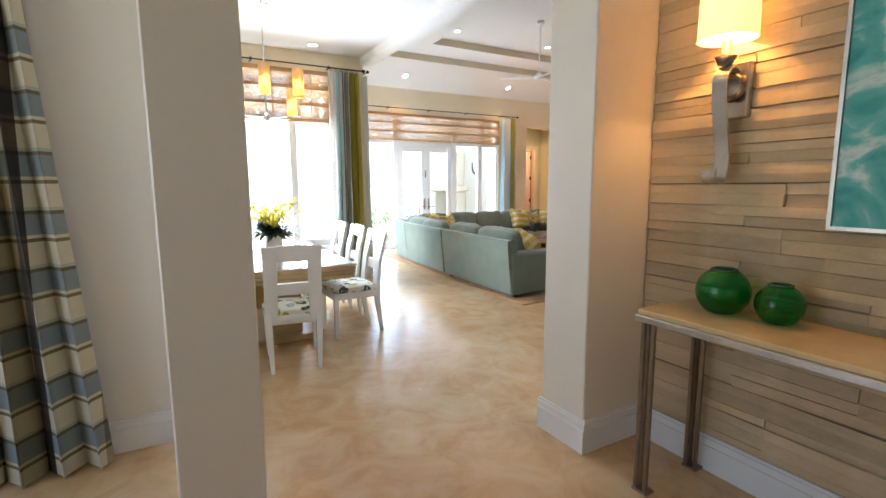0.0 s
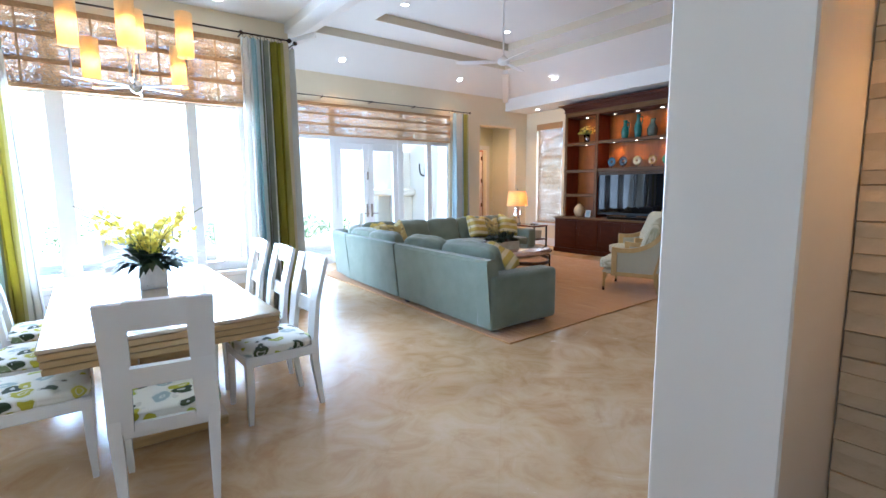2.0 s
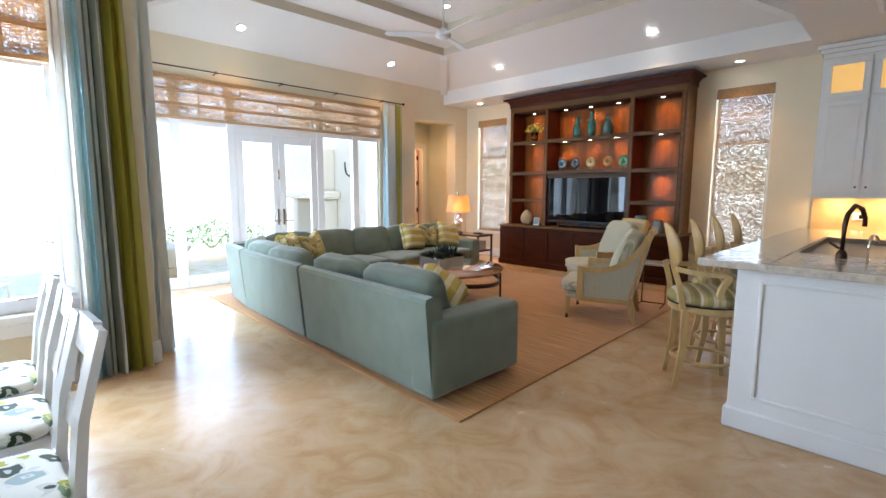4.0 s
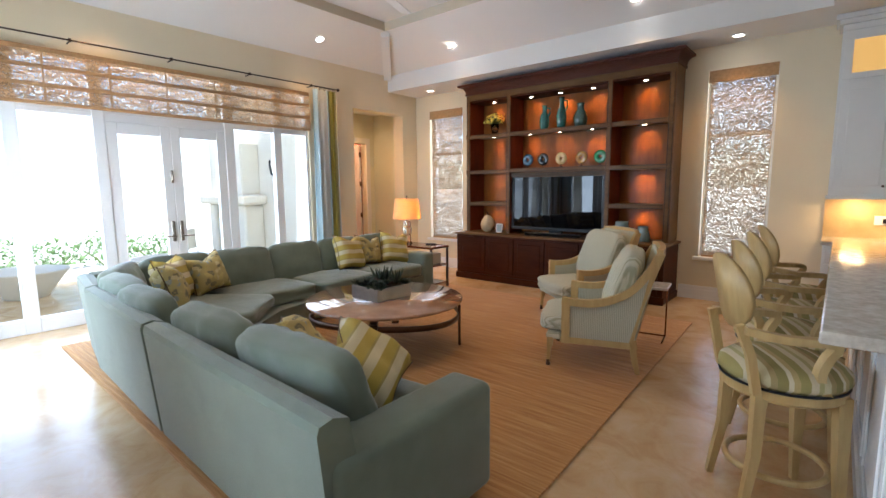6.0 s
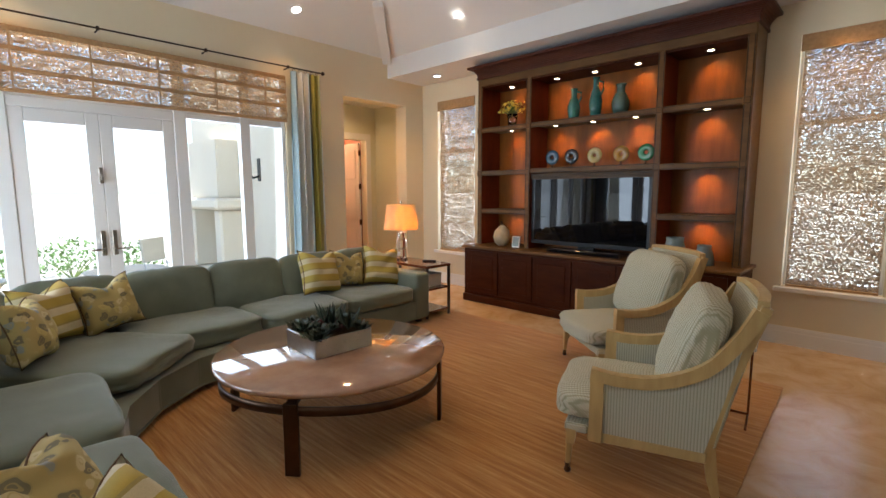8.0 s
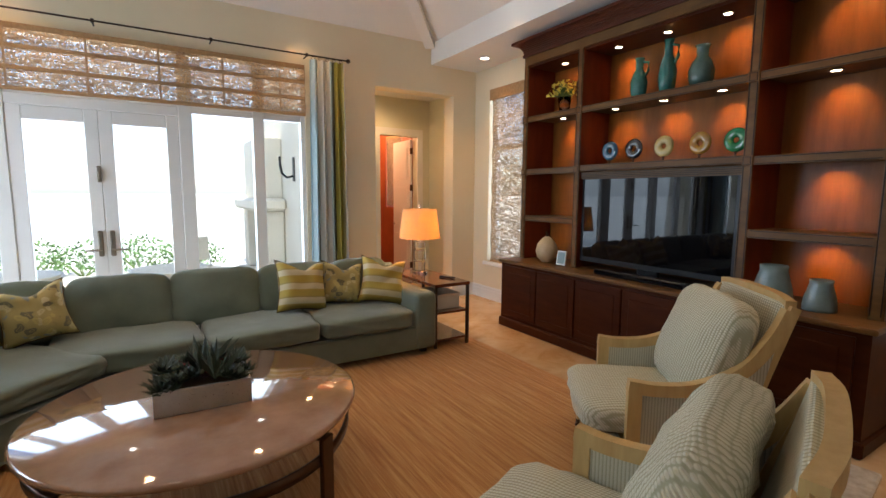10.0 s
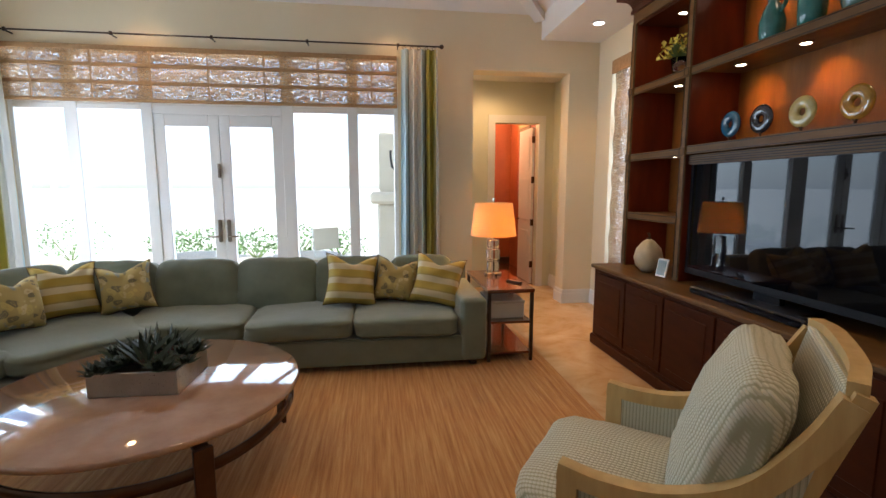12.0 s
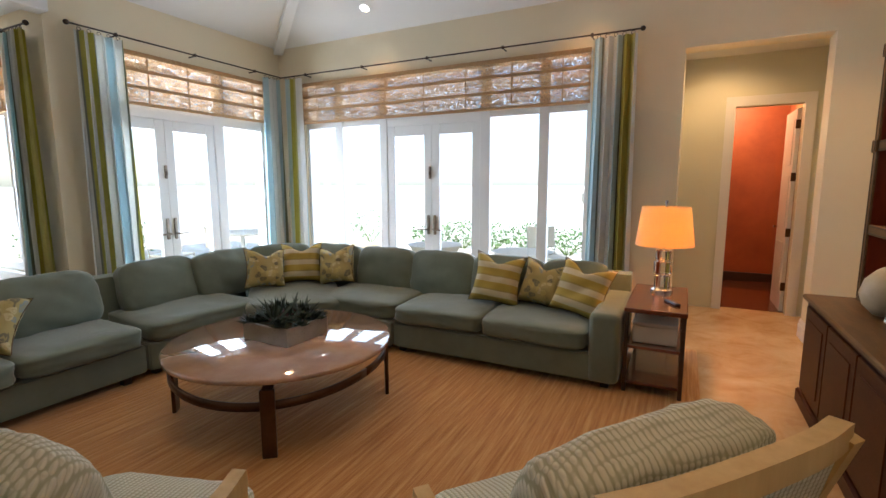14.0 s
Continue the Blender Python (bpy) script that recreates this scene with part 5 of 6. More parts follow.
for x, y in ((3.68, 4.68), (4.38, 4.68), (3.68, 6.25), (4.36, 6.25)):
    part("foot", box(x - 0.03, y - 0.03, -0.002, x + 0.03, y + 0.03, 0.052, 0.004), M_DARKWOOD, sw)

sc2 = thing("corner_sofa", 0, 0, Z0, 0, "sage green curved corner part of the sectional sofa", "sofa", "sectional sofa")
outline = [(3.66, 6.42), (4.40, 6.42)] + [(5.78 - 1.36 * math.cos(t), 6.42 + 1.34 * math.sin(t)) for t in (0.5, 0.8, 1.1)] + [(5.78, 7.76), (5.78, 8.64), (4.55, 8.64), (3.78, 8.50), (3.68, 7.9)]
part("base", prism(outline, 0.05, 0.27, 0.01), M_SOFA, sc2)
sofa_back(sc2, (3.60, 6.37), (3.68, 7.86), 0.73, 0.06, 0.13)
sofa_back(sc2, (3.69, 7.90), (3.80, 8.62), 0.73, 0.06, 0.13)
sofa_back(sc2, (3.86, 8.68), (5.76, 8.74), 0.73, 0.06, 0.13)
for k, (x, y, w, d, rz) in enumerate(((4.10, 6.95, 0.80, 1.0, -4), (4.45, 7.95, 1.35, 0.90, -45), (5.30, 8.18, 0.95, 0.80, 3))):
    part("seat_cushion", moved(cushion(w, d, 0.20, 9.0, 0.22, 20 + k), pose(x, y, 0.355, 0, 0, rz)), M_SOFA, sc2, smooth=True)
for k, (x, y, rz) in enumerate(((3.79, 6.92, 2), (3.85, 7.58, 2), (4.00, 8.20, -32), (4.56, 8.50, -86), (5.25, 8.52, -90))):
    part("back_cushion", moved(cushion(0.25, 0.72, 0.48, 5.0, 0.28, 30 + k), pose(x, y, 0.60, 0, 0, rz) @ pose(0, 0, 0, 0, -14, 0)), M_SOFA, sc2, smooth=True)
for x, y in ((3.76, 6.5), (4.34, 6.5), (5.7, 7.86), (5.7, 8.55), (3.88, 8.4)):
    part("foot", box(x - 0.03, y - 0.03, -0.002, x + 0.03, y + 0.03, 0.052, 0.004), M_DARKWOOD, sc2)

sn = thing("sofa", 0, 0, Z0, 0, "sage green sectional sofa part before the garden doors", "sofa", "sectional sofa")
part("base", prism([(5.80, 7.78), (7.70, 7.78), (7.70, 8.66), (5.80, 8.66)], 0.05, 0.27, 0.012), M_SOFA, sn)
sofa_back(sn, (5.80, 8.74), (7.72, 8.74), 0.73, 0.06, 0.13)
arm(sn, 7.52, 7.76, 7.74, 8.72, 0.58)
for k, (x, w) in enumerate(((6.22, 0.84), (7.08, 0.86))):
    part("seat_cushion", moved(cushion(w, 0.82, 0.20, 9.0, 0.22, 40 + k), Matrix.Translation((x, 8.15, 0.355))), M_SOFA, sn, smooth=True)
for k, (x, w) in enumerate(((5.94, 0.69), (6.63, 0.69), (7.26, 0.57))):
    part("back_cushion", moved(cushion(0.25, w + 0.03, 0.48, 5.0, 0.28, 50 + k), pose(x, 8.52, 0.60, 0, 0, -90) @ pose(0, 0, 0, 0, -14, 0)), M_SOFA, sn, smooth=True)
for x, y in ((5.86, 7.86), (7.64, 7.86), (5.86, 8.6), (7.64, 8.6)):
    part("foot", box(x - 0.03, y - 0.03, -0.002, x + 0.03, y + 0.03, 0.052, 0.004), M_DARKWOOD, sn)


def throw_pillow(x, y, z, rz, tilt, size, material, label, seed, roll=0):
    p = thing("throw_pillow", x, y, z, rz, label, "pillow", "throw pillows")
    p.matrix_basis = pose(x, y, z, 0, 0, rz) @ pose(0, 0, 0, -tilt, roll, 0)
    part("cover", pillow(size, 0.23, seed), material, p, smooth=True)
    ring = []
    for a in range(48):
        side, w = divmod(a, 12)
        w = w / 6 - 1
        u, v = ((w, -1), (1, w), (-w, 1), (-1, -w))[side]
        dent = 0.36 * math.exp(-(u * 2.4) ** 2) * max(0, v) ** 2
        ring.append((u * size / 2 * (1 - 0.15 * (1 - v * v) * abs(u) ** 3), 0, (v * (1 - 0.13 * (1 - u * u) * abs(v) ** 3) - dent) * size / 2 + size / 2))
    part("piping", tube(ring, 0.0045, 5, None, True), M_GROOVE, p, "dark corded edge", True)
    return p


GOLD, LEAFY = "gold and cream striped throw pillow on the sofa", "leaf-patterned mustard throw pillow on the sofa"
SEAT = Z0 + 0.45
throw_pillow(6.60, 8.20, SEAT - 0.01, 6, 20, 0.47, M_PILLOWSTRIPE, GOLD, 1, 6), throw_pillow(6.99, 8.30, SEAT - 0.01, -4, 20, 0.42, M_PILLOWLEAF, LEAFY, 2, 8), throw_pillow(7.33, 8.14, SEAT - 0.01, -12, 22, 0.46, M_PILLOWSTRIPE, GOLD, 3, 10)
throw_pillow(4.28, 7.72, SEAT, 62, 20, 0.42, M_PILLOWLEAF, LEAFY, 4, 6), throw_pillow(4.42, 8.10, SEAT, 40, 18, 0.44, M_PILLOWSTRIPE, GOLD, 5), throw_pillow(4.80, 8.22, SEAT, 14, 20, 0.42, M_PILLOWLEAF, LEAFY, 6, -8)
throw_pillow(4.16, 5.46, SEAT + 0.01, 50, 40, 0.42, M_PILLOWLEAF, LEAFY, 7, 10), throw_pillow(4.28, 4.98, SEAT + 0.03, 30, 56, 0.48, M_PILLOWSTRIPE, GOLD, 8, -12)

ct = thing("coffee_table", 5.67, 6.59, Z0, 0, "round coffee table with a polished stone top on bronze hoops", "table")
part("tabletop", lathe([(0, 0.432), (0.72, 0.432), (0.74, 0.44), (0.742, 0.458), (0.73, 0.468), (0, 0.470)], 64), M_COPPERTOP, ct, "polished pinkish stone top", True)
part("hoop", strip([(0.70 * math.cos(a), 0.70 * math.sin(a), 0.33 + 0.03 * math.sin(a * 2 + 0.6)) for a in [6.283 * i / 64 for i in range(65)]], 0.05, 0.014, (0, 0, 1)), M_BRONZE, ct, "flat bronze hoop", True)
for k in range(4):
    a = 6.283 * k / 4 - 0.9
    c, s = math.cos(a), math.sin(a)
    part("leg", moved(box(-0.05, -0.012, 0, 0.05, 0.012, 0.40, 0.003), Matrix.Translation((0.71 * c, 0.71 * s, 0)) @ pose(0, 0, 0, 0, 0, math.degrees(a) + 90) @ Matrix.Diagonal((0.8, 1, 1, 1))), M_BRONZE, ct)
    part("stay", strip([(0.70 * c, 0.70 * s, 0.395), (0.40 * c, 0.40 * s, 0.415), (0.1 * c, 0.1 * s, 0.42)], 0.06, 0.014, (-s, c, 0)), M_BRONZE, ct)
pl = thing("planter_box", 5.665, 6.63, Z0 + 0.471, -2, "low silvered square wooden box of dark succulents", "planter")
bm = box(-0.21, -0.19, 0.0, 0.21, 0.19, 0.012, 0.002)
box(-0.21, -0.19, 0, 0.21, -0.175, 0.12, 0.003, bm), box(-0.21, 0.175, 0, 0.21, 0.19, 0.12, 0.003, bm), box(-0.21, -0.175, 0, -0.195, 0.175, 0.12, 0.003, bm), box(0.195, -0.175, 0, 0.21, 0.175, 0.12, 0.003, bm)
part("trough", bm, M_SILVER, pl)
part("soil", box(-0.195, -0.175, 0.012, 0.195, 0.175, 0.10), M_GROOVE, pl)


def rosette(bm, cx, cy, cz, r, n, rnd, lift, blade=0.17):
    heart = bm.verts.new((cx, cy, cz))
    for k in range(n):
        a = k * 2.4
        u = (k + 1) / n
        e = 1.3 - 1.0 * u + lift
        L = r * (0.5 + 0.5 * u) * rnd.uniform(0.85, 1.15)
        d = Vector((math.cos(a) * math.cos(e), math.sin(a) * math.cos(e), math.sin(e)))
        w = d.cross(Vector((0, 0, 1))).normalized() * L * blade
        p = Vector((cx, cy, cz))
        t = Vector((0, 0, L * 0.05))
        vv = [bm.verts.new(q) for q in (p + d * L * 0.55 - w - t, p + d * L, p + d * L * 0.55 + w - t, p + d * L * 0.5 + t * 1.5)]
        bm.faces.new((heart, vv[0], vv[3])), bm.faces.new((vv[0], vv[1], vv[3])), bm.faces.new((vv[1], vv[2], vv[3])), bm.faces.new((vv[2], heart, vv[3]))


rnd = random.Random(9)
for k in range(30):
    bm = bmesh.new()
    x, y = -0.17 + 0.34 * (k % 6) / 5 + rnd.uniform(-0.03, 0.03), -0.15 + 0.30 * (k // 6) / 4 + rnd.uniform(-0.03, 0.03)
    tall = k in (8, 15, 3, 21)
    rosette(bm, x, y, 0.09 + rnd.uniform(0, 0.05), 0.22 if tall else rnd.uniform(0.08, 0.13), 9 if tall else 30, rnd, 0.45 if tall else 0.05, 0.08 if tall else 0.15)
    part("succulent", bm, (M_REDLEAF if k in (9, 14, 20, 22) else M_SUCC), pl)

# end table and lamp
et = thing("end_table", 7.96, 8.30, Z0, 0, "mahogany end table on slim dark metal legs, two shelves below", "table")
for x in (-0.185, 0.185):
    for y in (-0.45, 0.45):
        part("leg", box(x - 0.014, y - 0.014, 0, x + 0.014, y + 0.014, 0.60, 0.002), M_DARKWOOD, et)
part("tabletop", box(-0.205, -0.47, 0.60, 0.205, 0.47, 0.632, 0.005), M_MAHOGANY, et)
for z in (0.06, 0.33):
    part("shelf", box(-0.185, -0.45, z, 0.185, 0.45, z + 0.022, 0.003), M_MAHOGANY, et)
tl = thing("table_lamp", 7.97, 8.52, Z0 + 0.633, 0, "stacked crystal table lamp with a lit cream shade", "lamp")
part("foot", lathe([(0, 0), (0.085, 0), (0.085, 0.02), (0.07, 0.03), (0, 0.03)], 24), M_CHROME, tl)
part("crystal_column", lathe([(0, 0.031), (0.06, 0.031), (0.062, 0.13), (0.045, 0.135), (0.045, 0.145), (0.068, 0.15), (0.07, 0.25), (0.05, 0.255), (0.05, 0.265), (0.06, 0.27), (0.058, 0.34), (0.03, 0.35), (0, 0.35)], 8), M_CRYSTAL, tl, "cut crystal blocks")
part("stem", tube([(0, 0, 0.35), (0, 0, 0.74)], 0.007, 6), M_CHROME, tl)
part("finial", lathe([(0, 0.72), (0.012, 0.725), (0.012, 0.745), (0, 0.755)], 10), M_CHROME, tl)
part("shade", lathe([(0.222, 0.385), (0.182, 0.70), (0.179, 0.70), (0.219, 0.385)], 40), M_SHADE, tl, "cream linen shade, glowing", True)
lamp("table_lamp_bulb", "POINT", (7.97, 8.52, Z0 + 0.633 + 0.53), 10, (1.0, 0.43, 0.11), 0.035)

bk = thing("storage_box", 7.96, 8.14, Z0 + 0.353, 0, "pale linen box on the end table's shelf", "box")
part("case", box(-0.15, -0.20, 0, 0.15, 0.20, 0.13, 0.006), M_STUCCO, bk)
part("lid", box(-0.155, -0.205, 0.13, 0.155, 0.205, 0.155, 0.005), M_STUCCO, bk)
rm = thing("remote_control", 8.06, 8.10, Z0 + 0.633, 30, "slim black remote control on the end table", "remote")
part("case", box(-0.022, -0.085, 0, 0.022, 0.085, 0.018, 0.006), M_BLACK, rm)
part("buttons", box(-0.014, -0.05, 0.018, 0.014, 0.06, 0.02), M_STEEL, rm)

# ---- armchairs ----


def armchair(x, y, rz, label):
    """Faces +y before it is turned."""
    c = thing("armchair", x, y, Z0, rz, label, "chair", "pair of armchairs")
    for s in (-1, 1):
        leg = part("front_leg", strip([(s * 0.335, 0.33, 0.25), (s * 0.335, 0.335, 0.17), (s * 0.335, 0.34, 0.16), (s * 0.337, 0.345, 0.03)], [0.052, 0.044, 0.034, 0.022], [0.052, 0.044, 0.034, 0.022], (1, 0, 0)), M_BLEACHED, c)
        part("ferrule", lathe([(0, 0), (0.016, 0), (0.020, 0.012), (0.014, 0.024), (0.016, 0.05), (0, 0.05)], 12, None, s * 0.337, 0.346), M_BRONZE, leg, "dark bronze castor cup", True)
        part("back_leg", strip([(s * 0.31, -0.31, 0.28), (s * 0.31, -0.33, 0.12), (s * 0.31, -0.36, 0.0)], [0.055, 0.05, 0.034], [0.055, 0.05, 0.034], (1, 0, 0)), M_BLEACHED, c)
        part("arm_post", strip([(s * 0.365, 0.205, 0.22), (s * 0.368, 0.205, 0.56)], 0.045, 0.065, (1, 0, 0)), M_BLEACHED, c)
        top = curve([(s * 0.368, 0.237, 0.578), (s * 0.372, 0.10, 0.565), (s * 0.374, -0.08, 0.585), (s * 0.37, -0.27, 0.675), (s * 0.357, -0.40, 0.83), (s * 0.338, -0.475, 0.965)], 5)
        part("arm_rail", strip(top, 0.05, [0.058] * len(top), (1, 0, 0)), M_BLEACHED, c)
        back = curve([(s * 0.345, -0.29, 0.26), (s * 0.35, -0.36, 0.58), (s * 0.335, -0.495, 0.985)], 4)
        part("back_post", strip(back, 0.042, 0.045, (1, 0, 0)), M_BLEACHED, c)
        bm = bmesh.new()
        edge = [(0.17, 0.27), (0.17, 0.545)] + [(q.y, q.z - 0.03) for q in top[5:22]] + [(-0.35, 0.52), (-0.285, 0.27)]
        a = [bm.verts.new((s * 0.350, yy, z)) for yy, z in edge]
        b = [bm.verts.new((s * 0.374, yy, z)) for yy, z in edge]
        bm.faces.new(a), bm.faces.new(b[::-1])
        for i in range(len(edge)):
            j = (i + 1) % len(edge)
            bm.faces.new((a[i], b[i], b[j], a[j]))
        part("side_panel", bm, M_RIB, c, "finely ribbed cream and green cloth side")
    part("seat_rail", box(-0.375, -0.30, 0.215, 0.375, 0.245, 0.275, 0.008), M_BLEACHED, c)
    part("front_rail", box(-0.36, 0.245, 0.235, 0.36, 0.365, 0.285, 0.010), M_CHAIRWEAVE, c)
    part("top_rail", strip(curve([(-0.335, -0.48, 0.985), (-0.16, -0.51, 0.995), (0.16, -0.51, 0.995), (0.335, -0.48, 0.985)], 4), 0.055, 0.045, (0, 0, 1)), M_BLEACHED, c)
    part("back_panel", moved(box(-0.33, -0.02, 0, 0.33, 0.02, 0.74, 0.01), pose(0, -0.315, 0.27, 13)), M_CHAIRWEAVE, c)
    part("seat_cushion", moved(cushion(0.685, 0.78, 0.20, 6.0, 0.26, 60), Matrix.Translation((0, 0.055, 0.365))), M_CHAIRWEAVE, c, smooth=True)
    part("back_cushion", moved(cushion(0.71, 0.25, 0.585, 5.2, 0.34, 61), pose(0, -0.225, 0.705, 20)), M_CHAIRWEAVE, c, "plump woven back cushion", True)
    return c


ac = armchair(6.59, 4.90, 19, "bleached-wood armchair in cream woven cloth beside the rug's edge")
other = copy_thing(ac, pose(7.84, 5.57, Z0, 0, 0, 51))
tagged(other, "bleached-wood armchair in cream woven cloth, turned towards the coffee table")
st = thing("side_table", 7.44, 4.68, Z0, 8, "small pale square-topped side table on a thin dark red metal frame", "table")
part("tabletop", box(-0.17, -0.17, 0.52, 0.13, 0.17, 0.548, 0.006), M_COUNTER, st)
for y in (-0.14, 0.14):
    part("leg", box(0.10, y - 0.007, 0.0, 0.114, y + 0.007, 0.52, 0.002), M_MAHOGANY, st)
    part("floor_bar", box(-0.15, y - 0.007, 0.0, 0.10, y + 0.007, 0.014, 0.002), M_MAHOGANY, st)
part("cross_bar", box(0.10, -0.133, 0.0, 0.114, 0.133, 0.014, 0.002), M_MAHOGANY, st)

# ---- wall unit ----
wu = thing("media_cabinet", 9.58, 6.60, 0, 0, "dark cherry wall unit with lit open shelves", "cabinet")
Y0, Y1, YA, YB = -1.62, 1.62, -0.80, 0.80
FX = -0.43
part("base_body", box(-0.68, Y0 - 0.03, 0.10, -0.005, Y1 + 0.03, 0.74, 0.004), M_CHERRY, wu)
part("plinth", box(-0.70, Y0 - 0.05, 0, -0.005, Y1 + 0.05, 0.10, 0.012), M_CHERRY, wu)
part("base_top", box(-0.71, Y0 - 0.06, 0.74, -0.005, Y1 + 0.06, 0.775, 0.008), M_CHERRYTRIM, wu)
for k in range(6):
    a = Y0 + 0.03 + k * (Y1 - Y0 - 0.06) / 6
    b = a + (Y1 - Y0 - 0.06) / 6
    d = part("cabinet_door", box(-0.698, a + 0.008, 0.14, -0.678, b - 0.008, 0.71, 0.004), M_CHERRY, wu)
    part("panel", box(-0.704, a + 0.075, 0.21, -0.696, b - 0.075, 0.64, 0.004), M_CHERRY, d)
part("back_panel", box(-0.03, Y0, 0.775, -0.005, Y1, 3.0), M_CHERRYBACK, wu, "cherry back panel with the lamps' glow in its colour")
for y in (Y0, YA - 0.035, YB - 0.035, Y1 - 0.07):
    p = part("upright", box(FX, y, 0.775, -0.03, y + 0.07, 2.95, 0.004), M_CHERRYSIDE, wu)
    part("face_strip", box(FX - 0.008, y, 0.776, FX, y + 0.07, 2.93, 0.002), M_CHERRYTRIM, p)


def shelf(y0, y1, z):
    s = part("shelf", box(FX + 0.012, y0, z - 0.035, -0.03, y1, z, 0.003), M_CHERRYTRIM, wu)
    part("shelf_lip", box(FX - 0.006, y0, z - 0.06, FX + 0.012, y1, z + 0.004, 0.003), M_CHERRYTRIM, s)
    for q in (-0.053, -0.008):
        part("groove_line", box(FX - 0.009, y0 + 0.012, z + q, FX - 0.0062, y1 - 0.012, z + q + 0.005), M_GROOVESHADE, s)


for y0, y1, zs in ((Y0 + 0.07, YA - 0.035, (2.37, 1.79, 1.27)), (YB + 0.035, Y1 - 0.07, (2.37, 1.79, 1.27)), (YA + 0.035, YB - 0.035, (2.37, 1.80))):
    for z in zs:
        shelf(y0, y1, z)
part("frieze", box(FX - 0.004, Y0, 2.93, -0.03, Y1, 3.04, 0.004), M_CHERRYTRIM, wu)
part("top_panel", box(FX + 0.01, Y0 + 0.07, 2.905, -0.03, Y1 - 0.07, 2.929), M_CHERRY, wu)
# dark strips in place of shaded grooves along uprights and shelf lips, and raised square blocks where they cross
for y in (Y0, YA - 0.035, YB - 0.035, Y1 - 0.07):
    for o in (0.006, 0.058):
        part("groove_line", box(FX - 0.011, y + o, 0.80, FX - 0.0082, y + o + 0.006, 2.92), M_GROOVESHADE, wu)
    for z in (2.37, 1.79):
        blk = part("corner_block", box(FX - 0.020, y - 0.004, z - 0.066, FX - 0.0085, y + 0.074, z + 0.010, 0.003), M_CHERRYTRIM, wu)
        for q in ((0.008, -0.056, 0.062, -0.052), (0.008, -0.004, 0.062, 0.0), (0.008, -0.052, 0.012, -0.004), (0.058, -0.052, 0.062, -0.004)):
            part("groove_line", box(FX - 0.0225, y + q[0], z + q[1], FX - 0.0202, y + q[2], z + q[3]), M_GROOVESHADE, blk)
part("tv_valance", box(FX + 0.02, YA + 0.036, 1.665, FX + 0.05, YB - 0.036, 1.735, 0.003), M_CHERRYTRIM, wu)
for k in range(4):
    part("reeding_groove", box(FX + 0.014, YA + 0.04, 1.676 + 0.015 * k, FX + 0.0195, YB - 0.04, 1.682 + 0.015 * k), M_GROOVESHADE, wu)
# cornice: a bead, a cove in fine steps and a flat cap
cove = [(0.012 + 0.085 * (1 - math.cos(q * math.pi / 16)), 3.05 + 0.105 * math.sin(q * math.pi / 16)) for q in range(9)]
cove = [(0.022, 3.02, 3.05)] + [(b[0], a[1], b[1]) for a, b in zip(cove, cove[1:])] + [(0.115, 3.155, 3.185)]
for d, z0, z1 in cove:
    part("cornice_moulding", box(FX - d, Y0 - d, z0, -0.005, Y1 + d, z1, 0.002), M_CORNICE, wu)
for y in (Y0 - 0.006, Y1):
    part("side_panel", box(FX, y, 0.776, -0.03, y + 0.006, 3.02), M_CHERRYTRIM, wu)
WX = 9.58
pucks = [(y, z) for z in (2.90, 2.325) for y in (-0.48, 0.02, 0.52)] + [(y, z) for y in (-1.2, 1.2) for z in (2.90, 2.325, 1.745, 1.225)]
for y, z in pucks:
    pk = thing("puck_light", WX - 0.24, 6.60 + y, z + (0.001 if z > 2.5 else 0.006), 0, "small lit disc lamp under a cabinet shelf", "lamp", "cabinet lamps")
    part("ring", lathe([(0.030, -0.004), (0.040, -0.004), (0.042, 0.004), (0.030, 0.004)], 18), M_BRONZE, pk)
    part("lens", lathe([(0, -0.003), (0.030, -0.003), (0.030, 0.003), (0, 0.003)], 16), M_PUCK, pk, "glowing lens")
    lamp("puck_lamp", "SPOT", (WX - 0.22, 6.60 + y, z - 0.012), 3.8, (1.0, 0.43, 0.09), 0.008, (WX + 0.02, 6.60 + y, z - 0.32), 86, 1.0)

tv = thing("television", WX - 0.36, 6.60, 0.776, 0, "large black flat television on a low stand, switched off", "television")
part("housing", box(-0.03, -0.76, 0.07, 0.04, 0.76, 0.92, 0.006), M_BLACK, tv)
part("screen", box(-0.034, -0.72, 0.12, -0.030, 0.72, 0.885), M_SCREEN, tv, "dark glossy screen")
part("stand", box(-0.10, -0.30, 0.0, 0.10, 0.30, 0.02, 0.006), M_BLACK, tv)
part("neck", box(-0.01, -0.1, 0.02, 0.03, 0.1, 0.09), M_BLACK, tv)
sb = thing("soundbar", WX - 0.56, 6.55, 0.776, 0, "slim black loudspeaker bar before the television", "loudspeaker")
part("case", box(-0.04, -0.45, 0, 0.04, 0.45, 0.05, 0.01), M_BLACK, sb)
part("grille", box(-0.044, -0.43, 0.008, -0.04, 0.43, 0.042, 0.001), M_SCREEN, sb)


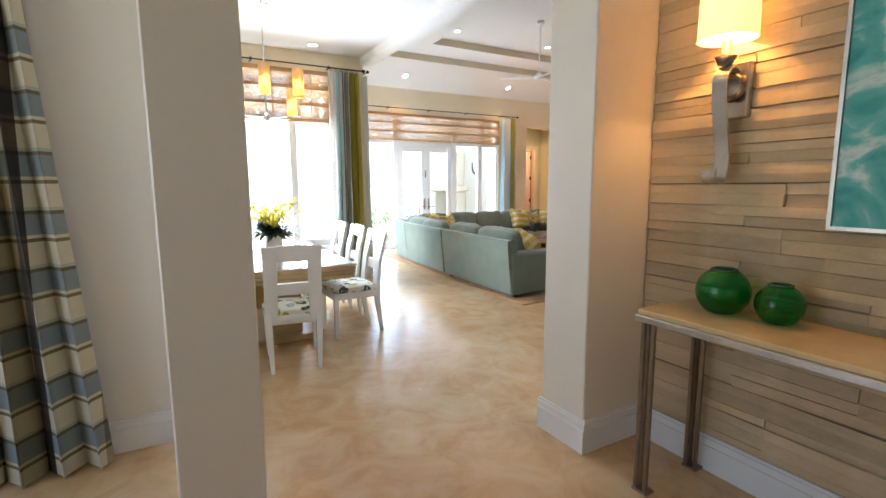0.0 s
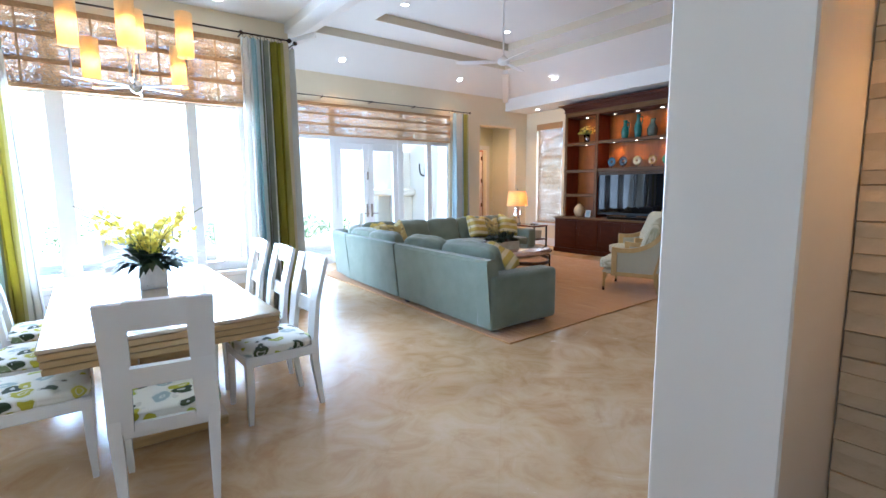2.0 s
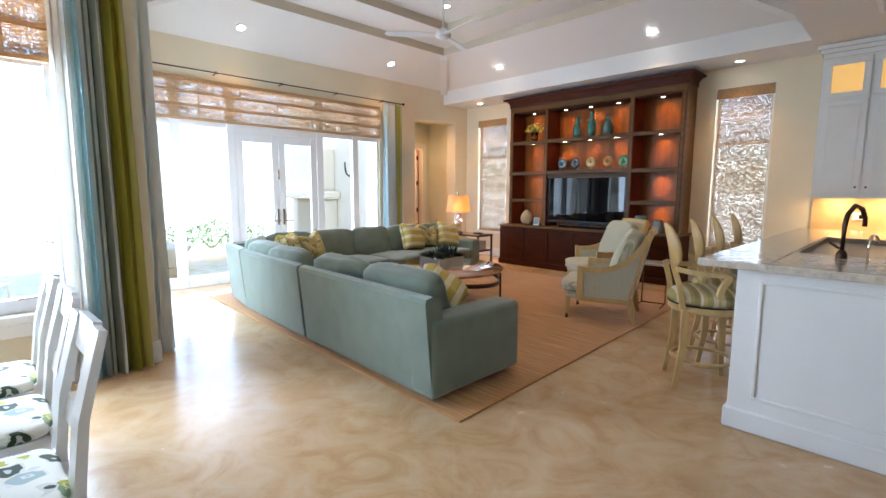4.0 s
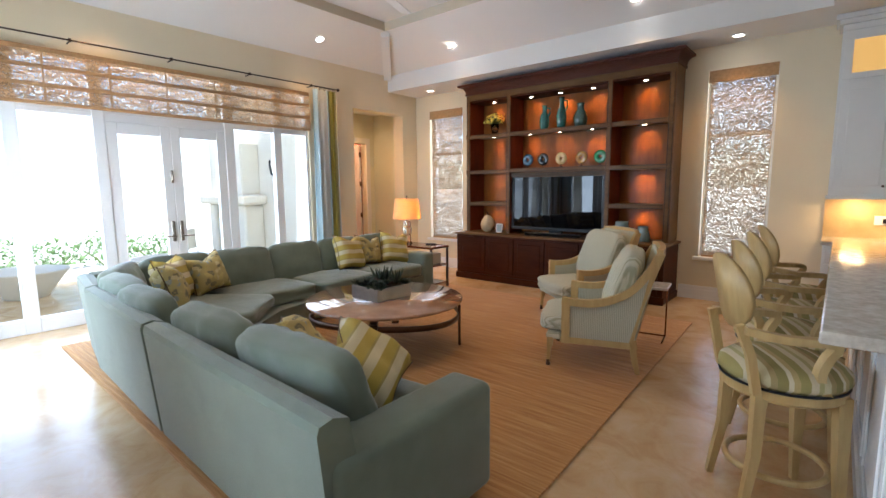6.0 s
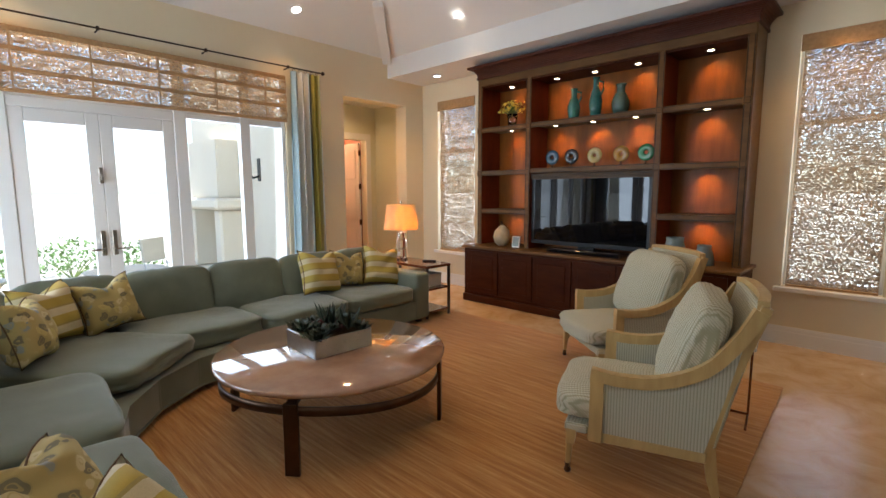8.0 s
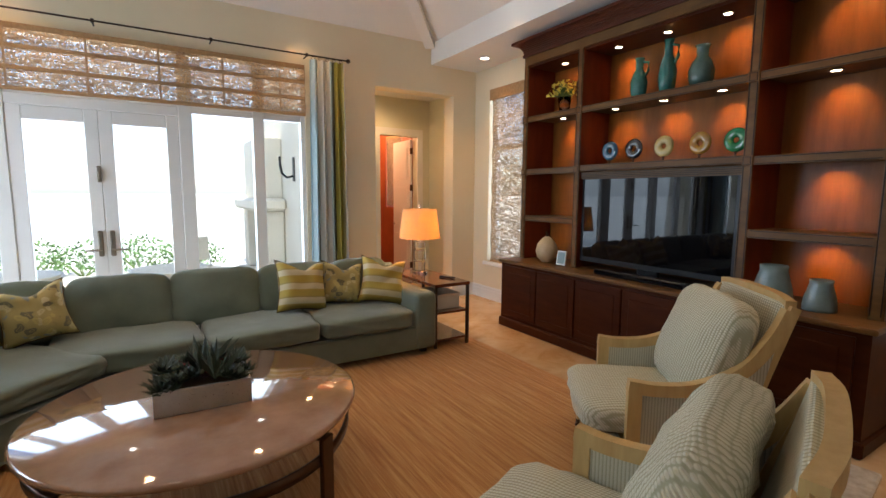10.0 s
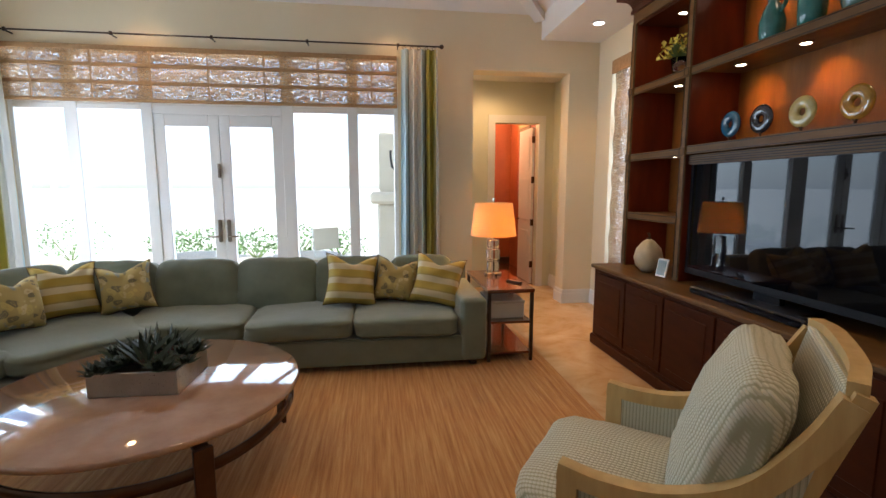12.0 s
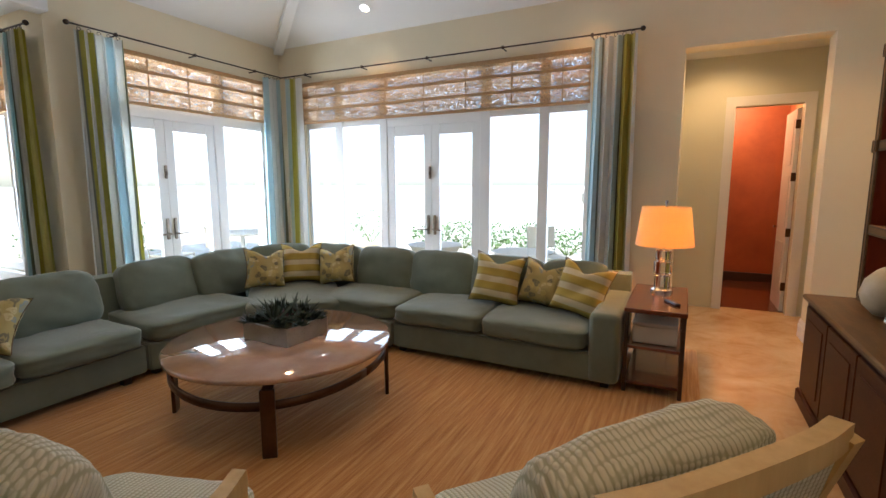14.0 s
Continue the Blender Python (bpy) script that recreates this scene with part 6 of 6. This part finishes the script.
def jug(y, h, r, label, material, handle=True, neck=0.45):
    v = thing("pottery_jug", WX - 0.24, 6.60 + y, 2.371, 0, label, "vase", "pottery on the shelf")
    prof = [(0, 0), (r * 0.75, 0), (r * 0.95, h * 0.25), (r, h * 0.42), (r * 0.75, h * 0.62), (r * neck, h * 0.74), (r * neck, h * 0.92), (r * (neck + 0.15), h), (r * (neck - 0.05), h * 0.98), (0, h * 0.9)]
    part("body", lathe(prof, 24), material, v, smooth=True)
    if handle:
        part("handle", tube([(0, -r * neck, h * 0.9), (0, -r * (neck + 0.75), h * 0.86), (0, -r * (neck + 0.75), h * 0.68), (0, -r * 0.8, h * 0.55)], 0.012, 8), material, v, smooth=True)


jug(0.28, 0.37, 0.075, "slim teal glazed jug with a handle", M_TEAL), jug(0.0, 0.46, 0.075, "tall teal glazed jug with a handle", M_TEAL), jug(-0.30, 0.34, 0.10, "round grey-green glazed jar", mat("sea_green_glaze", (0.10, 0.17, 0.135), (0.06, 0.11, 0.09), 9.0, 0.2, bumps=0.05, coat=0.5), False)
for y, hue, rim in ((0.55, (0.02, 0.12, 0.20), 0.4), (0.28, (0.02, 0.03, 0.04), 0.4), (-0.02, (0.62, 0.48, 0.16), 0.3), (-0.34, (0.50, 0.25, 0.03), 0.5), (-0.62, (0.02, 0.30, 0.10), 0.5)):
    g = thing("glass_disc", WX - 0.26, 6.60 + y, 1.801, 0, "round art glass disc with a hole, on a small stand", "ornament", "glass discs")
    m = mat("art_glass", hue, tuple(c * 0.6 for c in hue), 9, 0.08, bumps=0.02, coat=0.8)
    section = [6.28318 * i / 14 for i in range(15)]
    part("disc", moved(lathe([(0.056 + 0.036 * math.cos(a), 0.018 * math.sin(a)) for a in section], 32), pose(0, 0, 0.135, 0, 90)), m, g, smooth=True)
    part("stand", lathe([(0, 0), (0.04, 0), (0.03, 0.012), (0.008, 0.02), (0.008, 0.04), (0.018, 0.048), (0, 0.05)], 14), M_BRONZE, g, smooth=True)
fv = thing("flower_vase", WX - 0.25, 6.60 + 1.18, 2.371, 0, "clear glass vase of yellow flowers on the shelf", "flowers")
part("vase", lathe([(0, 0), (0.05, 0), (0.06, 0.08), (0.075, 0.17), (0.07, 0.17), (0.055, 0.08), (0, 0.01)], 20), M_CRYSTAL, fv, smooth=True)
rnd, bl, bp2 = random.Random(3), bmesh.new(), bmesh.new()
for k in range(60):
    a, e, L = rnd.uniform(0, 6.283), rnd.uniform(0.3, 1.4), rnd.uniform(0.08, 0.2)
    d = Vector((math.cos(a) * math.cos(e), math.sin(a) * math.cos(e), math.sin(e)))
    p = Vector((0, 0, 0.15))
    w = d.cross(Vector((0, 0, 1))).normalized() * 0.018
    bl.faces.new([bl.verts.new(q) for q in (p, p + d * L * 0.6 + w, p + d * L, p + d * L * 0.6 - w)])
    for q in range(3):
        o = p + d * L + Vector((rnd.uniform(-1, 1), rnd.uniform(-1, 1), rnd.uniform(-1, 1))) * 0.02
        u, w2 = Vector((rnd.uniform(-1, 1), rnd.uniform(-1, 1), rnd.uniform(-1, 1))) * 0.03, Vector((rnd.uniform(-1, 1), rnd.uniform(-1, 1), rnd.uniform(-1, 1))) * 0.02
        bp2.faces.new([bp2.verts.new(t) for t in (o, o + u + w2, o + u * 1.5, o + u - w2)])
part("leaves", bl, M_STEM, fv), part("blossoms", bp2, M_YELLOW, fv)
gd = thing("gourd_ornament", WX - 0.42, 6.60 + 1.20, 0.776, 0, "cream and tan pottery gourd on the cabinet", "ornament")
part("body", lathe([(0, 0), (0.05, 0), (0.10, 0.05), (0.12, 0.12), (0.10, 0.20), (0.05, 0.26), (0.02, 0.28), (0, 0.28)], 28), M_GOURD, gd, smooth=True)
part("stalk", tube([(0, 0, 0.275), (0.005, 0.005, 0.31), (0.0, 0.02, 0.33)], [0.014, 0.010, 0.012], 8), M_BRONZE, gd)
pf = thing("photo_frame", WX - 0.46, 6.60 + 0.95, 0.776, 10, "small silver picture frame on the cabinet", "frame")
part("frame", moved(box(-0.008, -0.055, 0, 0.008, 0.055, 0.15, 0.004), pose(0, 0, 0, 0, 12)), M_SILVER, pf)
part("photo", moved(box(-0.011, -0.042, 0.015, -0.008, 0.042, 0.135), pose(0, 0, 0, 0, 12)), M_BLUEGREY, pf)
for y, r, h in ((-1.02, 0.125, 0.26), (-1.30, 0.095, 0.20)):
    v = thing("ceramic_vase", WX - 0.42, 6.60 + y, 0.776, 0, "blue-grey crackle-glazed tapered vase on the cabinet", "vase", "blue-grey vases")
    part("body", lathe([(0, 0), (r * 0.96, 0), (r, h * 0.12), (r * 0.92, h * 0.4), (r * 0.66, h * 0.85), (r * 0.68, h), (r * 0.6, h), (r * 0.5, h * 0.8), (0, h * 0.7)], 28), M_BLUEGREY, v, smooth=True)

# ---- ceiling: recessed lamps and fan ----


def downlight(x, y, z, rx=0, ry=0, power=4.0, cone=95):
    d = thing("downlight", x, y, z, 0, "round white recessed ceiling lamp, lit", "lamp", "recessed lamps")
    d.matrix_basis = pose(x, y, z, rx, ry, 0)
    part("trim_ring", lathe([(0.055, 0.0), (0.085, -0.002), (0.088, -0.008), (0.055, -0.012)], 24), M_TRIM, d)
    part("lens", lathe([(0, -0.006), (0.055, -0.006), (0.055, -0.001), (0, -0.001)], 20), M_CAN, d, "glowing lens")
    if power:
        lamp("downlight_lamp", "SPOT", (x, y, z - 0.05), power * 1.5, (1.0, 0.56, 0.22), 0.05, (x, y, 0), cone, 0.9)


sl = math.degrees(math.atan(0.40 / 0.87))
for x in (4.40, 7.10):
    downlight(x, 9.40, EAVE + 0.40 * (9.8 - 9.40) / 0.87 - 0.004, -sl, 0, 8)
for y in (8.05, 5.3):
    downlight(8.56, y, EAVE + 0.40 * (8.85 - 8.56) / 0.87 - 0.004, 0, -sl, 10)
for x, y in ((4.65, 7.7), (6.8, 7.7), (6.8, 5.6), (4.65, 5.6)):
    downlight(x, y, 4.188, 0, 0, 9)
for x, y in ((9.25, 9.12), (9.28, 4.36)):
    downlight(x, y, FLAT - 0.001, 0, 0, 12)
# all but the first are unseen; the lobby one is added to brighten the niche
downlight(1.70, 6.45, FLAT - 0.001, 0, 0, 4), downlight(6.4, 1.2, FLAT - 0.001, 0, 0, 8), downlight(0.4, -0.6, FLAT - 0.001, 0, 0, 2.6), downlight(-1.2, 1.6, FLAT - 0.001, 0, 0, 2), downlight(4.2, 0.8, FLAT - 0.001, 0, 0, 4), downlight(8.45, 10.35, 2.999, 0, 0, 10, 165)

fan = thing("ceiling_fan", 5.65, 6.6, 0, 0, "white three-bladed ceiling fan on a long rod", "fan")
part("canopy", lathe([(0, 4.189), (0.07, 4.189), (0.065, 4.14), (0.02, 4.11), (0, 4.11)], 20), M_TRIM, fan)
part("rod", tube([(0, 0, 3.32), (0, 0, 4.13)], 0.013, 8), M_TRIM, fan)
part("motor", lathe([(0, 3.22), (0.05, 3.225), (0.09, 3.25), (0.09, 3.29), (0.05, 3.33), (0.02, 3.36), (0, 3.36)], 24), M_TRIM, fan, smooth=True)
for k in range(3):
    a = 120 * k + 20
    part("blade", moved(prism([(0.08, -0.035), (0.3, -0.06), (0.66, -0.055), (0.70, 0.0), (0.66, 0.055), (0.3, 0.06), (0.08, 0.035)], -0.004, 0.004), pose(0, 0, 3.27, 0, 0, a) @ pose(0, 0, 0, 10)), M_TRIM, fan)

# ---- kitchen ----
isl = thing("kitchen_island", 0, 0, 0, 0, "white panelled kitchen island", "island")
IX0, IX1, IY0, IY1 = 4.68, 7.9, 1.05, 3.14
part("body", box(IX0, IY0, 0.10, IX1, IY1, 0.985, 0.004), M_PAINTED, isl)
part("plinth", box(IX0 - 0.02, IY0 - 0.02, 0, IX1 + 0.02, IY1 + 0.02, 0.13, 0.01), M_PAINTED, isl)
for (a, b) in ((2.20, 3.02), (1.17, 2.02)):
    for y0, y1, z0, z1 in ((a, b, 0.205, 0.225), (a, b, 0.905, 0.925), (a, a + 0.02, 0.225, 0.905), (b - 0.02, b, 0.225, 0.905)):
        part("panel_moulding", box(IX0 - 0.012, y0, z0, IX0, y1, z1, 0.004), M_PAINTED, isl)
for k in range(4):
    a = IX0 + 0.1 + k * 0.78
    for x0, x1, z0, z1 in ((a, a + 0.66, 0.205, 0.225), (a, a + 0.66, 0.905, 0.925), (a, a + 0.02, 0.225, 0.905), (a + 0.64, a + 0.66, 0.225, 0.905)):
        part("panel_moulding", box(x0, IY1, z0, x1, IY1 + 0.012, z1, 0.004), M_PAINTED, isl)
cut = thing("worktop", 0, 0, 0, 0, "pale speckled granite worktop with a sunken sink", "worktop")
part("front_slab", box(4.60, 2.98, 0.986, 8.0, 3.34, 1.03, 0.008, None, 2), M_COUNTER, cut)
part("end_slab", box(4.58, 1.0, 0.986, 5.38, 2.979, 1.03, 0.008, None, 2), M_COUNTER, cut)
part("far_slab", box(6.9, 1.0, 0.986, 8.0, 2.979, 1.03, 0.008, None, 2), M_COUNTER, cut)
part("rear_slab", box(5.381, 1.0, 0.986, 6.899, 2.10, 1.03, 0.008, None, 2), M_COUNTER, cut)
sk = thing("sink", 6.14, 2.54, 0.80, 0, "brushed steel sink let into the worktop", "sink")
bm = box(-0.755, -0.435, 0.187, 0.755, 0.435, 0.19)
box(-0.755, -0.435, 0.19, -0.74, 0.435, 0.226, 0, bm), box(0.74, -0.435, 0.19, 0.755, 0.435, 0.226, 0, bm), box(-0.74, 0.42, 0.19, 0.74, 0.435, 0.226, 0, bm), box(-0.74, -0.435, 0.19, 0.74, -0.42, 0.226, 0, bm)
part("basin", bm, M_STEEL, sk)
fc = thing("kitchen_tap", 5.22, 2.72, 1.031, -25, "tall dark bronze swan-neck kitchen tap", "tap")
part("spout", tube([(0, 0, 0), (0, 0, 0.20), (0.02, 0, 0.27), (0.08, 0, 0.32), (0.15, 0, 0.30), (0.19, 0, 0.24), (0.19, 0, 0.19)], 0.014, 10), M_BRONZE, fc, smooth=True)
part("base", lathe([(0, 0), (0.03, 0), (0.028, 0.03), (0.018, 0.05), (0, 0.05)], 16), M_BRONZE, fc)
part("lever", tube([(0, 0.015, 0.06), (0, 0.07, 0.09)], 0.008, 6), M_BRONZE, fc)
ft = thing("filter_tap", 5.20, 2.60, 1.031, -25, "small polished steel filtered-water tap", "tap")
part("spout", tube([(0, 0, 0), (0, 0, 0.10), (0.02, 0, 0.145), (0.06, 0, 0.15), (0.085, 0, 0.12), (0.085, 0, 0.10)], 0.008, 8), M_CHROME, ft, smooth=True)


def bar_stool(x, y, rz, label):
    """Faces -y before it is turned."""
    s = thing("bar_stool", x, y, 0, rz, label, "stool", "stools at the island")
    for sx in (-1, 1):
        part("front_leg", strip([(sx * 0.165, -0.165, 0.60), (sx * 0.17, -0.175, 0.3), (sx * 0.18, -0.19, 0.0)], [0.055, 0.045, 0.03], [0.055, 0.045, 0.03], (1, 0, 0)), M_BLEACHED, s)
        part("back_leg", strip([(sx * 0.165, 0.165, 0.60), (sx * 0.17, 0.17, 0.3), (sx * 0.185, 0.215, 0.0)], [0.05, 0.042, 0.03], [0.05, 0.042, 0.03], (1, 0, 0)), M_BLEACHED, s)
        part("back_post", strip([(sx * 0.19, 0.19, 0.60), (sx * 0.19, 0.225, 0.78), (sx * 0.155, 0.262, 0.90)], 0.035, 0.035, (1, 0, 0)), M_BLEACHED, s)
        part("arm_rest", strip(curve([(sx * 0.18, 0.25, 0.885), (sx * 0.23, 0.11, 0.865), (sx * 0.245, -0.05, 0.86), (sx * 0.24, -0.075, 0.835), (sx * 0.235, -0.045, 0.78), (sx * 0.228, -0.03, 0.70), (sx * 0.22, -0.07, 0.61)], 4), 0.045, 0.034, (1, 0, 0)), M_BLEACHED, s)
    part("seat_ring", lathe([(0, 0.565), (0.235, 0.565), (0.25, 0.58), (0.25, 0.615), (0.235, 0.622), (0, 0.622)], 36), M_BLEACHED, s)
    part("seat_piping", tube([(0.252 * math.cos(a), 0.252 * math.sin(a), 0.624) for a in [6.283 * i / 36 for i in range(36)]], 0.006, 6, None, True), M_BLACK, s, "thin black cord under the seat", True)
    part("seat", lathe([(0, 0.622), (0.235, 0.624), (0.262, 0.65), (0.258, 0.685), (0.22, 0.715), (0.12, 0.735), (0, 0.74)], 36), M_STOOLCLOTH, s, "striped padded seat", True)
    part("foot_ring", tube([(0.205 * math.cos(a), 0.205 * math.sin(a), 0.20) for a in [6.283 * i / 32 for i in range(32)]], 0.015, 8, None, True), M_BLEACHED, s, smooth=True)
    bm = bmesh.new()
    n = 24
    for off in (0, 0.022):
        c = bm.verts.new((0, 0.275 - off, 1.03))
        rim = [bm.verts.new((0.185 * math.cos(6.283 * i / n), 0.275 - off - 0.035 * abs(math.cos(6.283 * i / n)) ** 2 + 0.05 * math.sin(6.283 * i / n) * 0.7, 1.03 + 0.172 * math.sin(6.283 * i / n))) for i in range(n)]
        for i in range(n):
            bm.faces.new((c, rim[i], rim[(i + 1) % n]))
    bm.verts.ensure_lookup_table()
    for i in range(n):
        a, b = 1 + i, 1 + (i + 1) % n
        bm.faces.new((bm.verts[a], bm.verts[b], bm.verts[b + n + 1], bm.verts[a + n + 1]))
    part("backrest", bm, M_BLEACHED, s, "oval bleached-wood back", True)
    return s


STOOL = "bleached-wood bar stool with oval back, arms and striped seat"
bs = bar_stool(5.29, 3.47, 30, STOOL)
for x, rz in ((5.92, 26), (6.52, 22), (7.16, 20)):
    copy_thing(bs, pose(x, 3.49, 0, 0, 0, rz))

lc = thing("base_cabinet", 9.595, 1.9, 0, 0, "white kitchen base cabinet along the wall", "cabinet")
part("body", box(-0.62, -2.4, 0.1, 0, 1.52, 0.88, 0.004), M_PAINTED, lc)
part("plinth", box(-0.56, -2.4, 0.0, 0, 1.50, 0.10), M_PAINTED, lc)
for k in range(5):
    b = 1.50 - 0.56 * k
    d = part("drawer_front", box(-0.64, b - 0.54, 0.70, -0.62, b, 0.86, 0.004), M_PAINTED, lc)
    part("handle", tube([(-0.665, b - 0.34, 0.78), (-0.665, b - 0.20, 0.78)], 0.006, 6), M_BRONZE, d)
    d = part("cabinet_door", box(-0.64, b - 0.54, 0.12, -0.62, b, 0.68, 0.004), M_PAINTED, lc)
    part("panel", box(-0.646, b - 0.47, 0.19, -0.638, b - 0.07, 0.61, 0.004), M_PAINTED, d)
wt = thing("worktop", 9.595, 1.9, 0.881, 0, "pale granite worktop along the kitchen wall", "worktop")
part("slab", box(-0.66, -2.4, 0, 0, 1.54, 0.04, 0.005), M_COUNTER, wt)
part("upstand", box(-0.02, -2.4, 0.04, 0, 1.54, 0.46), M_CONSTOP, wt, "travertine wall tiles")
uc = thing("wall_cabinet", 9.595, 1.9, 1.36, 0, "tall white kitchen wall cabinet with a glowing glass top", "cabinet")
part("body", box(-0.36, -2.4, 0.03, 0, 1.52, 1.72, 0.004), M_PAINTED, uc)
part("light_rail", box(-0.38, -2.4, 0, 0, 1.54, 0.03, 0.004), M_PAINTED, uc)
bm = bmesh.new()
for d, z0, z1 in ((0.0, 1.72, 1.78), (0.03, 1.78, 1.83), (0.06, 1.83, 1.88)):
    box(-0.37 - d, -2.4, z0, 0, 1.52 + d, z1, 0.004, bm)
part("cornice", bm, M_PAINTED, uc)
for k in range(5):
    b = 1.49 - 0.46 * k
    d = part("cabinet_door", box(-0.382, b - 0.44, 0.06, -0.362, b, 1.20, 0.004), M_PAINTED, uc)
    part("panel", box(-0.389, b - 0.37, 0.13, -0.381, b - 0.07, 1.13, 0.004), M_PAINTED, d)
    part("knob", moved(lathe([(0, 0), (0.012, 0.01), (0.012, 0.02), (0, 0.026)], 10), pose(-0.382, b - (0.40 if k % 2 == 0 else 0.04), 0.13, 0, -90)), M_BRONZE, d)
    d = part("glazed_door", box(-0.382, b - 0.44, 1.23, -0.362, b, 1.29, 0.003), M_PAINTED, uc)
    for y0, y1, z0, z1 in ((b - 0.44, b, 1.62, 1.69), (b - 0.44, b - 0.37, 1.29, 1.62), (b - 0.07, b, 1.29, 1.62)):
        part("door_bar", box(-0.382, y0, z0, -0.362, y1, z1, 0.003), M_PAINTED, d)
    part("glowing_pane", box(-0.374, b - 0.37, 1.29, -0.368, b - 0.07, 1.62), M_CABGLOW, d, "amber glass pane that itself glows")
    if k < 3:
        lamp("under_cabinet_lamp", "AREA", (9.40, 1.9 + b - 0.22, 1.355), 1.6, (1.0, 0.66, 0.30), (0.2, 0.05), (9.42, 1.9 + b - 0.22, 0.9))
sp = thing("wall_socket", 9.572, 2.95, 1.12, 0, "white double socket plate with dark plugs", "socket")
part("plate", box(-0.008, -0.06, -0.05, 0, 0.06, 0.05, 0.002), M_TRIM, sp)
part("plug", box(-0.04, -0.04, -0.03, -0.008, -0.008, 0.02, 0.004), M_BLACK, sp)

fr = thing("fruit_stand", 9.30, 2.42, 0.922, 0, "white footed dish of brown fruit on the worktop", "dish")
part("dish", lathe([(0, 0), (0.07, 0), (0.02, 0.03), (0.02, 0.10), (0.15, 0.13), (0.17, 0.15), (0.15, 0.15), (0, 0.125)], 24), M_PAINTED, fr, smooth=True)
for k in range(6):
    a = 1.047 * k
    part("fruit", lathe([(0, 0.13), (0.03, 0.14), (0.042, 0.17), (0.03, 0.20), (0, 0.207)], 14, None, 0.08 * math.cos(a), 0.08 * math.sin(a)), M_MAHOGANY, fr, smooth=True)
vt = thing("ceiling_vent", 7.95, 2.75, FLAT, 0, "white slatted ceiling air vent", "vent")
part("frame", box(-0.30, -0.12, -0.012, 0.30, 0.12, 0.0, 0.003), M_TRIM, vt)
for k in range(7):
    part("slat", moved(box(-0.27, -0.012, -0.003, 0.27, 0.012, 0.0), pose(0, -0.09 + 0.03 * k, -0.014, 35)), M_TRIM, vt)

# ---- powder room ----
structure("baseboard", box(8.1, 12.97, 0, 9.42, 13.0, 0.14, 0.004), M_DARKWOOD, "dark wood skirting of the powder room")
structure("baseboard", box(8.1, 11.05, 0, 8.125, 12.97, 0.14, 0.004), M_DARKWOOD, "dark wood skirting of the powder room")
# thin sheet over the limestone; its red-brown imitates the orange walls' reflection
structure("floor_powder_room", box(8.1, 11.0, 0.001, 9.42, 12.97, 0.006), M_MAHOGANY, "red-brown sheet on the powder room floor, coloured for the walls' reflection")
ps = thing("woven_shade", 9.415, 11.84, 1.28, 90, "woven reed blind in the powder room window", "blind", "tall reed blinds")
part("reed_panel", box(0.0, 0.0, 0.0, 0.6, 0.006, 1.28), M_REEDLONG, ps)
part("head_rail", box(0.0, -0.01, 1.24, 0.6, 0.02, 1.30), M_REEDTAPE, ps)
# unseen bare light without a fixture, added to brighten the orange walls
lamp("powder_room_fill", "POINT", (8.7, 12.2, 2.7), 26, (1.0, 0.60, 0.28), 0.08)

# ---- stone strips of the hall wall ----
rnd = random.Random(2)
cache = {}
z = 0.182
while z < 3.2:
    h = rnd.choice((0.038, 0.046, 0.054, 0.062))
    y = 1.695
    while y > -0.75:
        L = rnd.choice((0.36, 0.50, 0.66, 0.82, 0.98))
        y0 = max(y - L, -0.75)
        key = (round(y - y0, 3), h)
        if key not in cache:
            bm = box(-0.02, -(y - y0) + 0.0006, 0.0004, 0.0, -0.0006, h - 0.0004, 0.001)
            for v in bm.verts:
                if v.co.x < -0.01:
                    v.co.x += rnd.uniform(-0.006, 0.006)
            cache[key] = mesh_of(bm, "stone", M_STONE)
        ob = new("stone", cache[key])
        ob.parent = stone_wall
        ob.matrix_basis = pose(2.262 + rnd.uniform(-0.004, 0.006), y, z, rnd.uniform(-0.4, 0.4), rnd.uniform(-2.0, 8), rnd.uniform(-1.0, 1.0))
        y = y0
    z += h
structure("stone_cladding", box(2.243, -2.98, 0.18, 2.262, -0.752, FLAT), M_STONE, "rough limestone cladding behind the viewer", "wall")
